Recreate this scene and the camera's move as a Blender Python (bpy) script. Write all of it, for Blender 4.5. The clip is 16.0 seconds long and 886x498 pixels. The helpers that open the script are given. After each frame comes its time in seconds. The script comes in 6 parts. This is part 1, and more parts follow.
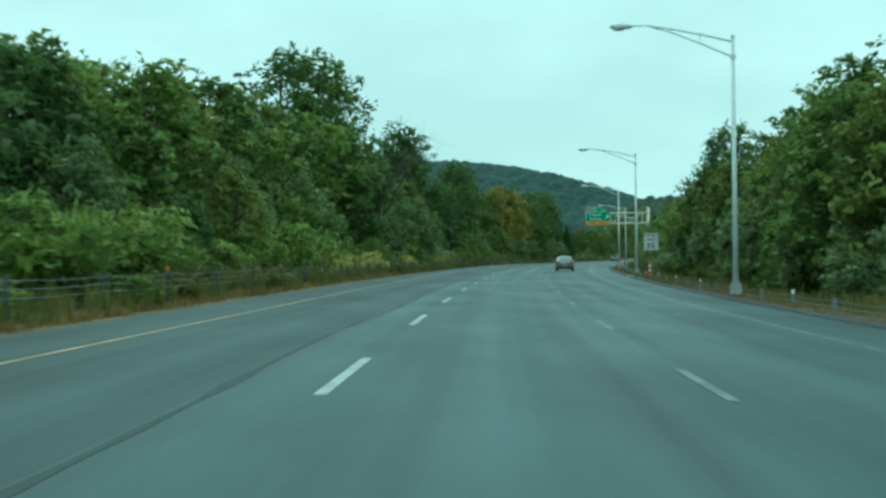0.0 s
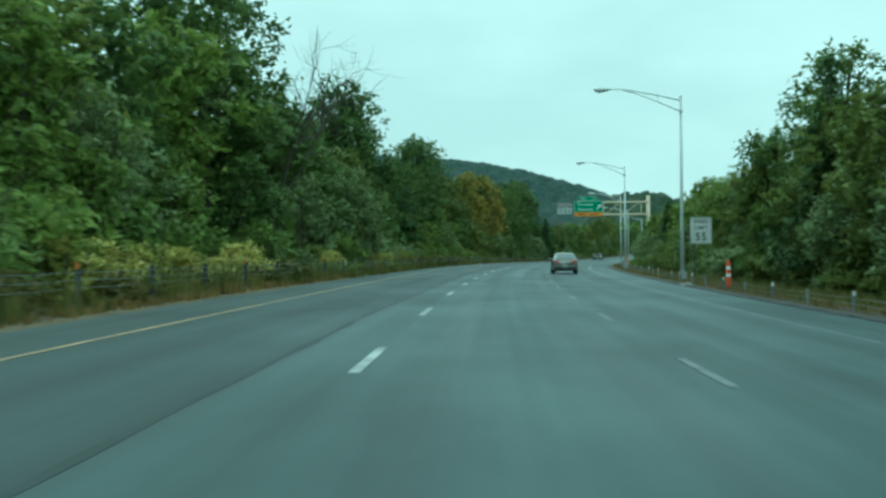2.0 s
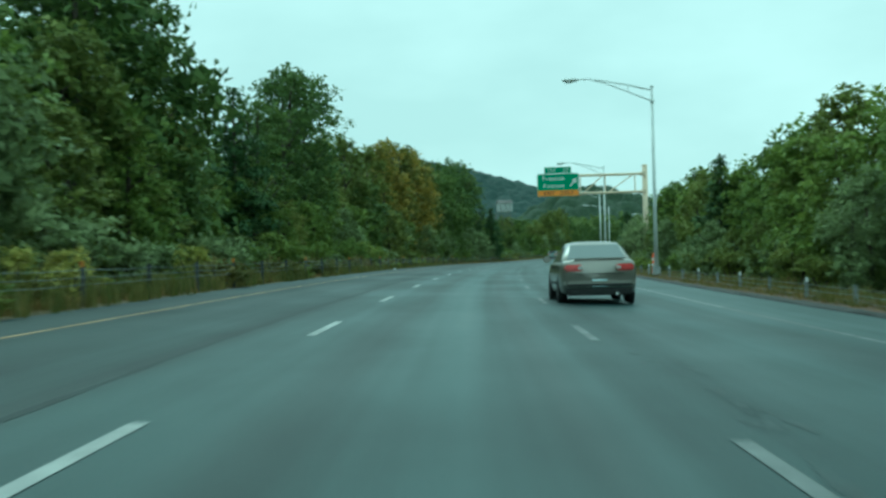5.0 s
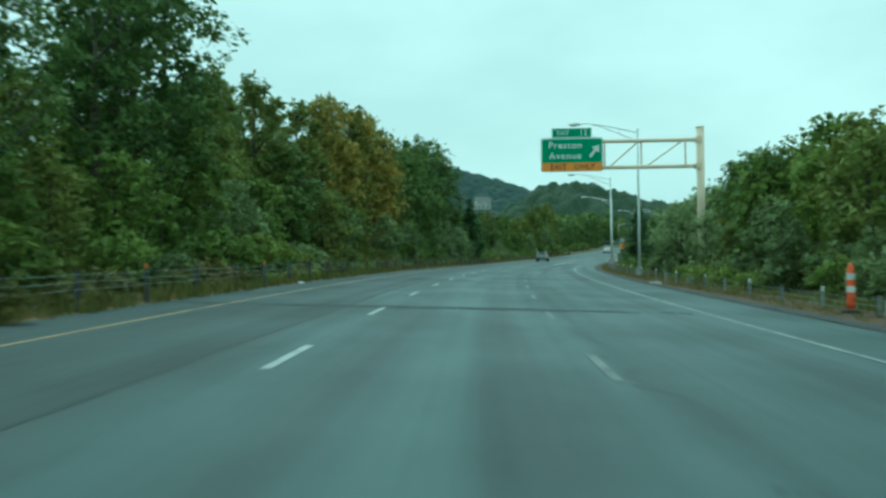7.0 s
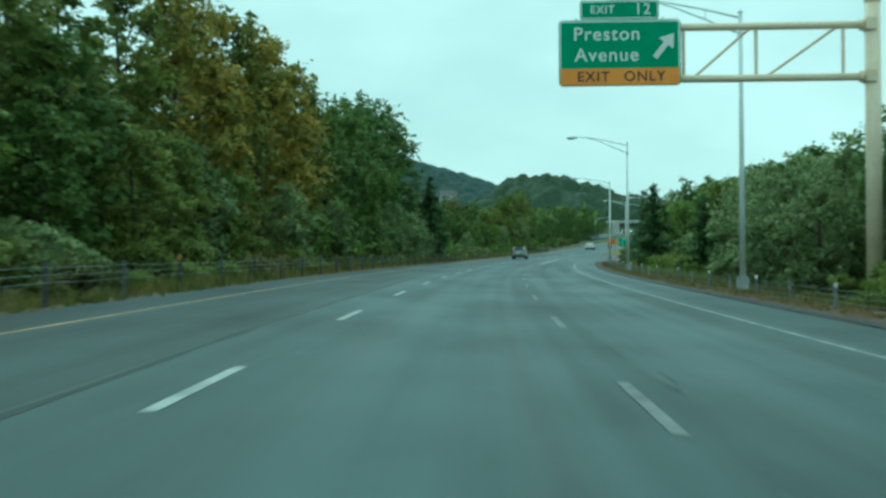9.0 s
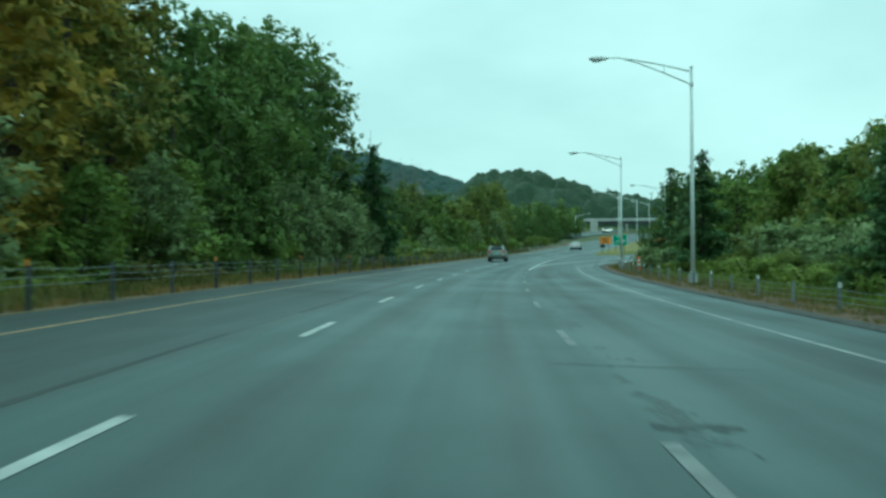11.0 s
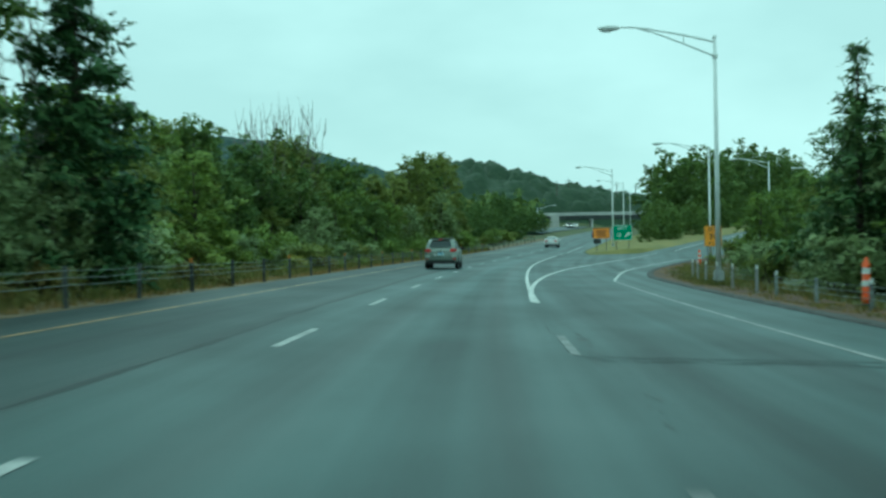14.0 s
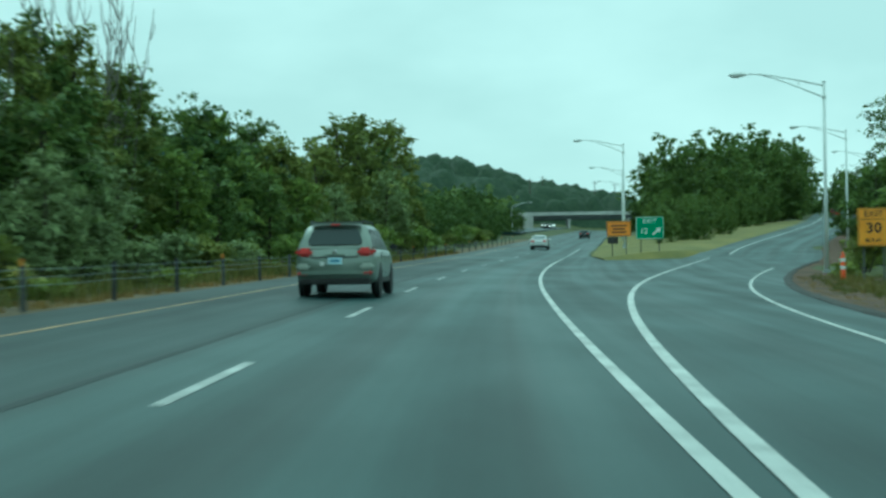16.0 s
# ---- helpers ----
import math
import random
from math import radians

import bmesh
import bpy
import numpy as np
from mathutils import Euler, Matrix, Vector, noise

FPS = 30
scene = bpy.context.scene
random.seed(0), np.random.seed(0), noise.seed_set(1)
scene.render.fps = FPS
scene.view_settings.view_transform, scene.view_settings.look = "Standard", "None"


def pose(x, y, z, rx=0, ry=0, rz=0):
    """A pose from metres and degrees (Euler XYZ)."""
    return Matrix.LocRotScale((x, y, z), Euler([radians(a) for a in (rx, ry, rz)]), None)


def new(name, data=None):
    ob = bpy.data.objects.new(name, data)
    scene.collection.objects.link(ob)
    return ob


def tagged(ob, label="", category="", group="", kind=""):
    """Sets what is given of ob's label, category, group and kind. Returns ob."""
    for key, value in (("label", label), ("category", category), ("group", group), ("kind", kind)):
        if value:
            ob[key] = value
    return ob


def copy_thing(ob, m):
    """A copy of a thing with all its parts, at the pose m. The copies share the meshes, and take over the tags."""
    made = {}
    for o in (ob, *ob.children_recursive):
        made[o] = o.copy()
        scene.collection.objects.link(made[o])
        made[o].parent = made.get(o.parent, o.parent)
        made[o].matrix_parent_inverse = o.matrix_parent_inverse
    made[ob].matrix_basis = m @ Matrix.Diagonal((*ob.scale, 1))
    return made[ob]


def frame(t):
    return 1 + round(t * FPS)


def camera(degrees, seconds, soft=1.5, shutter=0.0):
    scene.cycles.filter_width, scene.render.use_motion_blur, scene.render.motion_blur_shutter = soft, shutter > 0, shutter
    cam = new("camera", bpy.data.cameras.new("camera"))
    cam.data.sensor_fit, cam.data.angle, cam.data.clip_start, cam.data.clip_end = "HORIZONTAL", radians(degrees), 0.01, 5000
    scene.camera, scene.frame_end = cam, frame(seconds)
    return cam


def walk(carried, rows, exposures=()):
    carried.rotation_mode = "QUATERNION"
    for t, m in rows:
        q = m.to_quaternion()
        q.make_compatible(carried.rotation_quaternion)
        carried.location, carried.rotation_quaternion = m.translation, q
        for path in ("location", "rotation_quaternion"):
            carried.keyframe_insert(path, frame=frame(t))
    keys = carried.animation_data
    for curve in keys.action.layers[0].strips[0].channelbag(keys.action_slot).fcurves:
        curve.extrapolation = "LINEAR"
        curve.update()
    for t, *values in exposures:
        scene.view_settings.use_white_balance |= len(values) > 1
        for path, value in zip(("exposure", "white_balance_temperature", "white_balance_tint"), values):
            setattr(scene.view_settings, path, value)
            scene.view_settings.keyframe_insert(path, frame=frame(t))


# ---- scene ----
# Camera and walk: t, x, y, z, yaw, pitch, roll
cam = camera(38.06, 16.0, soft=2.7, shutter=0.4)
ROWS = [
    (0.0, 0.000, 0.000, 1.064, -0.000, 0.847, 0.530),
    (0.5, 0.196, 8.860, 1.110, -0.206, 0.745, 0.304),
    (1.0, 0.468, 17.617, 1.120, -0.540, 0.765, 0.432),
    (1.5, 0.832, 26.683, 1.178, -0.939, 0.670, 0.141),
    (2.0, 1.292, 35.857, 1.250, -1.403, 0.770, 0.489),
    (2.5, 1.851, 45.055, 1.312, -1.921, 0.825, 0.516),
    (3.0, 2.514, 54.351, 1.379, -2.400, 0.822, 0.739),
    (3.5, 3.256, 63.779, 1.448, -2.983, 0.791, 0.481),
    (4.0, 4.031, 73.392, 1.482, -3.678, 0.774, 0.825),
    (4.5, 4.983, 82.915, 1.513, -3.932, 0.785, 1.253),
    (7.0, 10.036, 131.934, 2.119, -5.204, 0.694, 0.758),
    (7.5, 11.199, 142.074, 2.181, -5.597, 0.642, 0.332),
    (8.0, 12.457, 152.210, 2.219, -5.980, 0.617, 0.276),
    (8.5, 13.797, 162.431, 2.282, -6.387, 0.548, 0.361),
    (11.0, 21.366, 212.232, 2.600, -8.146, 0.510, 0.398),
    (11.5, 23.131, 222.257, 2.650, -8.558, 0.541, 0.341),
    (12.0, 25.022, 232.525, 2.698, -8.965, 0.509, 0.358),
    (12.5, 26.938, 242.799, 2.749, -9.362, 0.494, 0.377),
    (13.0, 28.890, 253.083, 2.808, -9.780, 0.472, 0.314),
    (13.5, 30.928, 263.340, 2.854, -10.088, 0.457, 0.343),
    (14.0, 33.021, 273.664, 2.930, -10.421, 0.495, 0.927),
    (14.5, 35.186, 283.949, 2.989, -10.738, 0.493, 0.808),
    (15.0, 37.448, 294.510, 3.056, -11.163, 0.516, 0.473),
    (15.5, 39.844, 304.858, 3.136, -11.520, 0.561, 0.695),
    (16.0, 42.347, 315.602, 3.197, -11.895, 0.623, 0.812),
]
walk(cam, [(t, pose(x, y, z, 90 + pitch, roll, yaw)) for t, x, y, z, yaw, pitch, roll in ROWS], [(0.0, 0.0, 4920, -37), (11.0, 0.0, 4920, -37), (16.0, -0.08, 4920, -37)])

# ---- sky and light ----
world = bpy.data.worlds.new("sky")
scene.world = world
world.use_nodes = True
wn, wl = world.node_tree.nodes, world.node_tree.links
wn.clear()
w_out = wn.new("ShaderNodeOutputWorld")
w_bg = wn.new("ShaderNodeBackground")
w_sky = wn.new("ShaderNodeTexSky")
w_sky.sky_type = "NISHITA"
w_sky.sun_disc = False
w_sky.sun_elevation = radians(50)
w_sky.sun_rotation = radians(200)
w_tex = wn.new("ShaderNodeTexCoord")
w_map = wn.new("ShaderNodeMapping")
w_map.inputs["Scale"].default_value = (1.0, 1.0, 2.4)
w_noise = wn.new("ShaderNodeTexNoise")
w_noise.inputs["Scale"].default_value = 2.6
w_noise.inputs["Detail"].default_value = 5.0
w_ramp = wn.new("ShaderNodeValToRGB")
w_ramp.color_ramp.elements[0].position, w_ramp.color_ramp.elements[1].position = 0.40, 0.60
w_ramp.color_ramp.elements[0].color = (7.8, 8.2, 8.02, 1)
w_ramp.color_ramp.elements[1].color = (9.45, 9.7, 9.45, 1)
w_mix = wn.new("ShaderNodeMix")
w_mix.data_type = "RGBA"
w_mix.inputs["Factor"].default_value = 0.93
wl.new(w_tex.outputs["Generated"], w_map.inputs["Vector"])
wl.new(w_map.outputs["Vector"], w_noise.inputs["Vector"])
wl.new(w_noise.outputs["Fac"], w_ramp.inputs["Fac"])
wl.new(w_sky.outputs["Color"], w_mix.inputs["A"])
wl.new(w_ramp.outputs["Color"], w_mix.inputs["B"])
w_sep = wn.new("ShaderNodeSeparateXYZ")
w_grad = wn.new("ShaderNodeMapRange")
w_grad.inputs["From Min"].default_value, w_grad.inputs["From Max"].default_value = 0.0, 0.9
w_grad.inputs["To Min"].default_value, w_grad.inputs["To Max"].default_value = 0.97, 1.25
w_scale = wn.new("ShaderNodeVectorMath")
w_scale.operation = "SCALE"
wl.new(w_tex.outputs["Generated"], w_sep.inputs["Vector"])
wl.new(w_sep.outputs["Z"], w_grad.inputs["Value"])
wl.new(w_mix.outputs["Result"], w_scale.inputs[0])
wl.new(w_grad.outputs["Result"], w_scale.inputs["Scale"])
wl.new(w_scale.outputs["Vector"], w_bg.inputs["Color"])
w_bg.inputs["Strength"].default_value = 0.098
wl.new(w_bg.outputs["Background"], w_out.inputs["Surface"])

sun_data = bpy.data.lights.new("sun", "SUN")
sun_data.energy, sun_data.angle, sun_data.color = 0.6, radians(25), (1.0, 0.97, 0.92)
sun = new("sun", sun_data)
sun.matrix_world = pose(0, 0, 60, 40, 0, 200)


# ---- materials ----
def node_mat(name):
    m = bpy.data.materials.new(name)
    m.use_nodes = True
    nt = m.node_tree
    return m, nt, nt.nodes["Principled BSDF"]


def surface(name, dark, light, rough=0.7, scale=4.0, metal=0.0, bump=0.0, spread=0.0, fine=40.0, coat=0.0, spec=0.5):
    """A plain surface with noise at two scales between two colours; spread varies it from piece to piece."""
    m, nt, bsdf = node_mat(name)
    tex = nt.nodes.new("ShaderNodeTexCoord")
    big, small = nt.nodes.new("ShaderNodeTexNoise"), nt.nodes.new("ShaderNodeTexNoise")
    big.inputs["Scale"].default_value, big.inputs["Detail"].default_value = scale, 5
    small.inputs["Scale"].default_value, small.inputs["Detail"].default_value = fine, 3
    add = nt.nodes.new("ShaderNodeMath")
    add.operation = "MULTIPLY_ADD"
    add.inputs[1].default_value = 0.4
    nt.links.new(tex.outputs["Object"], big.inputs["Vector"])
    nt.links.new(tex.outputs["Object"], small.inputs["Vector"])
    nt.links.new(small.outputs["Fac"], add.inputs[0])
    nt.links.new(big.outputs["Fac"], add.inputs[2])
    ramp = nt.nodes.new("ShaderNodeValToRGB")
    ramp.color_ramp.elements[0].position, ramp.color_ramp.elements[1].position = 0.45, 0.95
    ramp.color_ramp.elements[0].color, ramp.color_ramp.elements[1].color = (*dark, 1), (*light, 1)
    nt.links.new(add.outputs["Value"], ramp.inputs["Fac"])
    out = ramp.outputs["Color"]
    if spread:
        info, hsv = nt.nodes.new("ShaderNodeObjectInfo"), nt.nodes.new("ShaderNodeHueSaturation")
        rng = nt.nodes.new("ShaderNodeMapRange")
        rng.inputs["To Min"].default_value, rng.inputs["To Max"].default_value = 1 - spread, 1 + spread
        nt.links.new(info.outputs["Random"], rng.inputs["Value"])
        nt.links.new(rng.outputs["Result"], hsv.inputs["Value"])
        nt.links.new(out, hsv.inputs["Color"])
        out = hsv.outputs["Color"]
    nt.links.new(out, bsdf.inputs["Base Color"])
    bsdf.inputs["Roughness"].default_value, bsdf.inputs["Metallic"].default_value = rough, metal
    bsdf.inputs["Coat Weight"].default_value = coat
    bsdf.inputs["Specular IOR Level"].default_value = spec
    if bump:
        b = nt.nodes.new("ShaderNodeBump")
        b.inputs["Strength"].default_value, b.inputs["Distance"].default_value = bump, 0.02
        nt.links.new(small.outputs["Fac"], b.inputs["Height"])
        nt.links.new(b.outputs["Normal"], bsdf.inputs["Normal"])
    return m


def leaf_mat(name, shades, rough=0.65, glow=0.36):
    """Leaves whose colour runs over some shades from leaf to leaf and from plant to plant, thin enough to let light through."""
    m, nt, bsdf = node_mat(name)
    geo, info = nt.nodes.new("ShaderNodeNewGeometry"), nt.nodes.new("ShaderNodeObjectInfo")
    tex, noise_n = nt.nodes.new("ShaderNodeTexCoord"), nt.nodes.new("ShaderNodeTexNoise")
    noise_n.inputs["Scale"].default_value, noise_n.inputs["Detail"].default_value = 0.7, 4
    nt.links.new(tex.outputs["Object"], noise_n.inputs["Vector"])
    a, b, c = [nt.nodes.new("ShaderNodeMath") for _ in range(3)]
    a.operation, b.operation, c.operation = "MULTIPLY_ADD", "MULTIPLY_ADD", "MULTIPLY_ADD"
    a.inputs[1].default_value, a.inputs[2].default_value = 0.40, -0.34
    b.inputs[1].default_value = 0.32
    c.inputs[1].default_value = 0.95
    nt.links.new(geo.outputs["Random Per Island"], a.inputs[0])
    nt.links.new(info.outputs["Random"], b.inputs[0])
    nt.links.new(a.outputs["Value"], b.inputs[2])
    nt.links.new(noise_n.outputs["Fac"], c.inputs[0])
    nt.links.new(b.outputs["Value"], c.inputs[2])
    ramp = nt.nodes.new("ShaderNodeValToRGB")
    while len(ramp.color_ramp.elements) < len(shades):
        ramp.color_ramp.elements.new(0.5)
    for i, col in enumerate(shades):
        ramp.color_ramp.elements[i].position = i / (len(shades) - 1)
        ramp.color_ramp.elements[i].color = (*col, 1)
    nt.links.new(c.outputs["Value"], ramp.inputs["Fac"])
    trans, mix = nt.nodes.new("ShaderNodeBsdfTranslucent"), nt.nodes.new("ShaderNodeMixShader")
    nt.links.new(ramp.outputs["Color"], bsdf.inputs["Base Color"])
    nt.links.new(ramp.outputs["Color"], trans.inputs["Color"])
    bsdf.inputs["Roughness"].default_value = rough
    bsdf.inputs["Specular IOR Level"].default_value = 0.22
    mix.inputs["Fac"].default_value = glow
    nt.links.new(bsdf.outputs["BSDF"], mix.inputs[1])
    nt.links.new(trans.outputs["BSDF"], mix.inputs[2])
    nt.links.new(mix.outputs["Shader"], nt.nodes["Material Output"].inputs["Surface"])
    return m


# Offset and tone; the lightest strip, at 1.9, paints in a wet sheen.
BANDS = [(-5.2, 0.80), (-3.9, 0.86), (-3.2, 1.0), (-2.6, 0.84), (-1.9, 1.02), (-1.25, 0.94), (-0.95, 0.66), (-0.70, 1.0), (0.35, 1.04), (0.95, 0.74), (1.35, 1.05), (1.9, 1.22), (2.4, 0.98), (2.75, 0.62), (3.05, 0.94), (3.7, 1.0), (4.7, 0.84), (5.5, 1.06), (6.3, 0.76), (7.0, 1.0), (9.4, 0.9)]


def asphalt_mat(name, dark, light, wet, spec=0.36):
    """Wet worn asphalt; the UV map runs across and along the road in metres, so tyre bands stretch along it."""
    m, nt, bsdf = node_mat(name)
    uv = nt.nodes.new("ShaderNodeUVMap")
    uv.uv_map = "lane"

    def noise_tex(scale, sx, sy, detail=4):
        mp, n = nt.nodes.new("ShaderNodeMapping"), nt.nodes.new("ShaderNodeTexNoise")
        mp.inputs["Scale"].default_value = (sx, sy, 1)
        n.inputs["Scale"].default_value, n.inputs["Detail"].default_value = scale, detail
        nt.links.new(uv.outputs["UV"], mp.inputs["Vector"])
        nt.links.new(mp.outputs["Vector"], n.inputs["Vector"])
        return n.outputs["Fac"]

    bands = noise_tex(1.0, 1.15, 0.012, 3)
    patch = noise_tex(0.35, 1.0, 0.35, 6)
    grit = noise_tex(22.0, 1.0, 1.0, 5)
    s1, s2 = nt.nodes.new("ShaderNodeMath"), nt.nodes.new("ShaderNodeMath")
    s1.operation = s2.operation = "MULTIPLY_ADD"
    s1.inputs[1].default_value, s2.inputs[1].default_value = 0.75, 0.30
    nt.links.new(patch, s1.inputs[0])
    low = nt.nodes.new("ShaderNodeMath")
    low.operation = "MULTIPLY"
    low.inputs[1].default_value = 0.7
    nt.links.new(bands, low.inputs[0])
    nt.links.new(low.outputs["Value"], s1.inputs[2])
    nt.links.new(grit, s2.inputs[0])
    nt.links.new(s1.outputs["Value"], s2.inputs[2])
    ramp = nt.nodes.new("ShaderNodeValToRGB")
    ramp.color_ramp.elements[0].position, ramp.color_ramp.elements[1].position = 0.58, 0.96
    ramp.color_ramp.elements[0].color, ramp.color_ramp.elements[1].color = (*dark, 1), (*light, 1)
    nt.links.new(s2.outputs["Value"], ramp.inputs["Fac"])
    # wheel paths, oil strips, lane joints and a painted wet sheen, over the offset from the lane line
    split, shift, span = nt.nodes.new("ShaderNodeSeparateXYZ"), nt.nodes.new("ShaderNodeMath"), nt.nodes.new("ShaderNodeMapRange")
    nt.links.new(uv.outputs["UV"], split.inputs["Vector"])
    drift = noise_tex(1.0, 0.25, 0.035, 4)
    shift.operation = "MULTIPLY_ADD"
    shift.inputs[1].default_value = 0.55
    nt.links.new(drift, shift.inputs[0])
    nt.links.new(split.outputs["X"], shift.inputs[2])
    span.inputs["From Min"].default_value, span.inputs["From Max"].default_value = BANDS[0][0] + 0.275, BANDS[-1][0] + 0.275
    nt.links.new(shift.outputs["Value"], span.inputs["Value"])
    worn = nt.nodes.new("ShaderNodeValToRGB")
    while len(worn.color_ramp.elements) < len(BANDS):
        worn.color_ramp.elements.new(0.5)
    for el, (o, g) in zip(worn.color_ramp.elements, BANDS):
        el.position = (o - BANDS[0][0]) / (BANDS[-1][0] - BANDS[0][0])
        el.color = (g, g, g, 1)
    nt.links.new(span.outputs["Result"], worn.inputs["Fac"])
    tone = nt.nodes.new("ShaderNodeMix")
    tone.data_type, tone.blend_type = "RGBA", "MULTIPLY"
    tone.inputs["Factor"].default_value = 1.0
    nt.links.new(ramp.outputs["Color"], tone.inputs["A"])
    nt.links.new(worn.outputs["Color"], tone.inputs["B"])
    nt.links.new(tone.outputs["Result"], bsdf.inputs["Base Color"])
    bsdf.inputs["Specular IOR Level"].default_value = spec
    rr = nt.nodes.new("ShaderNodeMapRange")
    rr.inputs["From Min"].default_value, rr.inputs["From Max"].default_value = 0.5, 1.1
    rr.inputs["To Min"].default_value, rr.inputs["To Max"].default_value = wet + 0.14, wet - 0.06
    nt.links.new(s1.outputs["Value"], rr.inputs["Value"])
    nt.links.new(rr.outputs["Result"], bsdf.inputs["Roughness"])
    b = nt.nodes.new("ShaderNodeBump")
    b.inputs["Strength"].default_value, b.inputs["Distance"].default_value = 0.35, 0.008
    nt.links.new(grit, b.inputs["Height"])
    nt.links.new(b.outputs["Normal"], bsdf.inputs["Normal"])
    return m


def glass_mat(name, tint=(0.02, 0.03, 0.03), spec=0.12, gloss=0.28):
    m, nt, bsdf = node_mat(name)
    bsdf.inputs["Base Color"].default_value = (*tint, 1)
    bsdf.inputs["Roughness"].default_value = gloss
    bsdf.inputs["Specular IOR Level"].default_value = spec
    return m


def lit_mat(name, col, power):
    m, nt, bsdf = node_mat(name)
    bsdf.inputs["Base Color"].default_value = (*col, 1)
    bsdf.inputs["Emission Color"].default_value = (*col, 1)
    bsdf.inputs["Emission Strength"].default_value = power
    return m


M_ASPHALT = asphalt_mat("wet_asphalt", (0.0085, 0.0205, 0.0205), (0.033, 0.069, 0.068), 0.46)
M_SHOULDER = asphalt_mat("shoulder_asphalt", (0.0055, 0.0130, 0.0132), (0.0215, 0.0450, 0.0450), 0.49, 0.32)
M_KERB = surface("dark_kerb", (0.015, 0.015, 0.014), (0.045, 0.043, 0.04), 0.75, 3, bump=0.5)
M_TAR = surface("tar", (0.007, 0.015, 0.015), (0.020, 0.036, 0.036), 0.62, 2, spec=0.32)
M_JOINT = surface("worn_joint", (0.009, 0.020, 0.020), (0.027, 0.054, 0.053), 0.52, 1.5, fine=20, bump=0.3, spec=0.35)
M_PATCH = surface("patched_asphalt", (0.008, 0.015, 0.015), (0.026, 0.042, 0.041), 0.65, 1.2, fine=16, bump=0.4, spec=0.34)
M_WHITE = surface("white_marking", (0.30, 0.31, 0.30), (0.72, 0.73, 0.70), 0.55, 1.5, fine=18, bump=0.2)
M_DASH = surface("lane_marking", (0.20, 0.21, 0.205), (0.56, 0.57, 0.55), 0.55, 1.5, fine=18, bump=0.2)
M_FADED = surface("faded_marking", (0.05, 0.06, 0.058), (0.22, 0.235, 0.23), 0.55, 1.5, fine=14, bump=0.2)
M_WORN = surface("worn_marking", (0.09, 0.10, 0.098), (0.36, 0.37, 0.36), 0.55, 1.5, fine=14, bump=0.2)
M_YELLOW = surface("yellow_marking", (0.20, 0.125, 0.060), (0.56, 0.37, 0.175), 0.55, 1.0, fine=12, bump=0.2)
M_GRASS = surface("grass_ground", (0.030, 0.045, 0.012), (0.115, 0.125, 0.035), 0.9, 0.12, fine=2.5, bump=0.4)
M_MOWN = surface("mown_grass", (0.085, 0.095, 0.020), (0.245, 0.205, 0.050), 0.9, 0.3, fine=6, bump=0.3)
M_EARTH = surface("brown_earth", (0.045, 0.026, 0.016), (0.14, 0.080, 0.045), 0.95, 0.6, fine=9, bump=0.6)
M_STRAW = surface("dry_verge", (0.070, 0.056, 0.030), (0.205, 0.150, 0.080), 0.95, 0.5, fine=10, bump=0.6)
M_GALV = surface("galvanised_steel", (0.64, 0.67, 0.66), (0.82, 0.84, 0.82), 0.55, 0.8, metal=0.1, fine=8)
M_BASE = surface("cast_lamp_base", (0.34, 0.37, 0.37), (0.52, 0.55, 0.54), 0.6, 3, metal=0.2, fine=14, bump=0.2)
M_GREYPOST = surface("galvanised_post", (0.13, 0.15, 0.15), (0.30, 0.33, 0.32), 0.7, 6, metal=0.2, spread=0.3)
M_CREAM = surface("cream_paint", (0.66, 0.53, 0.38), (0.84, 0.70, 0.52), 0.5, 0.9, fine=7, bump=0.05)
M_POST = surface("weathered_post", (0.045, 0.05, 0.05), (0.13, 0.14, 0.135), 0.8, 6, metal=0.2, spread=0.35)
M_CABLE = surface("steel_cable", (0.14, 0.16, 0.155), (0.28, 0.31, 0.30), 0.6, 5, metal=0.2)
M_AMBER = surface("amber_reflector", (0.50, 0.20, 0.035), (0.66, 0.32, 0.08), 0.3, 9)
M_REFL = surface("white_reflector", (0.72, 0.74, 0.72), (0.88, 0.88, 0.86), 0.35, 9)
M_ORANGE = surface("orange_plastic", (0.75, 0.09, 0.015), (0.92, 0.16, 0.03), 0.45, 4)
M_RUBBER = surface("black_rubber", (0.010, 0.010, 0.010), (0.03, 0.03, 0.03), 0.75, 6, bump=0.2)
M_SIGNGREEN = surface("sign_green", (0.0, 0.23, 0.095), (0.004, 0.30, 0.125), 0.4, 1.2, fine=5)
M_SIGNORANGE = surface("sign_orange", (0.70, 0.22, 0.012), (0.85, 0.32, 0.03), 0.4, 1.2, fine=5)
M_SIGNYELLOW = surface("sign_yellow", (0.75, 0.30, 0.012), (0.88, 0.40, 0.03), 0.4, 1.2, fine=5)
M_SIGNWHITE = surface("sign_white", (0.62, 0.64, 0.62), (0.80, 0.80, 0.78), 0.4, 1.2, fine=5)
M_SIGNBACK = surface("sign_back", (0.30, 0.31, 0.32), (0.45, 0.46, 0.46), 0.5, 2, metal=0.5)
M_BLACK = surface("black_letter", (0.010, 0.010, 0.010), (0.022, 0.022, 0.022), 0.5, 3)
M_BARK = surface("bark", (0.035, 0.028, 0.020), (0.12, 0.10, 0.075), 0.95, 5, fine=30, bump=0.8)
M_DEADWOOD = surface("dead_wood", (0.10, 0.09, 0.075), (0.24, 0.215, 0.185), 0.9, 5, fine=30, bump=0.5)
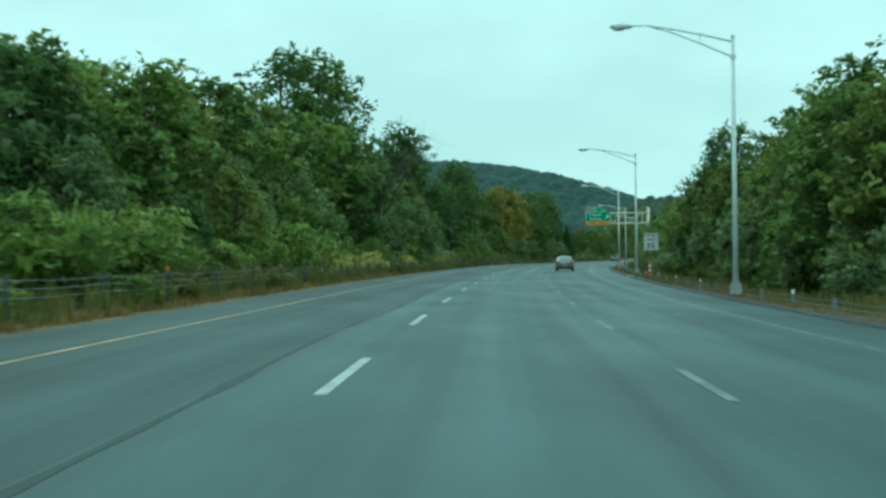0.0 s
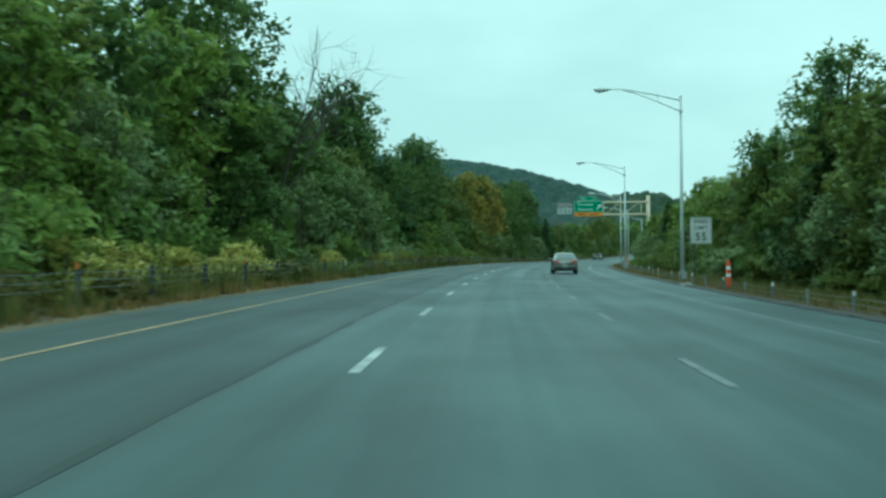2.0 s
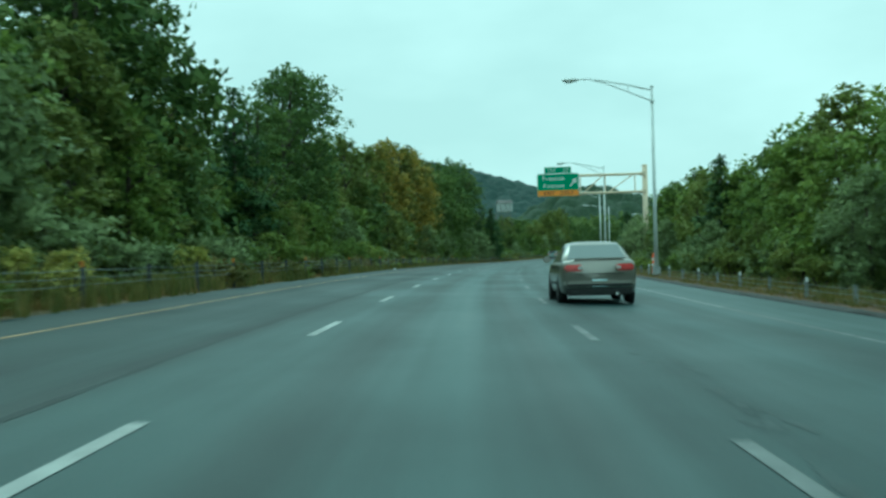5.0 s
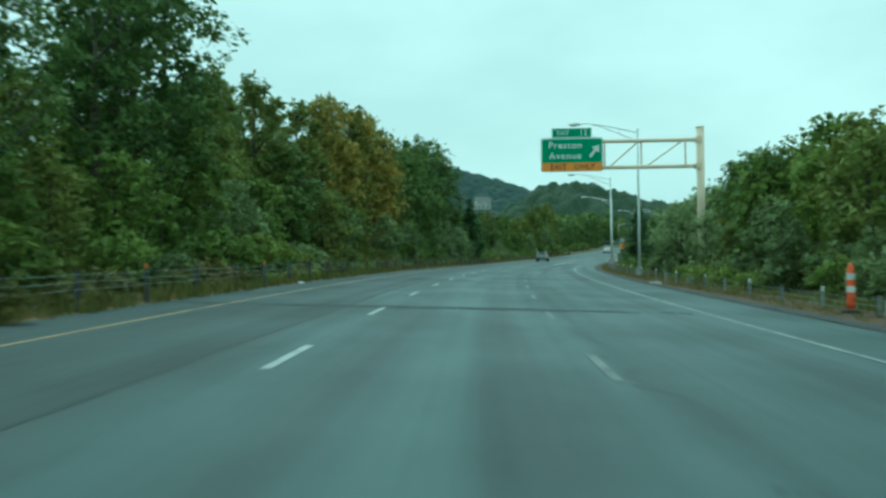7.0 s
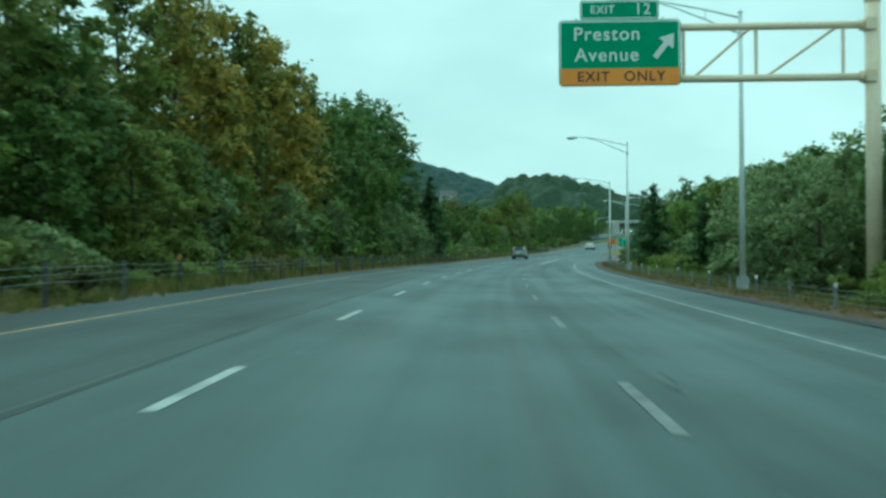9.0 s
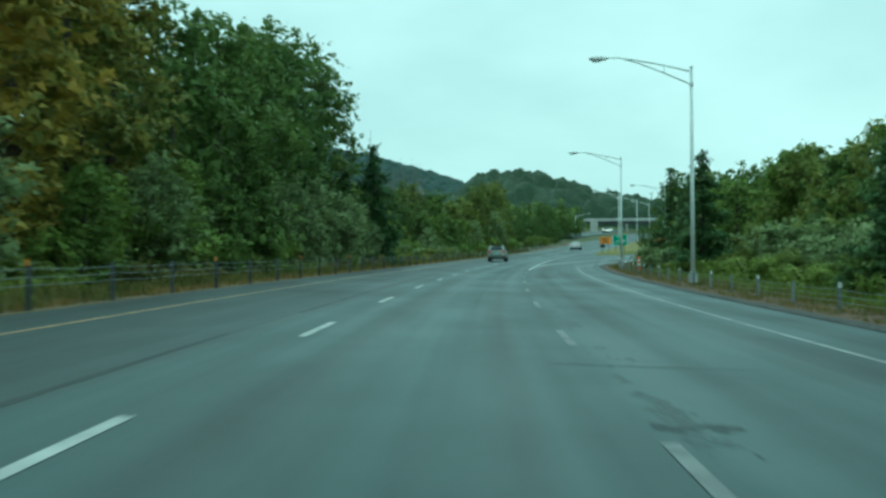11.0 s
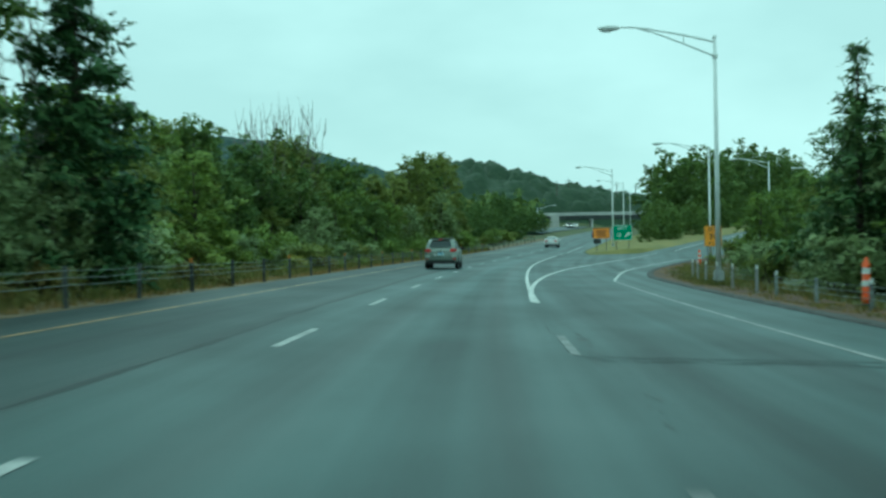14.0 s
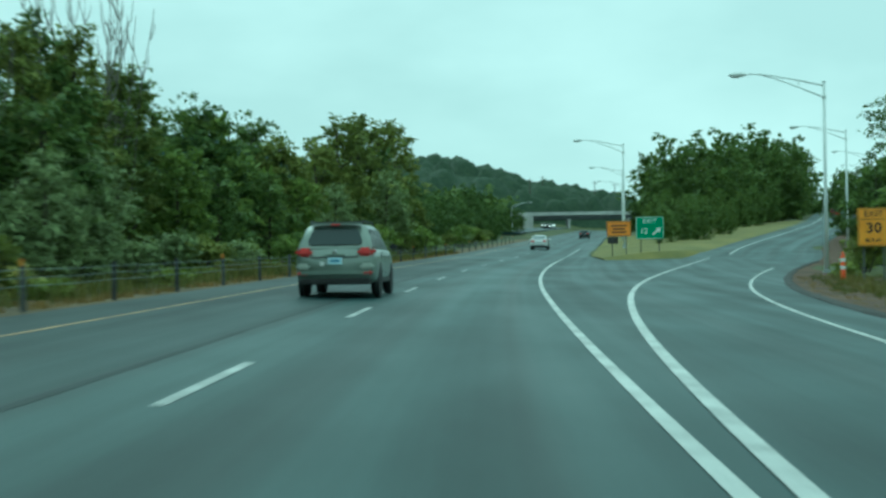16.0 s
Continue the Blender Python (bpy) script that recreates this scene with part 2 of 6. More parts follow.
M_CONCRETE = surface("concrete", (0.36, 0.36, 0.35), (0.58, 0.58, 0.55), 0.85, 0.5, fine=6, bump=0.2)
M_GIRDER = surface("girder_paint", (0.05, 0.06, 0.06), (0.12, 0.13, 0.13), 0.7, 0.6)
M_GLASS = glass_mat("tinted_glass")
# The lighter grey tint puts the sky's reflection into the rear glass colour.
M_REARGLASS = glass_mat("sky_tinted_rear_glass", (0.045, 0.06, 0.06), 0.3, 0.15)
M_CLEAR = glass_mat("car_glass", (0.20, 0.23, 0.23), 0.8, 0.08)
M_CHROME = surface("alloy", (0.55, 0.56, 0.56), (0.78, 0.78, 0.78), 0.25, 8, metal=0.9)
M_REDLENS = surface("red_lens", (0.52, 0.05, 0.055), (0.78, 0.11, 0.11), 0.15, 9, coat=0.8)
M_CLEARLENS = surface("clear_lens", (0.55, 0.56, 0.55), (0.75, 0.75, 0.73), 0.15, 9, coat=0.8)
M_TRIM = surface("black_trim", (0.012, 0.012, 0.012), (0.03, 0.03, 0.03), 0.5, 6)
M_PLATE = surface("plate", (0.45, 0.68, 0.80), (0.80, 0.90, 0.92), 0.4, 3)
M_PLATEBAR = surface("plate_bar", (0.10, 0.24, 0.38), (0.16, 0.32, 0.46), 0.5, 6)
M_BEIGE = surface("beige_car_paint", (0.27, 0.255, 0.225), (0.32, 0.305, 0.27), 0.28, 0.6, metal=0.55, coat=0.7)
M_SAGE = surface("grey_green_car_paint", (0.205, 0.245, 0.212), (0.250, 0.290, 0.250), 0.32, 0.6, metal=0.3, coat=0.3)
# Paler than the body: paints a highlight on the SUV's bumper corners.
M_BUMPER = surface("bumper_highlight_paint", (0.46, 0.49, 0.44), (0.56, 0.59, 0.53), 0.3, 0.6, metal=0.3, coat=0.6)
M_REDCAR = surface("red_car_paint", (0.30, 0.012, 0.018), (0.38, 0.02, 0.025), 0.3, 0.6, coat=0.7)
M_WHITECAR = surface("white_car_paint", (0.66, 0.67, 0.67), (0.76, 0.76, 0.75), 0.3, 0.6, coat=0.7)
M_DARKCAR = surface("dark_car_paint", (0.012, 0.016, 0.022), (0.02, 0.025, 0.032), 0.28, 0.6, coat=0.7)
M_HEADLAMP = lit_mat("headlamp", (1.0, 0.95, 0.85), 4.0)
M_BRAKE = lit_mat("lit_tail_lamp", (0.9, 0.03, 0.02), 1.2)
M_SIDING = surface("white_siding", (0.34, 0.37, 0.37), (0.46, 0.49, 0.48), 0.6, 0.4)
M_ROOF = surface("grey_shingles", (0.10, 0.10, 0.10), (0.20, 0.19, 0.18), 0.9, 0.8)

LEAF = {
    "green": leaf_mat("green_leaves", [(0.108, 0.156, 0.040), (0.176, 0.244, 0.055), (0.259, 0.330, 0.066), (0.363, 0.424, 0.086)]),
    "deep": leaf_mat("deep_green_leaves", [(0.070, 0.116, 0.037), (0.116, 0.174, 0.048), (0.167, 0.227, 0.055), (0.237, 0.288, 0.068)]),
    "light": leaf_mat("light_green_leaves", [(0.093, 0.128, 0.027), (0.197, 0.254, 0.049), (0.314, 0.364, 0.076), (0.417, 0.421, 0.103)]),
    "olive": leaf_mat("olive_leaves", [(0.125, 0.164, 0.043), (0.190, 0.228, 0.055), (0.261, 0.293, 0.069), (0.345, 0.339, 0.085)]),
    "grey": leaf_mat("grey_green_leaves", [(0.125, 0.167, 0.066), (0.235, 0.293, 0.120), (0.350, 0.415, 0.182), (0.500, 0.555, 0.265)]),
    # Ridge and knoll leaves: distance haze put into the base colour as blue.
    "far": leaf_mat("hazed_far_leaves", [(0.033, 0.062, 0.055), (0.052, 0.094, 0.081), (0.072, 0.120, 0.102), (0.095, 0.146, 0.122)]),
    "knoll": leaf_mat("hazed_knoll_leaves", [(0.029, 0.051, 0.033), (0.049, 0.081, 0.049), (0.071, 0.109, 0.062), (0.103, 0.140, 0.076)]),
    "autumn": leaf_mat("autumn_leaves", [(0.092, 0.128, 0.038), (0.165, 0.190, 0.046), (0.275, 0.260, 0.058), (0.465, 0.355, 0.068), (0.620, 0.420, 0.078)]),
    "conifer": leaf_mat("conifer_needles", [(0.049, 0.100, 0.036), (0.077, 0.140, 0.047), (0.116, 0.174, 0.053), (0.188, 0.222, 0.067)], glow=0.12),
    "weed": leaf_mat("weeds", [(0.060, 0.072, 0.023), (0.125, 0.139, 0.037), (0.210, 0.185, 0.055), (0.235, 0.139, 0.069)]),
    "straw": leaf_mat("straw_grass", [(0.110, 0.091, 0.031), (0.220, 0.159, 0.055), (0.330, 0.235, 0.090), (0.237, 0.106, 0.048)]),
    "yellow": leaf_mat("yellow_weeds", [(0.156, 0.204, 0.042), (0.384, 0.384, 0.084), (0.648, 0.588, 0.168), (0.840, 0.720, 0.312)]),
}


# ---- mesh helpers ----
def mesh_object(name, verts, faces, material, parent=None, label="", smooth=False):
    me = bpy.data.meshes.new(name)
    me.from_pydata([tuple(v) for v in verts], [], [tuple(fc) for fc in faces])
    if smooth:
        me.polygons.foreach_set("use_smooth", [True] * len(me.polygons))
    me.materials.append(material)
    ob = new(name, me)
    if parent:
        ob.parent = parent
    if label:
        tagged(ob, label)
    return ob


def part(name, bm, material, parent=None, label="", smooth=False):
    me = bpy.data.meshes.new(name)
    bm.normal_update()
    bm.to_mesh(me)
    bm.free()
    if smooth:
        me.polygons.foreach_set("use_smooth", [True] * len(me.polygons))
    me.materials.append(material)
    ob = new(name, me)
    if parent:
        ob.parent = parent
    if label:
        tagged(ob, label)
    return ob


def add_box(bm, cx, cy, cz, sx, sy, sz, bevel=0.0, m=None):
    got = bmesh.ops.create_cube(bm, size=1.0)["verts"]
    bmesh.ops.transform(bm, matrix=Matrix.Translation((cx, cy, cz)) @ Matrix.Diagonal((sx, sy, sz, 1)), verts=got)
    if bevel:
        edges = list({e for v in got for e in v.link_edges})
        got = bmesh.ops.bevel(bm, geom=edges, offset=bevel, segments=2, affect="EDGES")["verts"]
    if m is not None:
        bmesh.ops.transform(bm, matrix=m, verts=list(set(got)))
    return bm


def box(cx, cy, cz, sx, sy, sz, bevel=0.0):
    return add_box(bmesh.new(), cx, cy, cz, sx, sy, sz, bevel)


def tube(points, radii, sides=8, bm=None):
    """A round bar through points, with a radius at each."""
    bm = bm or bmesh.new()
    rings = []
    pts = [Vector(p) for p in points]
    for i, p in enumerate(pts):
        d = (pts[min(i + 1, len(pts) - 1)] - pts[max(i - 1, 0)]).normalized()
        side = d.cross(Vector((0, 0, 1)) if abs(d.z) < 0.9 else Vector((1, 0, 0))).normalized()
        up = side.cross(d)
        rings.append([bm.verts.new(p + (side * math.cos(a) + up * math.sin(a)) * radii[i]) for a in [2 * math.pi * k / sides for k in range(sides)]])
    for r0, r1 in zip(rings[:-1], rings[1:]):
        for k in range(sides):
            bm.faces.new((r0[k], r0[(k + 1) % sides], r1[(k + 1) % sides], r1[k]))
    bm.faces.new(rings[0][::-1])
    bm.faces.new(rings[-1])
    return bm


def lathe(profile, sides=16, axis="z"):
    """A turned body from (radius, height) pairs."""
    bm = bmesh.new()
    rings = [[bm.verts.new((r * math.cos(2 * math.pi * k / sides), r * math.sin(2 * math.pi * k / sides), z)) for k in range(sides)] for r, z in profile]
    for r0, r1 in zip(rings[:-1], rings[1:]):
        for k in range(sides):
            bm.faces.new((r0[k], r0[(k + 1) % sides], r1[(k + 1) % sides], r1[k]))
    bm.faces.new(rings[0][::-1])
    bm.faces.new(rings[-1])
    return bm


def thing(name, label, category, m=None, group="", kind=""):
    ob = new(name)
    ob.empty_display_size = 0.3
    tagged(ob, label, category, group, kind)
    if m is not None:
        ob.matrix_world = m
    return ob


# ---- the road's line: the lane line between the left and middle lanes, as x and z over y ----
PX = (0.01025, -0.08193, 0.31841, 2.64243, 3.13839, -1.46914)
PZ = (0.05718, -0.38637, 0.78042, 0.27183, -0.07341)
BANK = 0.033


def poly(c, v):
    r = 0.0
    for k in c:
        r = r * v + k
    return r


def slope(y):
    if y < -20:
        return slope(-20)
    if y <= 350:
        return (poly(PX, (y + 0.05) / 100) - poly(PX, (y - 0.05) / 100)) / 0.1
    return min(slope(350) + 0.0018 * (y - 350), 0.36)


Y_STRAIGHT = 350 + (0.36 - slope(350)) / 0.0018


def line_x(y):
    if y < -20:
        return line_x(-20) + slope(-20) * (y + 20)
    if y <= 350:
        return poly(PX, y / 100)
    d = min(y, Y_STRAIGHT) - 350
    return poly(PX, 3.5) + slope(350) * d + 0.0009 * d * d + max(0, y - Y_STRAIGHT) * 0.36


def line_z(y):
    if y < -20:
        return line_z(-20)
    if y <= 350:
        return poly(PZ, y / 100)
    d = min(y - 350, 80)
    z = poly(PZ, 3.5) + 0.0118 * d + 0.00012 * d * d
    return z + 0.031 * min(max(0, y - 430), 340)


def across(y):
    s = slope(y)
    n = math.hypot(1, s)
    return 1 / n, -s / n


def rise(y, o):
    """The lift of the paved fork where the ramp leaves."""
    a = min(max((y - 352) / 50, 0), 1)
    b = min(max((o - 5) / 9, 0), 1)
    return 0.5 * a * a * b


def at(y, o, dz=0.0):
    ax, ay = across(y)
    return Vector((line_x(y) + o * ax, y + o * ay, line_z(y) - BANK * o + rise(y, o) + dz))


def heading(y):
    return -math.degrees(math.atan(slope(y)))


def stand(y, o, dz=0.0, turn=0.0):
    p = at(y, o, dz)
    return pose(p.x, p.y, p.z, 0, 0, heading(y) + turn)


def station(x, y):
    s = y
    for _ in range(6):
        ax, ay = across(s)
        s += ((x - line_x(s)) * -ay + (y - s) * ax) * ax
    ax, ay = across(s)
    return s, (x - line_x(s)) * ax + (y - s) * ay


def steps(a, b, d):
    n = max(1, round((b - a) / d))
    return [a + (b - a) * i / n for i in range(n + 1)]


# the exit ramp's middle line
RAMP = [at(368, 10.3), at(384, 13.0), at(400, 16.6)] + [Vector(p) for p in ((94.2, 420.0, 4.45), (138.5, 492.0, 8.3), (192.0, 587.0, 13.2), (240.0, 670.0, 17.0))]


def ramp_at(t):
    k = min(int(t), len(RAMP) - 2)
    w = t - k
    a, b, c, d = [RAMP[min(max(k + j, 0), len(RAMP) - 1)] for j in (-1, 0, 1, 2)]
    return 0.5 * (2 * b + (c - a) * w + (2 * a - 5 * b + 4 * c - d) * w ** 2 + (3 * b - a - 3 * c + d) * w ** 3)


RAMP_PTS = [ramp_at(0.1 * k) for k in range(10 * (len(RAMP) - 1) + 1)]
NOSE = 400.0
PAVE_L, PAVE_R = -5.2, 9.4


def pave_right(y):
    if y < 333:
        return PAVE_R
    if y < NOSE:
        d = y - 333
        return PAVE_R + 0.06 * d + 0.0017 * d * d
    return 6.6


def smooth01(v):
    v = min(max(v, 0), 1)
    return v * v * (3 - 2 * v)


# tree-top height of the long ridge and of the knoll before it, over x
RIDGE_TOP = [(-900, 100), (-300, 128), (-60, 136), (0, 133), (50, 129), (104, 122), (147, 112), (170, 105), (200, 97), (228, 85), (260, 70), (310, 58), (420, 50), (1200, 46)]
KNOLL_TOP = [(80, 20), (100, 27), (112, 35), (117, 38.5), (123, 42.5), (132, 45), (148, 43.5), (158, 41.5), (168, 38), (178, 35), (195, 32), (230, 26)]


def profile(table, y):
    for (a, ha), (b, hb) in zip(table[:-1], table[1:]):
        if a <= y <= b:
            return ha + (hb - ha) * (y - a) / (b - a)
    return table[0][1] if y < table[0][0] else table[-1][1]


def hills(x, y, o, z):
    """The lift of the wooded slopes beyond the bend, over ground of height z."""
    up = max(0, profile(RIDGE_TOP, x) - 13 - z) * smooth01((y - 1050) / 550)
    up = max(up, max(0, profile(KNOLL_TOP, x) - 10.5 - z) * smooth01(1 - abs(y - 805) / 75))
    return up + 0.85 * smooth01((-o - 6.5) / 3) * smooth01((y - 500) / 40)


def ground_z(x, y):
    s, o = station(x, y)
    oc = min(max(o, -9), 13)
    z = line_z(s) - BANK * oc
    z += 0.35 * smooth01((o - 12) / 8) * math.sin(s * 0.05) + 0.25 * smooth01((-o - 9) / 8) * math.sin(s * 0.043 + 1)
    z -= 0.09
    if y > 360 and o > 6:
        best, bz = 1e9, 0
        for p in RAMP_PTS:
            d = (p.x - x) ** 2 + (p.y - y) ** 2
            if d < best:
                best, bz = d, p.z
        d = math.sqrt(best)
        w = smooth01(1 - (d - 5) / 22) if y > 372 else smooth01(1 - (d - 5) / 8) * smooth01((y - 360) / 12)
        z = z * (1 - w) + (bz - 0.12) * w
    if s < NOSE + 2 and o < pave_right(min(s, NOSE - 0.1)) + 0.3:
        z = min(z, line_z(s) - BANK * o + rise(s, o) - 0.12)
    if y > 500:
        z += hills(x, y, o, z)
    return z


# ---- ground, road ----
def ground_sheet():
    ys = steps(-400, -40, 60)[:-1] + steps(-40, 20, 10)[:-1] + steps(20, 420, 4)[:-1] + steps(420, 560, 7)[:-1] + steps(560, 1300, 20)[:-1] + steps(1300, 4600, 300)
    os_ = [-3800, -2200, -1200, -700, -480, -360, -280, -220, -170, -130, -95, -70, -50, -36, -26, -18, -13, -9, -6, -5, -1, 4, 9.3, 9.7, 12, 15, 19, 24, 30, 38, 48, 60, 80, 110, 150, 220, 320, 450, 620]
    verts, faces = [], []
    for y in ys:
        for o in os_:
            ax, ay = across(y)
            x, yy = line_x(y) + o * ax, y + o * ay
            verts.append((x, yy, ground_z(x, yy)))
    n = len(os_)
    for i in range(len(ys) - 1):
        for j in range(n - 1):
            faces.append((i * n + j, i * n + j + 1, (i + 1) * n + j + 1, (i + 1) * n + j))
    ob = mesh_object("ground", verts, faces, M_GRASS, smooth=True)
    return tagged(ob, "rough grassy ground with weeds and bare patches", "ground", kind="structure")


ground = ground_sheet()


def ribbon(name, ys, left, right, dz, material, parent=None, label="", thick=0.0, cols=1):
    """A strip along the road between two offsets, each a number or a function of y, with a UV map in metres."""
    lf = left if callable(left) else (lambda y: left)
    rf = right if callable(right) else (lambda y: right)
    verts, faces, uvs = [], [], []
    for y in ys:
        for c in range(cols + 1):
            o = lf(y) + (rf(y) - lf(y)) * c / cols
            verts.append(at(y, o, dz))
            uvs.append((o, y))
    n = cols + 1
    for i in range(len(ys) - 1):
        for c in range(cols):
            faces.append((i * n + c, i * n + c + 1, (i + 1) * n + c + 1, (i + 1) * n + c))
    if thick:
        k = len(verts)
        verts += [v - Vector((0, 0, thick)) for v in verts]
        uvs += uvs
        for i in range(len(ys) - 1):
            faces.append((i * n, (i + 1) * n, k + (i + 1) * n, k + i * n))
            faces.append((i * n + cols, k + i * n + cols, k + (i + 1) * n + cols, (i + 1) * n + cols))
        faces.append([c for c in range(n)][::-1] + [k + c for c in range(n)])
    ob = mesh_object(name, verts, faces, material, parent, label)
    uv = ob.data.uv_layers.new(name="lane")
    for lp in ob.data.loops:
        uv.data[lp.index].uv = uvs[lp.vertex_index]
    return ob


road = ribbon("road", steps(-60, NOSE, 2.0), -0.98, pave_right, 0.0, M_ASPHALT, cols=14, thick=0.3)
left_lane = ribbon("road_strip", steps(-60, NOSE, 2.0), PAVE_L, -0.98, 0.0, M_SHOULDER, cols=2, thick=0.3)
tagged(left_lane, "darker wet asphalt of the left lane and shoulder", "road", kind="structure")
tagged(road, "wet grey three-lane asphalt highway with worn tyre bands", "road", kind="structure")
other_way = ribbon("road", steps(520, 900, 5.0), -17.0, -8.8, 0.83, M_ASPHALT, cols=2, thick=0.2)
tagged(other_way, "wet asphalt carriageway of the opposite direction", "road", kind="structure")
road_on = ribbon("road", steps(NOSE, 900, 4.0), PAVE_L, lambda y: 5.3 + 1.3 * (1 - smooth01((y - NOSE) / 16)), 0.0, M_ASPHALT, cols=4, thick=0.3)
tagged(road_on, "wet grey asphalt highway climbing towards an overpass", "road", kind="structure")


def ramp_ribbon(name, lo, ro, dz, material, parent=None, label="", t0=0.0, t1=6.0, n=60, bank=0.028):
    verts, faces, uvs = [], [], []
    for i in range(n + 1):
        t = t0 + (t1 - t0) * i / n
        p, q = ramp_at(max(t - 0.02, 0)), ramp_at(min(t + 0.02, 5.999))
        d = (q - p).normalized()
        side = Vector((d.y, -d.x, 0)).normalized()
        c = ramp_at(min(t, 5.999))
        for k in (0, 1):
            o = (lo, ro)[k]
            verts.append(c + side * o + Vector((0, 0, dz - bank * o - 0.30 * (1 - smooth01((t - 1.2) / 0.75)))))
            uvs.append((o, t * 40))
    for i in range(n):
        faces.append((2 * i, 2 * i + 1, 2 * i + 3, 2 * i + 2))
    ob = mesh_object(name, verts, faces, material, parent, label)
    uv = ob.data.uv_layers.new(name="lane")
    for lp in ob.data.loops:
        uv.data[lp.index].uv = uvs[lp.vertex_index]
    return ob


ramp = ramp_ribbon("ramp", -4.2, 4.4, 0.035, M_ASPHALT, t0=1.2)
tagged(ramp, "wet asphalt exit ramp climbing to the right", "ramp", kind="structure")

ramp_verge = ramp_ribbon("verge", 4.35, 10.5, 0.06, M_EARTH, t0=1.3, bank=0.014)
tagged(ramp_verge, "bare brown earth verge beside the exit ramp", "verge", kind="structure")

# lines and dashes painted on the road
ribbon("edge_line", steps(-40, 520, 2.0), -3.705, -3.615, 0.006, M_YELLOW, road, "worn yellow edge line")
ribbon("edge_line", steps(-40, 120, 2.0), 7.26, 7.38, 0.006, M_FADED, road, "faded white edge line")
ribbon("edge_line", steps(120, 326, 2.0), 7.26, 7.38, 0.006, M_WORN, road, "worn white edge line")


def exit_edge(y):
    d = max(0, y - 326)
    return 7.32 + 0.042 * d + 0.0017 * d * d + 0.25 * smooth01(d / 10)


ribbon("edge_line", steps(326, 384, 1.5), lambda y: exit_edge(y) - 0.06, lambda y: exit_edge(y) + 0.06, 0.007, M_WHITE, road, "white edge line of the exit")
for k in range(-3, 40):
    far = 15.5 + 12.212 * k - 0.0062 * k * k
    near = far - (4.3 if k < 3 else 3.5)
    ribbon("lane_dash", [near, far - 1.7, far], -0.06, 0.06, 0.006, M_DASH, road)
    if far < 300:
        ribbon("lane_dash", [far - 3.9, far - 2.0, far - 0.5], 3.60, 3.72, 0.006, M_FADED, road)


def fork_edge(y):
    d = max(0, y - 304)
    return 3.50 + 0.00111 * d * d + 0.04 * smooth01(d / 25)


ribbon("fork_line", steps(304, 440, 2.0), 3.63, 3.765, 0.007, M_WHITE, road, "broad white line left of the fork")
ribbon("fork_line", steps(304.3, 399, 1.5), lambda y: fork_edge(y) + 0.05, lambda y: fork_edge(y) + 0.205, 0.010, M_WHITE, road, "broad white line right of the fork")
ramp_ribbon("edge_line", -2.0, -1.86, 0.045, M_WHITE, ramp, t0=2.2, t1=5.5)


# tar seams and cracks
def wobble(base, amp, rate, seed):
    return lambda y: base + amp * noise.noise(Vector((y * rate, seed, 0)))


for a, b in ((-20, 130), (134, 230), (236, 390)):
    c = wobble(-0.95, 0.16, 0.07, 0.7)
    wd = wobble(0.09, 0.13, 0.45, 9.0)
    ribbon("tar_seam", steps(a, b, 0.8), lambda y: c(y) - max(0.01, wd(y) / 2), lambda y: c(y) + max(0.01, wd(y) / 2), 0.003, M_TAR, road)
for y0, o0, o1, w in ((33.4, -4.6, 3.0, 0.06), (33.0, 3.2, 7.2, 0.05), (67.2, -5.0, 1.0, 0.05), (90.8, -4.9, 0.2, 0.05), (124.0, -5.0, 6.0, 0.06), (162.0, -5.0, 3.6, 0.20), (288.9, 3.7, 7.2, 0.07), (226.5, 3.2, 5.5, 0.03)):
    verts, faces = [], []
    n = 24
    for i in range(n + 1):
        o = o0 + (o1 - o0) * i / n
        yy = y0 + 0.22 * noise.noise(Vector((o * 0.9, y0, 0)))
        ww = w * (0.6 + 0.5 * noise.noise(Vector((o * 2.1, y0, 5))))
        verts += [at(yy - ww, o, 0.0045), at(yy + ww, o, 0.0045)]
    for i in range(n):
        faces.append((2 * i, 2 * i + 2, 2 * i + 3, 2 * i + 1))
    mesh_object("tar_seam", verts, faces, M_TAR, road)

# dark mottled bands of worn patching across the road, and broken cracks along it
def patch_band(y0, o0, o1, w, seed):
    verts, faces = [], []
    cell = 0.05
    nx, ny = int((o1 - o0) / cell), max(6, int(w / cell))
    for i in range(nx):
        o = o0 + cell * i
        mid = y0 + 0.25 * noise.noise(Vector((o * 0.5, seed, 0)))
        for j in range(ny):
            y = mid + w * (j / ny - 0.5)
            edge = abs(j / ny - 0.5) * 2
            v = noise.noise(Vector((o * 1.1, y * 2.2, seed))) + 0.6 * noise.noise(Vector((o * 4.3, y * 5.1, seed + 3))) + 0.5 * noise.noise(Vector((o * 13.0, y * 13.0, seed + 7)))
            if v < 1.0 * edge ** 2 - 0.18:
                continue
            k = len(verts)
            verts += [at(y, o, 0.0035), at(y, o + cell * 1.02, 0.0035), at(y + w / ny * 1.02, o + cell * 1.02, 0.0035), at(y + w / ny * 1.02, o, 0.0035)]
            faces.append((k, k + 1, k + 2, k + 3))
    mesh_object("road_patch", verts, faces, M_PATCH, road, "dark worn patch across the lanes")


patch_band(161.4, -5.1, 7.0, 1.7, 1.0)
patch_band(288.5, 3.8, 7.2, 0.5, 2.0)
patch_band(90.6, -5.0, -0.2, 0.35, 3.0)
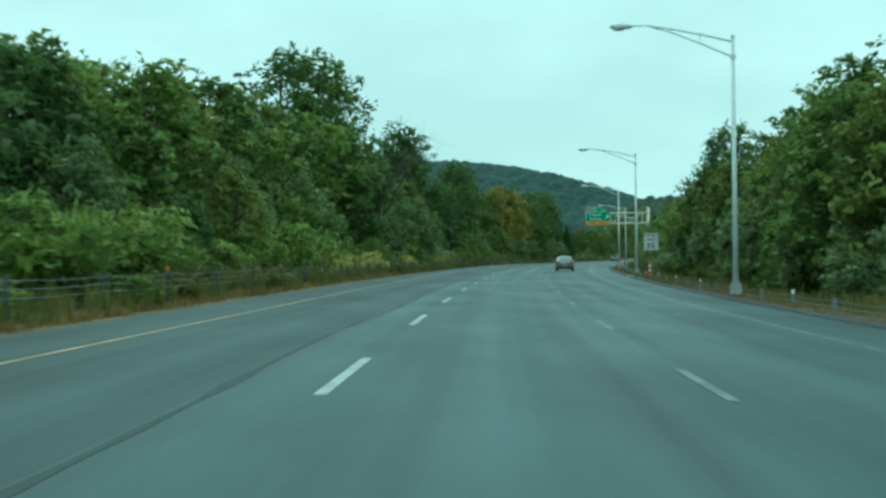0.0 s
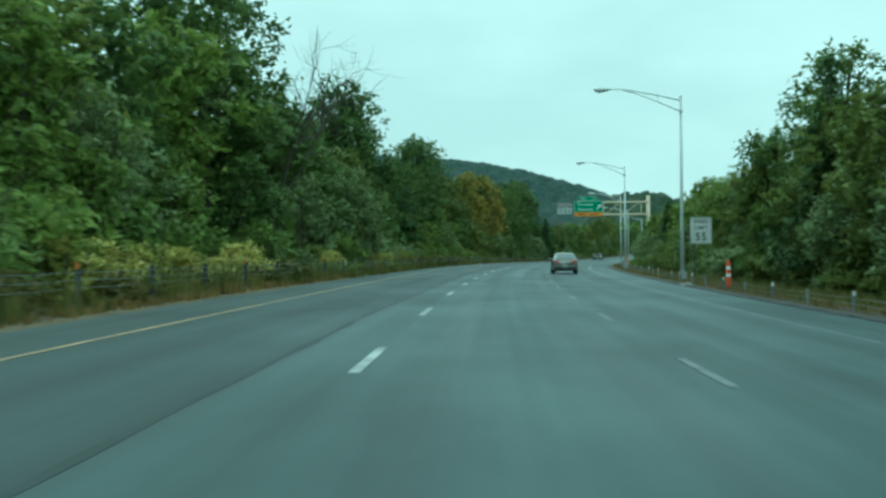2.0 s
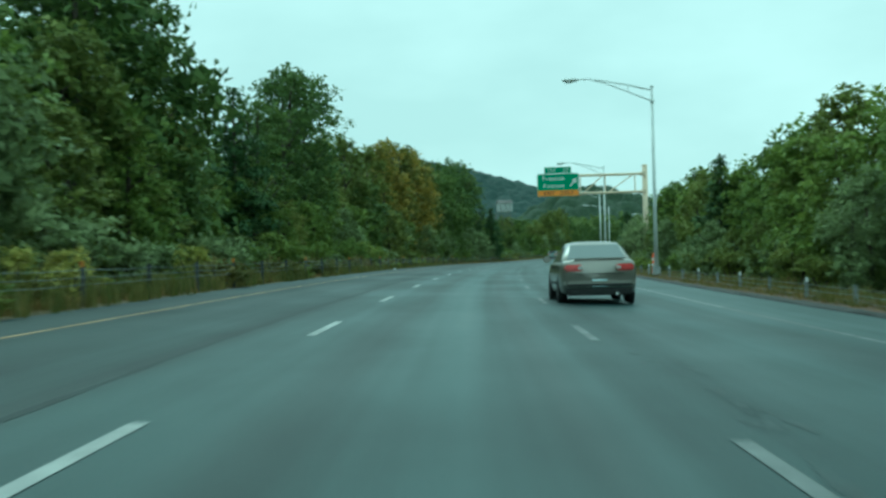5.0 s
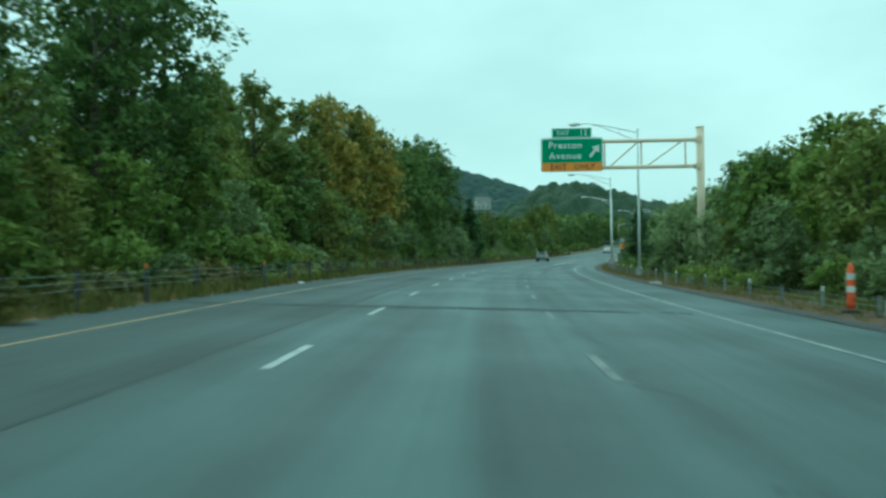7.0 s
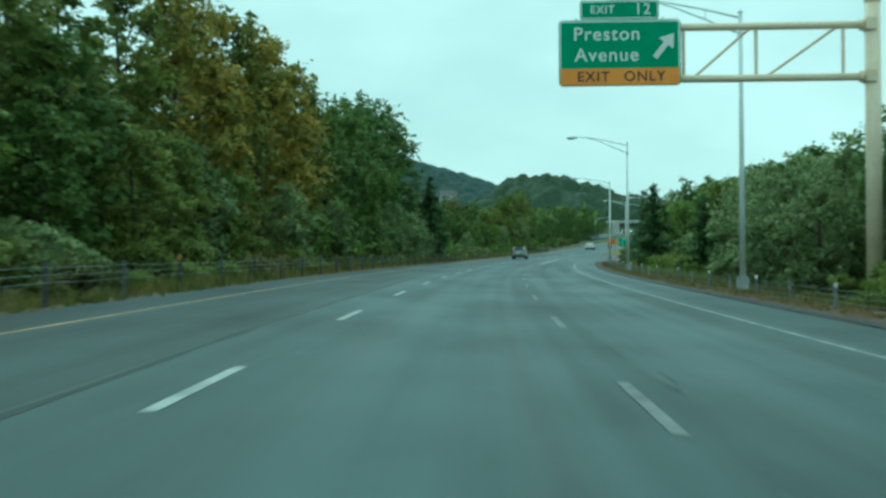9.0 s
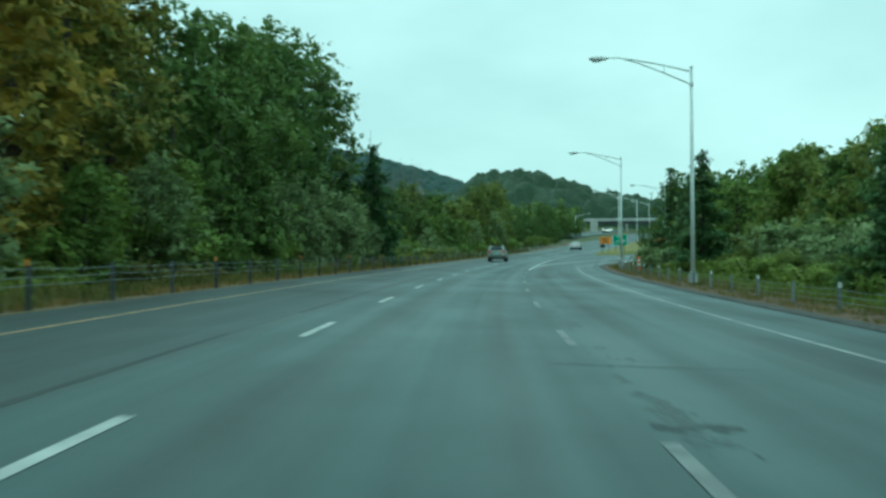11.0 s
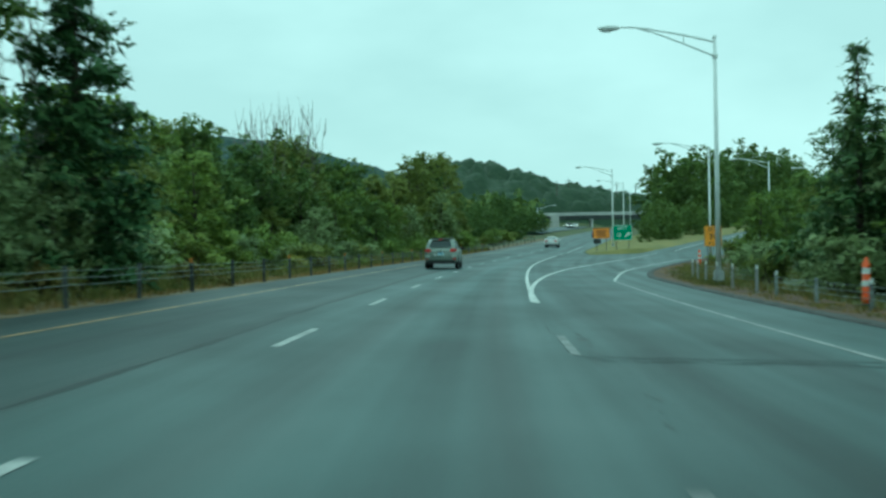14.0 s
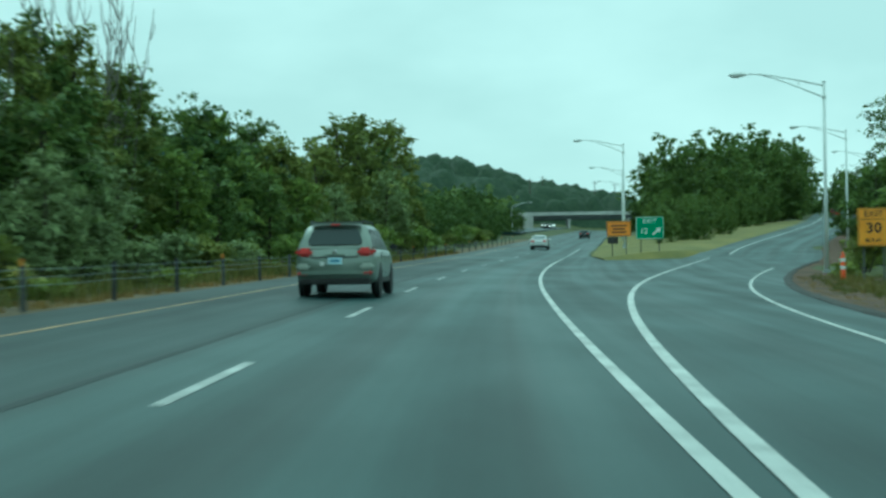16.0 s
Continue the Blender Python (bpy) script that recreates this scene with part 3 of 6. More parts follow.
# the ragged joint beside the right-hand dashes, broken into lengths of crumbled tar
def mottled_joint(a, b, o, half, seed):
    verts, faces = [], []
    dy, do = 0.12, 0.03
    for j in range(int((b - a) / dy)):
        y = a + dy * j
        mid = o + 0.18 * noise.noise(Vector((y * 0.12, seed, 0)))
        for i in range(int(2 * half / do)):
            e = i * do / half - 1
            q = mid + e * half
            v = 0.7 * noise.noise(Vector((q * 3.0, y * 0.3, seed))) + 0.7 * noise.noise(Vector((q * 8.0, y * 1.8, seed + 4))) + 0.5 * noise.noise(Vector((q * 21.0, y * 6.0, seed + 9)))
            if v < 0.34 + 0.5 * e * e:
                continue
            k = len(verts)
            verts += [at(y, q, 0.0032), at(y, q + do * 1.02, 0.0032), at(y + dy * 1.02, q + do * 1.02, 0.0032), at(y + dy * 1.02, q, 0.0032)]
            faces.append((k, k + 1, k + 2, k + 3))
    mesh_object("tar_seam", verts, faces, M_JOINT, road)


for k, (a, b) in enumerate(((18, 44), (58, 83), (96, 128), (136, 166), (172, 201), (206, 240), (247, 272), (276, 300))):
    mottled_joint(a, b, 3.95, 0.30, 50 + k)
for y0, o0, w, seed in ((221.5, 4.0, 0.7, 13.0), (254, 3.9, 0.6, 14.0)):
    patch_band(y0, o0 - w / 2, o0 + w / 2, 0.9, seed)
crack_rnd = random.Random(3)
for k in range(6):
    y0 = 30 + 52 * k + crack_rnd.uniform(-3, 3)
    o0 = crack_rnd.choice((3.42, 3.5, 3.9)) + crack_rnd.uniform(-0.12, 0.12)
    c = wobble(o0, 0.05, 0.6, 20 + k)
    wd = wobble(0.004, 0.007, 1.3, 40 + k)
    ribbon("crack", steps(y0, y0 + crack_rnd.uniform(1.5, 4), 0.25), lambda y: c(y) - max(0.002, wd(y)), lambda y: c(y) + max(0.002, wd(y)), 0.003, M_TAR, road)

# verges
verge_right = ribbon("verge", steps(-40, 399, 3.0), lambda y: pave_right(y) + 0.22, lambda y: pave_right(y) + 2.4 + 4.8 * smooth01((y - 325) / 30), 0.02, M_EARTH, cols=5)
tagged(verge_right, "bare brown earth verge beside the kerb", "verge", kind="structure")
verge_left = ribbon("verge", steps(-40, 500, 3.0), -7.2, PAVE_L, -0.01, M_STRAW, cols=3)
tagged(verge_left, "dry brown verge with dead grass below the guide rail", "verge", kind="structure")


def kerb_run():
    prof = ((0.0, -0.10), (0.0, 0.015), (0.06, 0.055), (0.20, 0.075), (0.32, 0.05), (0.38, -0.10))
    ys = steps(-40, 399, 0.7)
    verts, faces = [], []
    for y in ys:
        for a, b in prof:
            verts.append(at(y, pave_right(y) + a + 0.07 * noise.noise(Vector((y * 0.7, 2 + a * 3, 0))), b + (0.035 * noise.noise(Vector((y * 0.9, 5 + a * 9, 0))) if b > 0 else 0)))
    n = len(prof)
    for i in range(len(ys) - 1):
        for c in range(n - 1):
            faces.append((i * n + c, i * n + c + 1, (i + 1) * n + c + 1, (i + 1) * n + c))
    return tagged(mesh_object("kerb", verts, faces, M_KERB), "low dark worn asphalt kerb along the shoulder", "kerb", kind="structure")


kerb_run()


def grass_gore():
    """The mown wedge of grass between highway and ramp."""
    verts, faces = [], []
    n = 26
    for i in range(n + 1):
        y = NOSE + 0.2 + 118 * (i / n) ** 1.2
        a = at(y, 5.5 + 1.3 * (1 - smooth01((y - NOSE) / 16)), 0.04)
        k = min(RAMP_PTS, key=lambda p: abs(p.y - y - 2))
        b = Vector((k.x - 4.3, k.y - 0.0, k.z + 0.05))
        for c in range(7):
            p = a.lerp(b, c / 6)
            p.z += 0.25 * math.sin(math.pi * c / 6) - (0.9 if i == 0 else 0.0)
            verts.append(p)
    for i in range(n):
        for c in range(6):
            faces.append((i * 7 + c, i * 7 + c + 1, (i + 1) * 7 + c + 1, (i + 1) * 7 + c))
    return tagged(mesh_object("gore_lawn", verts, faces, M_MOWN, smooth=True), "yellowish mown grass wedge between road and ramp", "lawn", kind="structure")


grass_gore()


# ---- street lamps ----
def street_lamp():
    lamp = thing("street_lamp", "tall galvanised steel street lamp with a trussed arm", "street lamp")
    part("base", add_box(box(0, 0, 0.20, 0.38, 0.38, 0.40, 0.03), 0, 0, 0.42, 0.32, 0.32, 0.06), M_BASE, lamp, "square transformer base")
    part("pole", tube([(0, 0, 0.4), (0, 0, 4.5), (0, 0, 9.6)], [0.108, 0.090, 0.066], 12), M_GALV, lamp, smooth=True)
    top = [(0, 0, 9.42), (-1.2, 0, 9.72), (-2.5, 0, 9.98), (-3.2, 0, 10.08), (-3.75, 0, 10.08)]
    low = [(0, 0, 8.85), (-1.2, 0, 9.38), (-2.4, 0, 9.86), (-3.0, 0, 10.02)]
    part("arm", tube(top, [0.04, 0.038, 0.035, 0.033, 0.033]), M_GALV, lamp, smooth=True)
    part("brace", tube(low, [0.035, 0.033, 0.03, 0.03]), M_GALV, lamp, smooth=True)
    part("strut", tube([(-1.2, 0, 9.38), (-1.2, 0, 9.72)], [0.02, 0.02]), M_GALV, lamp)
    part("collar", lathe([(0.10, 8.78), (0.11, 8.80), (0.11, 8.92), (0.10, 8.94)], 12), M_GALV, lamp)
    part("cap", lathe([(0.085, 9.58), (0.09, 9.62), (0.05, 9.68), (0.01, 9.70)], 12), M_GALV, lamp)
    bm = bmesh.new()
    got = bmesh.ops.create_uvsphere(bm, u_segments=14, v_segments=8, radius=1.0)["verts"]
    bmesh.ops.transform(bm, matrix=pose(-4.12, 0, 10.07) @ Matrix.Diagonal((0.46, 0.17, 0.12, 1)), verts=got)
    head = part("head", bm, M_GALV, lamp, "cobra-head lamp housing", smooth=True)
    bm = bmesh.new()
    got = bmesh.ops.create_uvsphere(bm, u_segments=12, v_segments=6, radius=1.0)["verts"]
    bmesh.ops.transform(bm, matrix=pose(-4.22, 0, 9.99) @ Matrix.Diagonal((0.26, 0.13, 0.09, 1)), verts=got)
    part("lens", bm, M_CLEARLENS, head, "milky glass lens", smooth=True)
    return lamp


lamp = street_lamp()
lamp["group"] = "lamps along the highway"
lamp.matrix_world = stand(48.37, 10.2, 0.12)
for y, o in ((-8, 10.2), (104.1, 10.65), (158.35, 10.65), (217.3, 11.1), (269.6, 11.17), (323.95, 11.2), (429.5, 8.2), (484, 8.2), (540, 8.2)):
    copy_thing(lamp, stand(y, o, 0.12))
copy_thing(lamp, pose(73.5, 372.9, 2.15, 0, 0, heading(377)))
for t, o in ((2.9, 6.2), (3.75, 6.2), (4.5, 6.2)):
    c, q = ramp_at(t), ramp_at(t + 0.05)
    d = (q - c).normalized()
    copy_thing(lamp, pose(c.x + d.y * o, c.y - d.x * o, c.z - 0.15, 0, 0, -math.degrees(math.atan2(d.x, d.y))))
far_lamp = copy_thing(lamp, pose(115.6, 589.0, 6.2, 0, 0, heading(584) + 180))
tagged(far_lamp, "street lamp on the far side below the wooded slope")


# ---- lettering ----
def lettering(text, size, x, z, material, parent, name="lettering", y=-0.008, align="CENTER", thick=0.0, gap=1.0):
    cu = bpy.data.curves.new(name, "FONT")
    cu.body, cu.size, cu.align_x, cu.align_y = text, size, align, "CENTER"
    cu.space_character, cu.offset, cu.extrude = gap, thick, 0.002
    tmp = bpy.data.objects.new(name, cu)
    scene.collection.objects.link(tmp)
    bpy.context.view_layer.update()
    me = bpy.data.meshes.new_from_object(tmp.evaluated_get(bpy.context.evaluated_depsgraph_get()))
    scene.collection.objects.unlink(tmp)
    bpy.data.objects.remove(tmp)
    me.name = name
    me.transform(pose(x, y, z, 90, 0, 0))
    me.materials.clear()
    me.materials.append(material)
    ob = new(name, me)
    ob.parent = parent
    return ob


def rounded_plate(w, h, r, depth, z0=0.0, y0=0.0):
    """An upright plate facing -y, its bottom edge at z0, with rounded corners."""
    bm = bmesh.new()
    pts = []
    for cx, cz, a0 in ((w / 2 - r, h - r, 0), (-w / 2 + r, h - r, 90), (-w / 2 + r, r, 180), (w / 2 - r, r, 270)):
        for k in range(5):
            a = radians(a0 + 22.5 * k)
            pts.append((cx + r * math.cos(a), cz + r * math.sin(a)))
    front = [bm.verts.new((x, y0, z0 + z)) for x, z in pts]
    back = [bm.verts.new((x, y0 + depth, z0 + z)) for x, z in pts]
    bm.faces.new(front)
    bm.faces.new(back[::-1])
    for i in range(len(pts)):
        j = (i + 1) % len(pts)
        bm.faces.new((front[i], back[i], back[j], front[j]))
    bmesh.ops.recalc_face_normals(bm, faces=bm.faces)
    return bm


def frame_ring(w, h, r, t, z0, y0):
    """A raised border line round a plate."""
    bm = bmesh.new()
    def loop(k):
        out = []
        ww, hh, rr = w - 2 * k, h - 2 * k, max(r - k, 0.005)
        for cx, cz, a0 in ((ww / 2 - rr, hh / 2 - rr, 0), (-ww / 2 + rr, hh / 2 - rr, 90), (-ww / 2 + rr, -hh / 2 + rr, 180), (ww / 2 - rr, -hh / 2 + rr, 270)):
            for j in range(5):
                a = radians(a0 + 22.5 * j)
                out.append(bm.verts.new((cx + rr * math.cos(a), y0, z0 + h / 2 + cz + rr * math.sin(a))))
        return out
    a, b = loop(0), loop(t)
    for i in range(len(a)):
        j = (i + 1) % len(a)
        bm.faces.new((a[i], a[j], b[j], b[i]))
    bmesh.ops.recalc_face_normals(bm, faces=bm.faces)
    for fc in bm.faces:
        if fc.normal.y > 0:
            fc.normal_flip()
    return bm


def arrow_bm(x, z, size, turn, y=-0.009):
    """A slanting exit arrow."""
    bm = bmesh.new()
    pts = [(-0.09, -0.5), (0.09, -0.5), (0.09, 0.08), (0.30, 0.08), (0, 0.5), (-0.30, 0.08), (-0.09, 0.08)]
    c, s = math.cos(radians(turn)), math.sin(radians(turn))
    fr = [bm.verts.new((x + size * (px * c - pz * s), y, z + size * (px * s + pz * c))) for px, pz in pts]
    bm.faces.new(fr)
    for fc in bm.faces:
        fc.normal_update()
        if fc.normal.y > 0:
            fc.normal_flip()
    return bm


# ---- cantilever sign gantry ----
def gantry():
    g = thing("sign_gantry", "cream-painted steel cantilever gantry carrying a green exit sign", "sign gantry")
    # local: x across to the right, the post at 0, z from the road's plane
    part("post", tube([(0, 0, -0.9), (0, 0, 9.5)], [0.27, 0.25], 20), M_CREAM, g, smooth=True)
    part("cap", lathe([(0.27, 9.48), (0.28, 9.50), (0.28, 9.56), (0.2, 9.60), (0.01, 9.61)], 20), M_CREAM, g)
    part("base_plate", add_box(box(0, 0, -0.86, 0.9, 0.9, 0.08, 0.01), 0, 0, -1.2, 1.3, 1.3, 0.7), M_CONCRETE, g)
    for z in (8.74, 7.05):
        part("chord", tube([(-0.1, 0, z), (-5.2, 0, z), (-9.9, 0, z + 0.03)], [0.125, 0.125, 0.12], 14), M_CREAM, g, smooth=True)
        part("saddle", box(-0.1, 0, z, 0.34, 0.62, 0.42, 0.03), M_CREAM, g)
        part("flange", tube([(-0.34, 0, z), (-0.42, 0, z)], [0.19, 0.19], 14), M_CREAM, g)
    xs = (-0.95, -3.75, -6.1, -8.4)
    for x in xs:
        part("upright", tube([(x, 0, 7.05), (x, 0, 8.74)], [0.06, 0.06]), M_CREAM, g)
    for a, b in zip(xs[:-1], xs[1:]):
        part("diagonal", tube([(a - 0.2, 0, 8.68), (b + 0.35, 0, 7.12)], [0.05, 0.05]), M_CREAM, g)
    # the sign, in front of the chords
    sign = part("sign_panel", rounded_plate(3.95, 2.15, 0.14, 0.06, 6.82, 0), M_SIGNGREEN, g, "large green exit sign panel")
    sign.location = (-8.2, -0.30, 0)
    part("border", frame_ring(3.89, 2.09, 0.12, 0.045, 6.85, -0.006), M_SIGNWHITE, sign, "white border line")
    part("exit_only_panel", box(0, -0.012, 7.12, 3.87, 0.024, 0.55), M_SIGNORANGE, sign, "orange lower band")
    lettering("EXIT", 0.46, -0.86, 7.11, M_BLACK, sign, y=-0.03, thick=0.004, gap=1.15)
    lettering("ONLY", 0.46, 0.80, 7.11, M_BLACK, sign, y=-0.03, thick=0.004, gap=1.15)
    lettering("Preston", 0.62, -0.42, 8.50, M_SIGNWHITE, sign, thick=0.008, gap=1.12)
    lettering("Avenue", 0.62, -0.42, 7.82, M_SIGNWHITE, sign, thick=0.008, gap=1.12)
    part("arrow", arrow_bm(1.45, 8.12, 1.0, -38), M_SIGNWHITE, sign, "white slanting arrow")
    tab = part("exit_number_panel", rounded_plate(2.55, 0.62, 0.08, 0.05, 8.99, 0), M_SIGNGREEN, g, "small green exit number panel")
    tab.location = (-8.2, -0.30, 0)
    part("border", frame_ring(2.50, 0.57, 0.07, 0.035, 9.015, -0.006), M_SIGNWHITE, tab)
    lettering("EXIT", 0.36, -0.55, 9.30, M_SIGNWHITE, tab, thick=0.004, gap=1.1)
    lettering("12", 0.50, 0.75, 9.30, M_SIGNWHITE, tab, thick=0.006, gap=1.1)
    for x in (-1.4, 0.0, 1.4):
        part("bracket", box(-8.2 + x, -0.20, 7.95, 0.09, 0.14, 2.2, 0.01), M_GALV, g)
    return g


g = gantry()
g.matrix_world = stand(214.7, 14.87, 0.16)


# ---- roadside signs ----
def sign_posts(parent, xs, top, foot=-0.4):
    for x in xs:
        part("post", add_box(box(x, 0.05, (top + foot) / 2, 0.07, 0.012, top - foot), x, 0.075, (top + foot) / 2, 0.02, 0.05, top - foot), M_POST, parent)


def speed_sign():
    s = thing("speed_limit_sign", "white speed limit sign with black lettering on two posts", "road sign")
    sign_posts(s, (-0.36, 0.36), 3.3, -0.5)
    plate = part("plate", rounded_plate(1.22, 1.46, 0.07, 0.006, 2.04, 0), M_SIGNWHITE, s)
    part("border", frame_ring(1.17, 1.41, 0.06, 0.022, 2.065, -0.004), M_BLACK, plate)
    lettering("SPEED", 0.27, 0, 3.28, M_BLACK, plate, thick=0.002, gap=1.10)
    lettering("LIMIT", 0.27, 0, 2.92, M_BLACK, plate, thick=0.002, gap=1.16)
    lettering("55", 0.58, 0, 2.42, M_BLACK, plate, thick=0.006, gap=1.18)
    return s


s = speed_sign()
s.matrix_world = stand(107.2, 12.03, 0.0)


def exit_sign():
    s = thing("exit_sign", "green exit number sign with an arrow on two posts", "road sign")
    sign_posts(s, (-0.65, 0.65), 2.9, -0.5)
    plate = part("plate", rounded_plate(2.0, 1.62, 0.10, 0.01, 1.45, 0), M_SIGNGREEN, s)
    part("border", frame_ring(1.94, 1.56, 0.08, 0.04, 1.48, -0.004), M_SIGNWHITE, plate)
    lettering("EXIT", 0.46, 0, 2.72, M_SIGNWHITE, plate, thick=0.006, gap=1.12)
    lettering("12", 0.58, -0.42, 2.02, M_SIGNWHITE, plate, thick=0.010)
    part("arrow", arrow_bm(0.50, 2.02, 0.80, -50), M_SIGNWHITE, plate)
    return s


s = exit_sign()
s.matrix_world = pose(76.2, 403.5, 3.27, 0, 0, heading(407))


def work_sign():
    s = thing("work_zone_sign", "orange work zone sign on a dark trailer", "road sign")
    sign_posts(s, (-0.5, 0.5), 2.4, -0.4)
    plate = part("plate", rounded_plate(1.75, 1.10, 0.05, 0.01, 1.75, 0), M_SIGNORANGE, s)
    part("border", frame_ring(1.69, 1.04, 0.04, 0.03, 1.78, -0.004), M_BLACK, plate)
    for z, w in ((2.52, 1.1), (2.28, 0.85), (2.05, 1.05)):
        part("lettering", box(0, -0.006, z, w, 0.006, 0.10), M_BLACK, plate)
    part("ballast_box", box(-0.45, 0.25, 1.45, 0.75, 0.35, 0.45, 0.03), M_TRIM, s, "dark battery box")
    return s


s = work_sign()
s.matrix_world = pose(74.1, 404.2, 3.2, 0, 0, heading(409))


def ramp_speed_sign():
    s = thing("ramp_speed_sign", "orange-yellow exit speed sign with black lettering", "road sign")
    sign_posts(s, (-0.42, 0.42), 2.8, -0.6)
    plate = part("plate", rounded_plate(1.34, 1.62, 0.07, 0.006, 1.38, 0), M_SIGNYELLOW, s)
    part("border", frame_ring(1.29, 1.57, 0.06, 0.025, 1.405, -0.004), M_BLACK, plate)
    part("divider", box(0, -0.005, 2.52, 1.28, 0.006, 0.025), M_BLACK, plate)
    lettering("EXIT", 0.36, 0, 2.74, M_BLACK, plate, thick=0.006, gap=1.1)
    lettering("30", 0.60, 0, 2.14, M_BLACK, plate, thick=0.014, gap=1.1)
    lettering("M.P.H.", 0.24, 0, 1.62, M_BLACK, plate, thick=0.004, gap=1.1)
    return s


p = at(364.6, 16.35)
s = ramp_speed_sign()
s.matrix_world = pose(p.x, p.y, 2.36, 0, 0, heading(364)) @ Matrix.Diagonal((0.9, 0.9, 0.9, 1))


# ---- channelizer posts ----
def channelizer():
    c = thing("traffic_channelizer", "orange plastic channelizer post with white bands", "traffic post")
    part("base", lathe([(0.24, 0.0), (0.25, 0.02), (0.24, 0.06), (0.15, 0.09), (0.12, 0.10)], 12), M_RUBBER, c, "black rubber foot")
    prof = [(0.115, 0.09), (0.105, 0.25), (0.085, 1.05), (0.05, 1.12), (0.04, 1.18), (0.01, 1.20)]
    part("body", lathe(prof, 14), M_ORANGE, c, smooth=True)
    for z0, z1 in ((0.50, 0.65), (0.80, 0.95)):
        part("band", lathe([(0.118 - 0.025 * z0, z0), (0.118 - 0.025 * z1, z1)], 14), M_REFL, c, "white reflective band")
    return c


ch = channelizer()
ch["group"] = "channelizer posts on the verge"
ch.matrix_world = stand(88.4, 10.6, 0.02)
for y, o in ((163.0, 11.0), (304.6, 11.55), (366.0, 15.5)):
    copy_thing(ch, stand(y, o, 0.02))


# ---- drain stones on the kerb ----
def drain_stone():
    d = thing("drain_stone", "pale concrete drain stone set in the dark kerb", "drain")
    part("stone", add_box(box(0, 0, 0.04, 0.52, 0.80, 0.16, 0.03), 0.10, 0, 0.13, 0.26, 0.70, 0.06, 0.02), M_CONCRETE, d)
    part("inlet", box(-0.265, 0, 0.05, 0.02, 0.52, 0.07, 0.005), M_TRIM, d, "dark inlet slot")
    return d


stone = drain_stone()
stone["group"] = "drain stones along the kerb"
stone.matrix_world = stand(93.8, 9.55, 0.0)
copy_thing(stone, stand(192.7, 9.75, 0.0))


def litter_scrap():
    """A crumpled pale scrap on the shoulder."""
    d = thing("litter", "crumpled white scrap of litter on the shoulder", "litter")
    bm = bmesh.new()
    bmesh.ops.create_icosphere(bm, subdivisions=2, radius=0.16)
    for v in bm.verts:
        v.co *= 0.7 + 0.7 * abs(noise.noise(v.co * 14))
        v.co.z = max(v.co.z * 0.5, -0.02) + 0.02
    part("scrap", bm, M_WHITECAR, d)
    return d


litter_scrap().matrix_world = stand(181.0, -5.05, 0.0)


# ---- cable guide rails ----
def guide_rail(name_label, ys, off, reflector, every, phase, post_paint=M_POST, drop=lambda y: 0.0):
    rail = thing("guide_rail", name_label, "guide rail")
    post_me = None
    for k, y in enumerate(ys):
        m = stand(y, off(y), drop(y))
        lean = pose(0, 0, 0, 3 * noise.noise(Vector((y, 1, 0))), 3 * noise.noise(Vector((y, 2, 0))), 0)
        if post_me is None:
            bm = box(0, 0.03, 0.28, 0.085, 0.012, 1.05)
            add_box(bm, 0, -0.03, 0.28, 0.085, 0.012, 1.05)
            add_box(bm, 0, 0, 0.28, 0.012, 0.05, 1.05)
            ob = part("post", bm, post_paint, rail)
            post_me = ob.data
        else:
            ob = new("post", post_me)
            ob.parent = rail
        ob.matrix_world = m @ lean
        if k % every == phase:
            r = part("reflector", box(0, -0.045, 0.83, 0.085, 0.03, 0.13, 0.012), reflector, ob)
    for z in (0.44, 0.58, 0.72):
        pts, n = [], len(ys)
        for k, y in enumerate(ys):
            pts.append(at(y, off(y) + (0.05 if off(y) < 0 else -0.05), drop(y) + z + 0.006 * noise.noise(Vector((y, z * 9, 3)))))
            if k < n - 1:
                ym = (y + ys[k + 1]) / 2
                pts.append(at(ym, off(ym) + (0.05 if off(y) < 0 else -0.05), drop(ym) + z - 0.022))
        part("cable", tube(pts, [0.0065] * len(pts), 5), M_CABLE, rail, smooth=True)
    return rail


guide_rail("rusty three-cable guide rail with amber reflectors along weeds", [-14.5 + 4.88 * k for k in range(100)], lambda y: -6.05 + 0.6 * smooth01((y - 60) / 60), M_AMBER, 3, 0)
guide_rail("three-cable guide rail with white reflectors beside brown earth", [-14.9 + 4.88 * k for k in range(68)], lambda y: 10.25 + 0.75 * smooth01((y - 90) / 60), M_REFL, 2, 1, M_GREYPOST, lambda y: -0.36 + 0.22 * smooth01((y - 90) / 210))
guide_rail("white-tipped cable guide rail end beside the exit", [314.0, 318.6, 322.6, 326.4, 330.0, 333.0], lambda y: 10.8 + 0.0016 * (y - 314) ** 2, M_REFL, 1, 0, M_SIGNBACK)


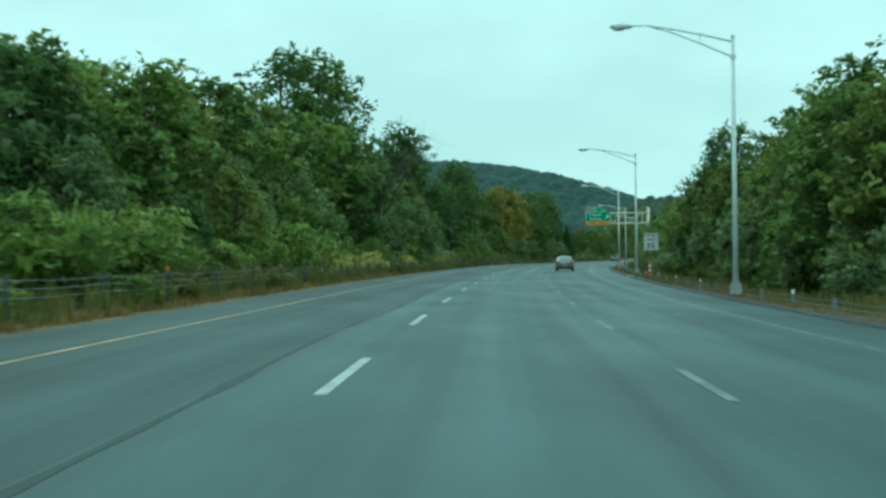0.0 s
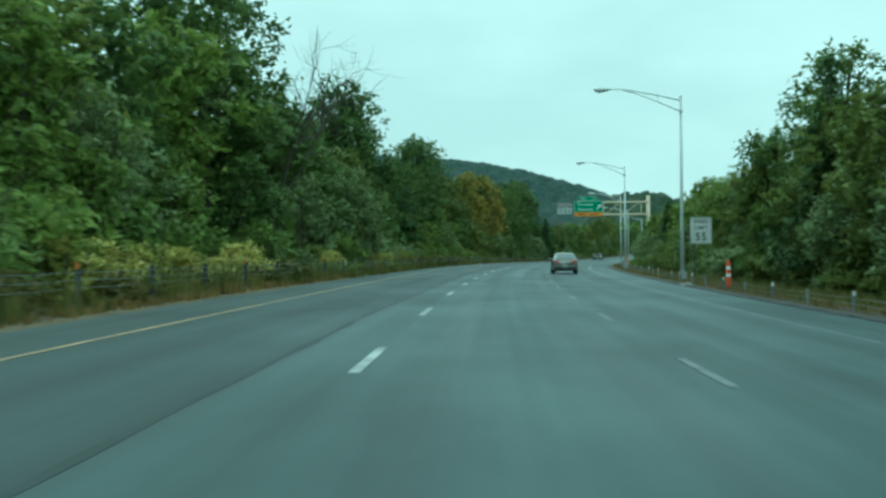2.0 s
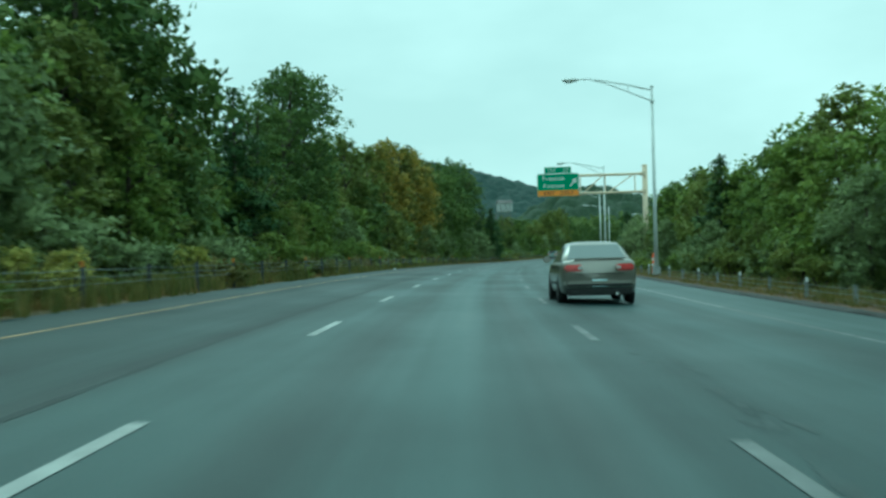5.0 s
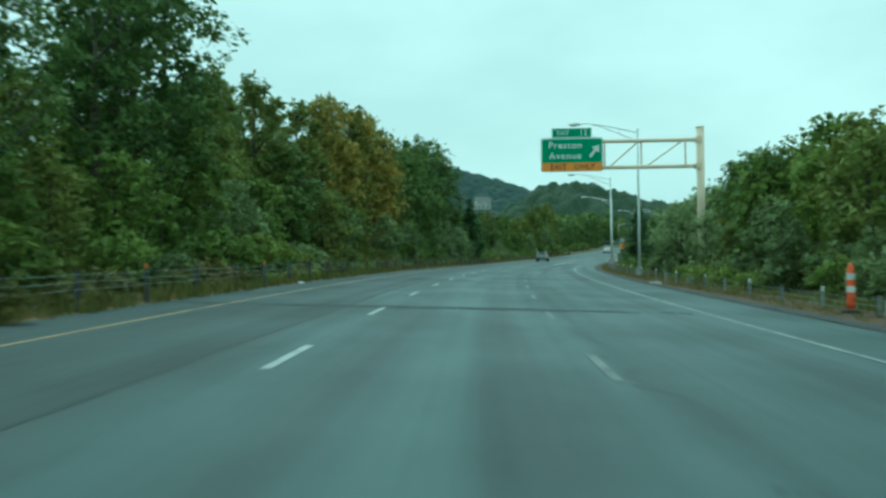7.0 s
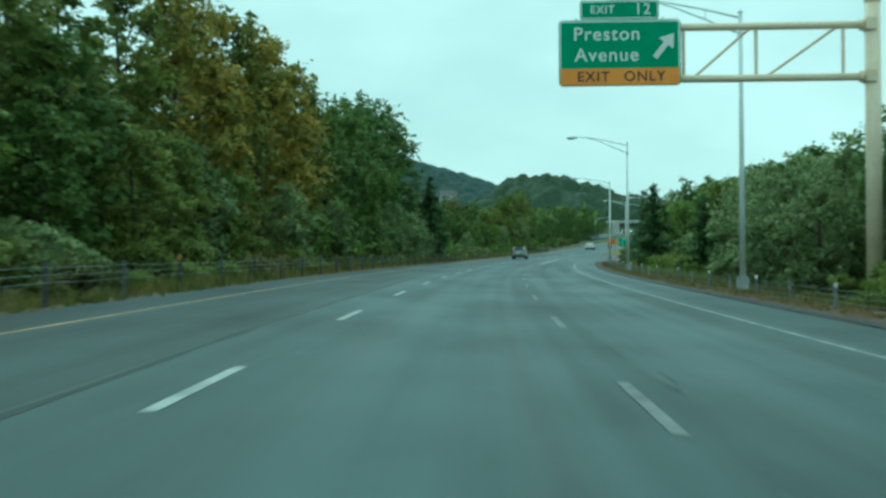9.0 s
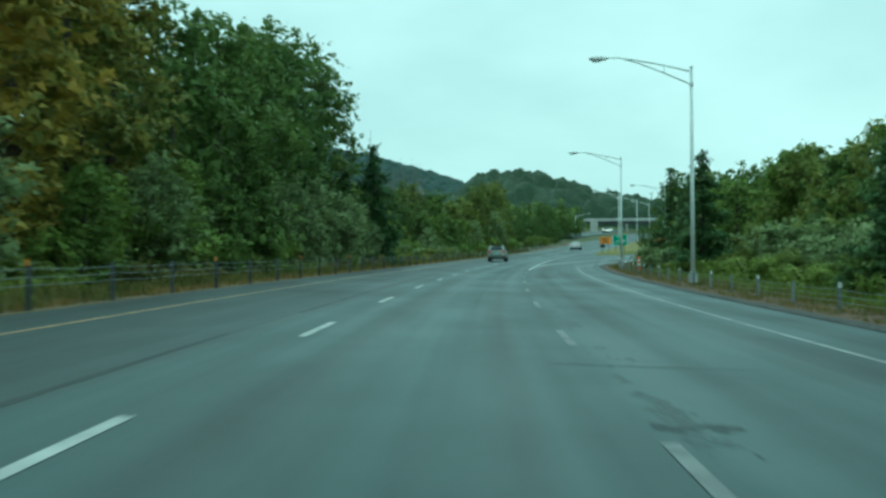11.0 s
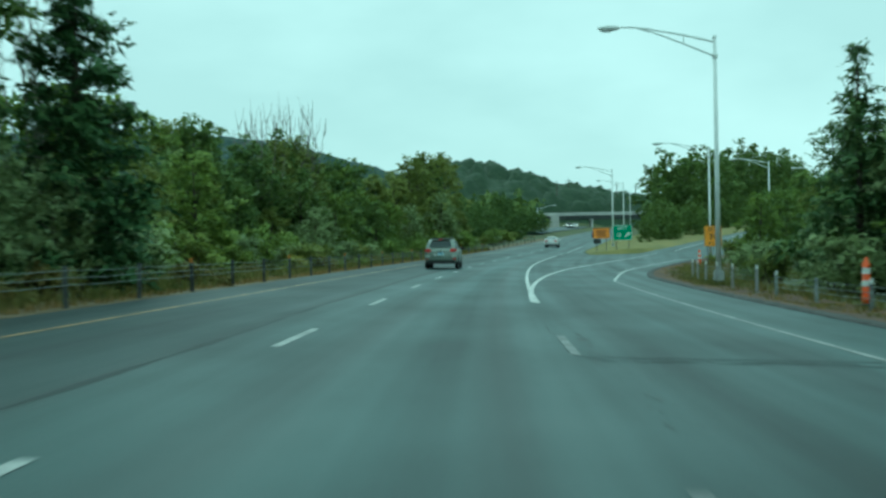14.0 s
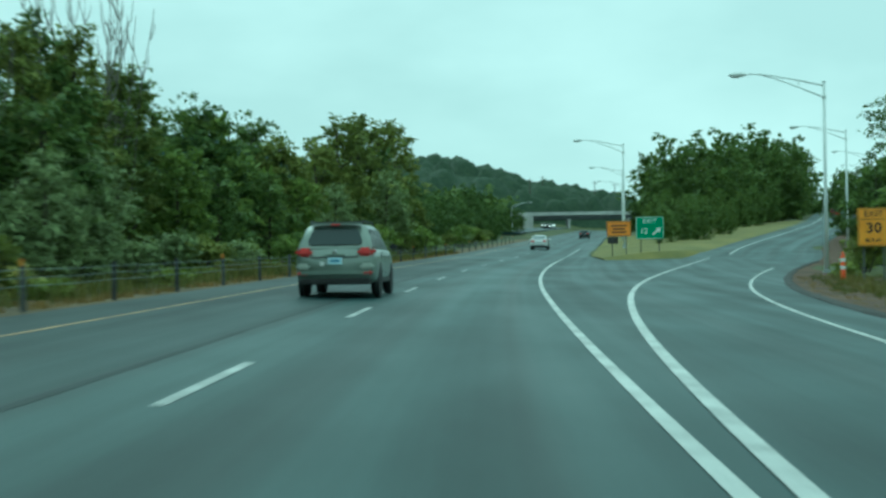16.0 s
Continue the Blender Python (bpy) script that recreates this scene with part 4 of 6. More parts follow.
# ---- overpass ----
def overpass():
    b = thing("overpass", "distant concrete overpass with steel girders and slim piers", "bridge")
    c = at(712, 0.0)
    b.matrix_world = pose(c.x, c.y, c.z - 1.7, 0, 0, -14)
    part("deck", box(6, 0, 6.9, 64, 11, 0.5, 0.05), M_CONCRETE, b)
    for yy in (-5.2, 5.2):
        part("parapet", box(6, yy, 7.40, 64, 0.3, 0.7, 0.03), M_CONCRETE, b, "pale concrete parapet")
    for yy in (-4.6, -1.6, 1.6, 4.6):
        part("girder", add_box(box(6, yy, 6.0, 64, 0.08, 1.2), 6, yy, 5.45, 64, 0.45, 0.07), M_GIRDER, b, "dark grey steel girder")
    for x in (-9, 10, 24):
        part("cap_beam", box(x, 0, 5.1, 1.0, 10.4, 0.7, 0.05), M_CONCRETE, b)
        for yy in (-4, 0, 4):
            part("pier", tube([(x, yy, -2.5), (x, yy, 4.8)], [0.42, 0.42], 12), M_CONCRETE, b, smooth=True)
    for x in (-22, 39):
        part("abutment", box(x, 0, 3.0, 3.0, 12.0, 7.4, 0.1), M_CONCRETE, b)
    return b


overpass()


# ---- house on the hillside ----
def house():
    h = thing("house", "small white house with a grey roof on the wooded hillside", "house")
    h.matrix_world = pose(127, 1085, 43.5, 0, 0, 4)
    part("wall", box(0, 0, 2.6, 11, 8, 6.4, 0.05), M_SIDING, h, "white siding walls")
    bm = bmesh.new()
    vs = [bm.verts.new(v) for v in ((-6, -4.6, 5.7), (6, -4.6, 5.7), (6, 4.6, 5.7), (-6, 4.6, 5.7), (-6, 0, 8.6), (6, 0, 8.6))]
    for q in ((0, 1, 5, 4), (2, 3, 4, 5), (0, 4, 3), (1, 2, 5), (0, 3, 2, 1)):
        bm.faces.new([vs[i] for i in q])
    part("roof", bm, M_ROOF, h)
    for x in (-3.6, 0, 3.6):
        for z in (1.6, 4.2):
            win = part("window", box(x, -4.02, z, 1.1, 0.08, 1.5, 0.02), M_SIGNWHITE, h)
            part("pane", box(x, -4.07, z, 0.9, 0.03, 1.3), M_GLASS, win)
    return h


house()


# ---- utility poles far off ----
def utility_pole():
    u = thing("utility_pole", "distant wooden utility pole with a crossarm", "utility pole")
    part("pole", tube([(0, 0, -1), (0, 0, 11.5)], [0.18, 0.12]), M_BARK, u)
    part("crossarm", box(0, 0, 10.8, 2.4, 0.12, 0.14, 0.01), M_BARK, u)
    return u


u = utility_pole()
u["group"] = "utility poles behind the overpass"
for k, (x, y) in enumerate(((166, 752), (173, 760), (196, 770), (206, 776))):
    m = pose(x, y, ground_z(x, y) + 3.0, 0, 0, -20)
    if k == 0:
        u.matrix_world = m
    else:
        copy_thing(u, m)


# ---- vehicles ----
def loft(sections, material, name, parent, label="", smooth=True):
    """A body from closed half-sections along y: each section is (y, [(x, z), ...]) from the bottom middle round to the top middle."""
    bm = bmesh.new()
    rings = []
    for y, pts in sections:
        half = [bm.verts.new((x, y, z)) for x, z in pts]
        other = [bm.verts.new((-x, y, z)) for x, z in pts[1:-1]]
        rings.append(half + other[::-1])
    n = len(rings[0])
    for r0, r1 in zip(rings[:-1], rings[1:]):
        for k in range(n):
            bm.faces.new((r0[k], r0[(k + 1) % n], r1[(k + 1) % n], r1[k]))
    bm.faces.new(rings[0][::-1])
    bm.faces.new(rings[-1])
    bmesh.ops.recalc_face_normals(bm, faces=bm.faces)
    ob = part(name, bm, material, parent, label, smooth=smooth)
    return ob


def panel(pts, material, name, parent, label="", thick=0.012):
    """A thin pane through corner points, given counter-clockwise as seen from outside, with thickness inwards."""
    vs = [Vector(p) for p in pts]
    n = (vs[1] - vs[0]).cross(vs[-1] - vs[0]).normalized()
    bm = bmesh.new()
    a = [bm.verts.new(v + n * 0.006) for v in vs]
    b = [bm.verts.new(v - n * thick) for v in vs]
    bm.faces.new(a)
    bm.faces.new(b[::-1])
    for i in range(len(vs)):
        j = (i + 1) % len(vs)
        bm.faces.new((a[i], b[i], b[j], a[j]))
    bmesh.ops.recalc_face_normals(bm, faces=bm.faces)
    return part(name, bm, material, parent, label)


def wheel(car, x, y, r, w):
    s = 1 if x > 0 else -1
    tyre_prof = [(r * 0.66, -w / 2), (r * 0.90, -w / 2), (r * 0.985, -w * 0.36), (r, -w * 0.2), (r, w * 0.2), (r * 0.985, w * 0.36), (r * 0.90, w / 2), (r * 0.66, w / 2)]
    wh = part("wheel", lathe(tyre_prof, 28), M_RUBBER, car, "black tyre on an alloy rim", smooth=True)
    wh.matrix_local = pose(x, y, r, 0, 90 * s, 0)
    rim = lathe([(r * 0.68, w * 0.30), (r * 0.67, w * 0.47), (r * 0.60, w * 0.44), (r * 0.58, w * 0.34), (r * 0.2, w * 0.34), (r * 0.16, w * 0.43), (0.01, w * 0.43)], 28)
    for k in range(5):
        a = 2 * math.pi * k / 5
        add_box(rim, r * 0.37, 0, w * 0.40, r * 0.52, r * 0.15, w * 0.12, 0.008, Matrix.Rotation(a, 4, "Z"))
    part("rim", rim, M_CHROME, wh, "silver alloy rim")


def car(name, label, paint, L, W, H, belt, clear, r, wb, deck, hood, cab, glass=M_GLASS, suv=False, lit=None, truck=False):
    """A car facing +y, standing on z = 0, its middle at the origin.
    cab: y of the rear glass's foot, roof's rear, roof's front, windscreen's foot. deck, hood: height of the rear deck and the bonnet."""
    c = thing(name, label, "car")
    hw, y0, y1 = W / 2, -L / 2, L / 2
    rb, rr, rf, fb = cab

    def top(y):
        if y < rb:
            return deck - 0.05 * (rb - y) ** 2 * (0.4 if not suv else 0)
        if y > fb:
            return hood - 0.09 * ((y - fb) / (y1 - fb)) ** 2 * (1 + 0.6 * (y - fb) / (y1 - fb))
        return belt + 0.01

    secs = []
    n = 22
    for i in range(n + 1):
        u = i / n
        y = y0 + L * u
        tail, nose = max(0, 1 - (y - y0) / 0.42), max(0, 1 - (y1 - y) / 0.75)
        w = hw * (1 - 0.10 * tail ** 2 - 0.20 * nose ** 2.0)
        zb = clear + 0.10 * tail ** 1.5 + 0.06 * nose
        zt = top(y)
        sh = min(belt, zt - 0.03)
        pts = [(0, zb), (w * 0.80, zb), (w * 0.95, zb + 0.05), (w * 0.985, zb + 0.16), (w, zb + 0.45 * (sh - zb)), (w * 0.992, zb + 0.72 * (sh - zb)), (w * 0.965, sh - 0.04), (w * 0.90, sh + 0.012), (w * 0.60, zt + 0.004), (0, zt + 0.022)]
        if i in (0, n):
            pts = [(x * 0.97, zb + (z - zb) * 0.94 + 0.02) for x, z in pts]
        secs.append((y + (0.03 if i == 0 else -0.03 if i == n else 0), pts))
    loft(secs, paint, "body", c)
    # cabin
    wt, wbse = hw * 0.74, hw * 0.90
    if not suv:
        wt = hw * 0.70
    cs = []
    m = 12
    for i in range(m + 1):
        y = rb + (fb - rb) * i / m
        if y < rr:
            f = (y - rb) / max(rr - rb, 1e-3)
        elif y > rf:
            f = (fb - y) / (fb - rf)
        else:
            f = 1.0
        f = max(0.03, f)
        crown = 0.035 * math.sin(math.pi * min(max((y - rr + 0.3) / (rf - rr + 0.6), 0), 1))
        zt = belt + (H - 0.035 - belt) * f ** 0.86 + crown * f
        ww = wbse + (wt - wbse) * f
        cs.append((y, [(0, belt - 0.06), (wbse, belt - 0.06), (wbse, belt), (wbse + (ww - wbse) * 0.5 + 0.012, belt + (zt - belt) * 0.5), (ww, zt - 0.09 * f), (ww * 0.93, zt - 0.03 * f), (ww * 0.6, zt), (0, zt + 0.006)]))
    loft(cs, paint, "cabin", c, "painted roof and pillars")

    def side_x(f):
        return wbse + (wt - wbse) * f + 0.014 * math.sin(math.pi * f)

    # side panes between the pillars
    roof = H - 0.035
    splits = [(rb + 0.22, rr + 0.10), (rb + 0.22 + (fb - rb) * 0.26, rr + 0.10 + (rf - rr) * 0.28), (rb + (fb - rb) * 0.60, rr + (rf - rr) * 0.66), (fb - 0.30, rf - 0.06)]
    for k in range(3):
        (a0, a1), (b0, b1) = splits[k], splits[k + 1]
        for sgn in (1, -1):
            zlo, zhi = belt + 0.035, roof - 0.10
            fl, fh = (zlo - belt) / (roof - belt), (zhi - belt) / (roof - belt)
            xl, xh = side_x(fl) + 0.004, side_x(fh) + 0.004
            q = [(sgn * xl, a0 + 0.03, zlo), (sgn * xl, b0 - 0.03, zlo), (sgn * xh, b1 - 0.03, zhi), (sgn * xh, a1 + 0.03, zhi)]
            panel(q if sgn > 0 else q[::-1], glass, "side_window", c, "dark side window")
    # rear and front glass
    def pane(yb, yt, sgn, inset=0.10):
        zlo, zhi = belt + (0.06 if not suv else 0.03), roof - 0.055
        f0, f1 = (zlo - belt) / (roof - belt), (zhi - belt) / (roof - belt)
        ya, yc = yb + (yt - yb) * f0 ** 1.1, yb + (yt - yb) * f1 ** 1.05
        xa, xb = side_x(f0) - inset, side_x(f1) - inset * 0.8
        o = 0.045 * sgn
        q = [(-xa, ya + o, zlo), (xa, ya + o, zlo), (xb, yc + o, zhi), (-xb, yc + o, zhi)]
        if suv and sgn < 0:
            zlo, zhi = belt + 0.10, roof - 0.10
            f0, f1 = 0.10 / (roof - belt), 1 - 0.10 / (roof - belt)
            ya, yc = yb + (yt - yb) * f0 ** 1.1, yb + (yt - yb) * f1 ** 1.05
            q = []
            for x, f in ((-0.54, 0), (0.54, 0), (0.61, 0.10), (0.62, 0.28), (0.545, 0.80), (0.50, 0.94), (0.42, 1), (-0.42, 1), (-0.50, 0.94), (-0.545, 0.80), (-0.62, 0.28), (-0.61, 0.10)):
                q.append((x, ya + (yc - ya) * f + o, zlo + (zhi - zlo) * f))
        return panel(q if sgn < 0 else q[::-1], M_REARGLASS if suv else glass, "rear_window" if sgn < 0 else "windscreen", c, "tinted rear window" if sgn < 0 else "windscreen", 0.03)

    rear = pane(rb, rr, -1)
    pane(fb, rf, 1)
    # wheels and arches
    for y in (-wb / 2, wb / 2):
        for sgn in (1, -1):
            bm = lathe([(r * 1.16, -0.10), (r * 1.16, 0.0), (r * 1.10, 0.012), (r * 0.9, 0.012), (0.02, 0.012)], 26)
            arch = part("wheel_arch", bm, M_TRIM, c, "dark wheel arch")
            arch.matrix_local = pose(sgn * (hw * 0.992), y, r * 1.02, 0, 90 * sgn, 0)
            wheel(c, sgn * (hw - 0.095), y, r, 0.215)
    # tail
    yt = y0 - 0.012
    lamp_z = belt - (0.14 if not suv else 0.06)
    red = lit or M_REDLENS
    for sgn in (1, -1):
        if suv:
            bm = add_box(bmesh.new(), sgn * hw * 0.73, y0 + 0.045, lamp_z - 0.01, 0.33, 0.18, 0.19, 0.06, None)
            tl = part("tail_lamp", bm, red, c, "large red tail lamp")
            bm = add_box(bmesh.new(), sgn * hw * 0.89, y0 + 0.19, lamp_z, 0.17, 0.38, 0.18, 0.06, None)
            part("lens", bm, red, tl)
            # the highlight on each bumper corner, as a pale box
            part("bumper_corner", box(sgn * hw * 0.78, y0 + 0.045, clear + 0.40, 0.33, 0.20, 0.15, 0.055), M_BUMPER, c, "pale corner painting a highlight on the bumper")
            part("fog_lamp", box(sgn * hw * 0.78, y0 + 0.02, clear + 0.25, 0.24, 0.12, 0.09, 0.03), M_REDLENS, c, "red rear reflector")
        elif truck:
            part("tail_lamp", box(sgn * hw * 0.90, y0 + 0.02, lamp_z - 0.10, 0.14, 0.10, 0.36, 0.02), red, c, "red tail lamp")
        else:
            tl = part("tail_lamp", box(sgn * hw * 0.66, y0 + 0.045, lamp_z, 0.40, 0.12, 0.15, 0.035), red, c, "red tail lamp")
            part("lens", box(sgn * hw * 0.50, y0 + 0.035, lamp_z, 0.13, 0.12, 0.09, 0.02), M_CLEARLENS, tl, "clear reversing lens")
        part("headlamp", box(sgn * hw * 0.66, y1 - 0.10, hood - 0.16, 0.32, 0.16, 0.14, 0.04), M_CLEARLENS, c)
        mirror = part("mirror", box(sgn * (hw + 0.10), fb - 0.42, belt + 0.07, 0.20, 0.12, 0.15, 0.04), paint if not suv else M_TRIM, c, "wing mirror")
        for yh in (fb - 1.05, fb - 1.95):
            part("door_handle", box(sgn * (hw * 0.985), yh, belt - 0.10, 0.03, 0.17, 0.035, 0.01), paint if suv else M_TRIM, c)
        for yh in (fb - 0.55, fb - 1.45, fb - 2.35):
            part("door_seam", box(sgn * (hw * 0.990), yh, (belt + clear) / 2 + 0.05, 0.012, 0.012, belt - clear - 0.32), M_TRIM, c)
    pz = belt - 0.27 if suv else 0.45 if not truck else lamp_z - 0.2
    plate = part("number_plate", box(0, y0 - 0.005, pz, 0.33, 0.03, 0.17, 0.008), M_PLATE, c, "pale blue number plate")
    part("plate_bar", box(0, y0 - 0.022, pz, 0.22, 0.006, 0.055), M_PLATEBAR, plate)
    part("bumper", box(0, y0 + 0.08, clear + 0.26, W * 0.93, 0.24, 0.26, 0.09), paint, c, "painted rear bumper")
    # a dark box paints in the shadow under the bumper
    if not suv:
        part("valance", box(0, y0 + 0.14, clear + 0.09, W * 0.86, 0.22, 0.18, 0.04), M_TRIM, c, "dark box for the shadow below the bumper")
    part("front_bumper", box(0, y1 - 0.12, clear + 0.22, W * 0.88, 0.26, 0.28, 0.09), paint, c)
    part("underbody", box(0, 0, clear + 0.03, W * 0.80, L * 0.92, 0.10, 0.02), M_TRIM, c, "dark underside")
    part("exhaust", tube([(hw * 0.45, y0 + 0.5, clear + 0.02), (hw * 0.45, y0 + 0.02, clear + 0.02)], [0.03, 0.035], 10), M_CHROME, c)
    part("grille", box(0, y1 - 0.02, hood - 0.22, W * 0.34, 0.05, 0.12, 0.02), M_TRIM, c)
    if suv:
        part("lower_cladding", box(0, y0 + 0.06, clear + 0.06, W * 0.88, 0.22, 0.13, 0.04), M_TRIM, c, "black lower bumper")
        part("tailgate_seam", box(0, y0 - 0.006, belt - 0.185, W * 0.56, 0.02, 0.018), M_TRIM, c)
        part("gate_handle", box(0.0, y0 - 0.012, belt - 0.14, 0.50, 0.04, 0.04, 0.012), paint, c)
        part("badge", lathe([(0.055, -0.008), (0.055, 0.008), (0.03, 0.01)], 16), M_CHROME, c).matrix_local = pose(0, y0 - 0.005, belt - 0.06, 90, 0, 0)
        part("sticker", box(-0.30, y0 - 0.006, belt - 0.34, 0.10, 0.01, 0.10, 0.004), M_SIGNWHITE, c, "small dotted sticker")
        part("brake_lamp", box(0, rr - 0.16, roof - 0.005, 0.22, 0.06, 0.045, 0.012), M_REDLENS, c, "high red brake lamp")
        part("spoiler", box(0, rr - 0.06, roof + 0.02, wt * 1.7, 0.26, 0.045, 0.02), paint, c)
        part("wiper", tube([(-0.02, rb + 0.02, belt + 0.08), (0.30, rb + 0.01, belt + 0.11)], [0.016, 0.010], 6), M_TRIM, c)
        for sgn in (1, -1):
            rail = part("roof_rail", tube([(sgn * wt * 0.86, rr + 0.05, roof + 0.03), (sgn * wt * 0.88, rr + 0.22, roof + 0.085), (sgn * wt * 0.88, rf - 0.3, roof + 0.085), (sgn * wt * 0.86, rf - 0.1, roof + 0.03)], [0.020] * 4, 8), M_POST, c, "dark grey roof rail", smooth=True)
            part("side_strip", box(sgn * hw * 0.995, 0.05, clear + 0.27, 0.03, wb - 2.6 * r, 0.06, 0.012), paint, c, "raised door strip")
            part("sill", box(sgn * hw * 0.96, 0, clear + 0.07, 0.08, wb - 2.3 * r, 0.12, 0.02), M_TRIM, c, "black sill")
        for yy in (rr + 0.5, rf - 0.55):
            part("cross_bar", tube([(-wt * 0.88, yy, roof + 0.075), (wt * 0.88, yy, roof + 0.075)], [0.016, 0.016], 6), M_TRIM, c)
    elif truck:
        part("bed", box(0, (y0 + rb) / 2, deck - 0.05, W * 0.80, (rb - y0) * 0.9, 0.16), M_TRIM, c, "dark open bed")
        part("tailgate", box(0, y0 - 0.004, belt - 0.18, W * 0.74, 0.03, 0.40, 0.01), paint, c)
    else:
        part("boot_seam", box(0, y0 - 0.004, lamp_z - 0.13, W * 0.62, 0.02, 0.014), M_TRIM, c)
        part("lip", box(0, y0 + 0.08, deck + 0.005, W * 0.66, 0.12, 0.03, 0.012), paint, c)
        part("moulding", box(0, y0 - 0.025, clear + 0.22, W * 0.84, 0.04, 0.06, 0.012), M_TRIM, c, "dark bumper moulding")
        for sgn in (1, -1):
            part("moulding", box(sgn * hw * 1.0, 0.05, clear + 0.26, 0.03, wb - 2.5 * r, 0.05, 0.01), M_TRIM, c)
    return c


SEDAN = dict(L=4.42, W=1.70, H=1.39, belt=0.93, clear=0.20, r=0.30, wb=2.46, deck=0.985, hood=0.94, cab=(-1.62, -1.02, 0.22, 1.02))
sedan = car("sedan", "silver-beige older sedan with red tail lamps on the wet lane", M_BEIGE, glass=M_CLEAR, **SEDAN)
sedan.matrix_world = stand(123.0, 4.8, 0.0, 1.2)
suv = car("suv", "grey-green sport utility car with roof rails in the left lane", M_SAGE, L=4.68, W=1.89, H=1.70, belt=1.10, clear=0.30, r=0.365, wb=2.70, deck=1.10, hood=1.06, cab=(-2.30, -1.98, 0.35, 1.32), suv=True)
suv["label"] = "grey-green sport utility car with roof rails and red lamps"
suv.matrix_world = stand(346.8, -1.22, 0.0)
white = car("sedan", "small white sedan far ahead on the wet road", M_WHITECAR, glass=M_CLEAR, **SEDAN)
white.matrix_world = stand(437, 0.0, 0.0)
dark = car("sedan", "dark sedan far ahead near the overpass", M_DARKCAR, **SEDAN)
dark.matrix_world = stand(520, 1.9, 0.0)
c0, c1 = ramp_at(4.55), ramp_at(4.6)
dd = (c1 - c0).normalized()
pickup = car("pickup_truck", "red pickup truck climbing the exit ramp", M_REDCAR, L=5.0, W=1.80, H=1.70, belt=1.05, clear=0.32, r=0.36, wb=3.1, deck=1.05, hood=1.02, cab=(-0.55, -0.35, 0.55, 1.15), truck=True, lit=M_BRAKE)
pickup.matrix_world = pose(c0.x + 0.4, c0.y, c0.z + 0.02, math.degrees(math.atan(dd.z)), 0, -math.degrees(math.atan2(dd.x, dd.y)))
for k, (y, o, mt) in enumerate(((636, -11.2, M_DARKCAR), (655, -11.0, M_WHITECAR), (672, -14.4, M_BEIGE))):
    oc = car("sedan", ("dark", "white", "silver")[k] + " oncoming car with its headlamps lit, far off", mt, **SEDAN)
    oc.matrix_world = stand(y, o, 0.83, 180)
    for sgn in (1, -1):
        part("lit_headlamp", box(sgn * 0.56, 2.16, 0.72, 0.26, 0.12, 0.14, 0.03), M_HEADLAMP, oc, "bright headlamp")


# ---- plants ----
def leaf_cloud(centres, radii, count, size, rng, droop=0.0, stretch=1.0, spray=0.55, per=12):
    """Pointed leaves in flat drooping sprays, set in the outer shells of many puffs. Returns vertices, faces and soft normals that follow the puffs."""
    cs, rs = np.array(centres, float), np.array(radii, float)
    n_sp = max(1, count // per)
    w = rs[:, 0] * rs[:, 1] + rs[:, 0] * rs[:, 2]
    idx = rng.choice(len(cs), size=n_sp, p=w / w.sum())
    d = rng.normal(size=(n_sp, 3))
    d /= np.linalg.norm(d, axis=1)[:, None]
    d[:, 2] = np.where(d[:, 2] < -0.55, -d[:, 2], d[:, 2])
    rad = rng.uniform(0.12, 1.12, n_sp) ** 0.55
    p = cs[idx] + d * rs[idx] * rad[:, None]
    # each spray runs outwards and hangs a little at its tip
    ax = d * np.array([1, 1, 0.3]) + rng.normal(scale=0.45, size=(n_sp, 3))
    ax[:, 2] -= 0.25 + droop
    ax /= np.linalg.norm(ax, axis=1)[:, None]
    up = d * 0.5 + rng.normal(scale=0.25, size=(n_sp, 3)) + np.array([0, 0, 0.9])
    sd = np.cross(ax, up)
    sd /= np.linalg.norm(sd, axis=1)[:, None]
    up = np.cross(sd, ax)
    length = spray * rng.uniform(0.5, 1.25, n_sp)
    q = np.repeat(np.arange(n_sp), per)
    m = len(q)
    u, v = rng.uniform(-1, 1, m), rng.normal(scale=0.42, size=m)
    L = length[q][:, None]
    c = p[q] + ax[q] * (u[:, None] * L) + sd[q] * (v[:, None] * L * (1.1 - 0.5 * u[:, None])) + up[q] * (rng.normal(scale=0.10, size=(m, 1)) - 0.22 * u[:, None] ** 2) * L
    n = up[q] + rng.normal(scale=0.45, size=(m, 3))
    a = ax[q] + sd[q] * (1.4 * np.sign(v) * rng.uniform(0.1, 1, m))[:, None] + rng.normal(scale=0.35, size=(m, 3))
    a[:, 2] -= droop
    a /= np.linalg.norm(a, axis=1)[:, None]
    b = np.cross(n, a)
    b /= np.linalg.norm(b, axis=1)[:, None]
    s = size * rng.uniform(0.6, 1.4, m)[:, None]
    a, b = a * s * stretch, b * s * 0.62
    soft = (c - cs[idx][q]) / rs[idx][q]
    soft /= np.linalg.norm(soft, axis=1)[:, None] + 1e-6
    soft = soft * 0.85 + rng.normal(scale=0.22, size=(m, 3)) + np.array([0, 0, 0.32])
    soft /= np.linalg.norm(soft, axis=1)[:, None]
    flip = np.einsum("ij,ij->i", np.cross(a, b), soft) < 0
    b[flip] *= -1
    vv = np.stack([c - a * 0.8 - b, c + a * 1.2, c - a * 0.5 + b], 1).reshape(-1, 3)
    return vv, np.arange(m * 3).reshape(-1, 3), np.repeat(soft, 3, axis=0)


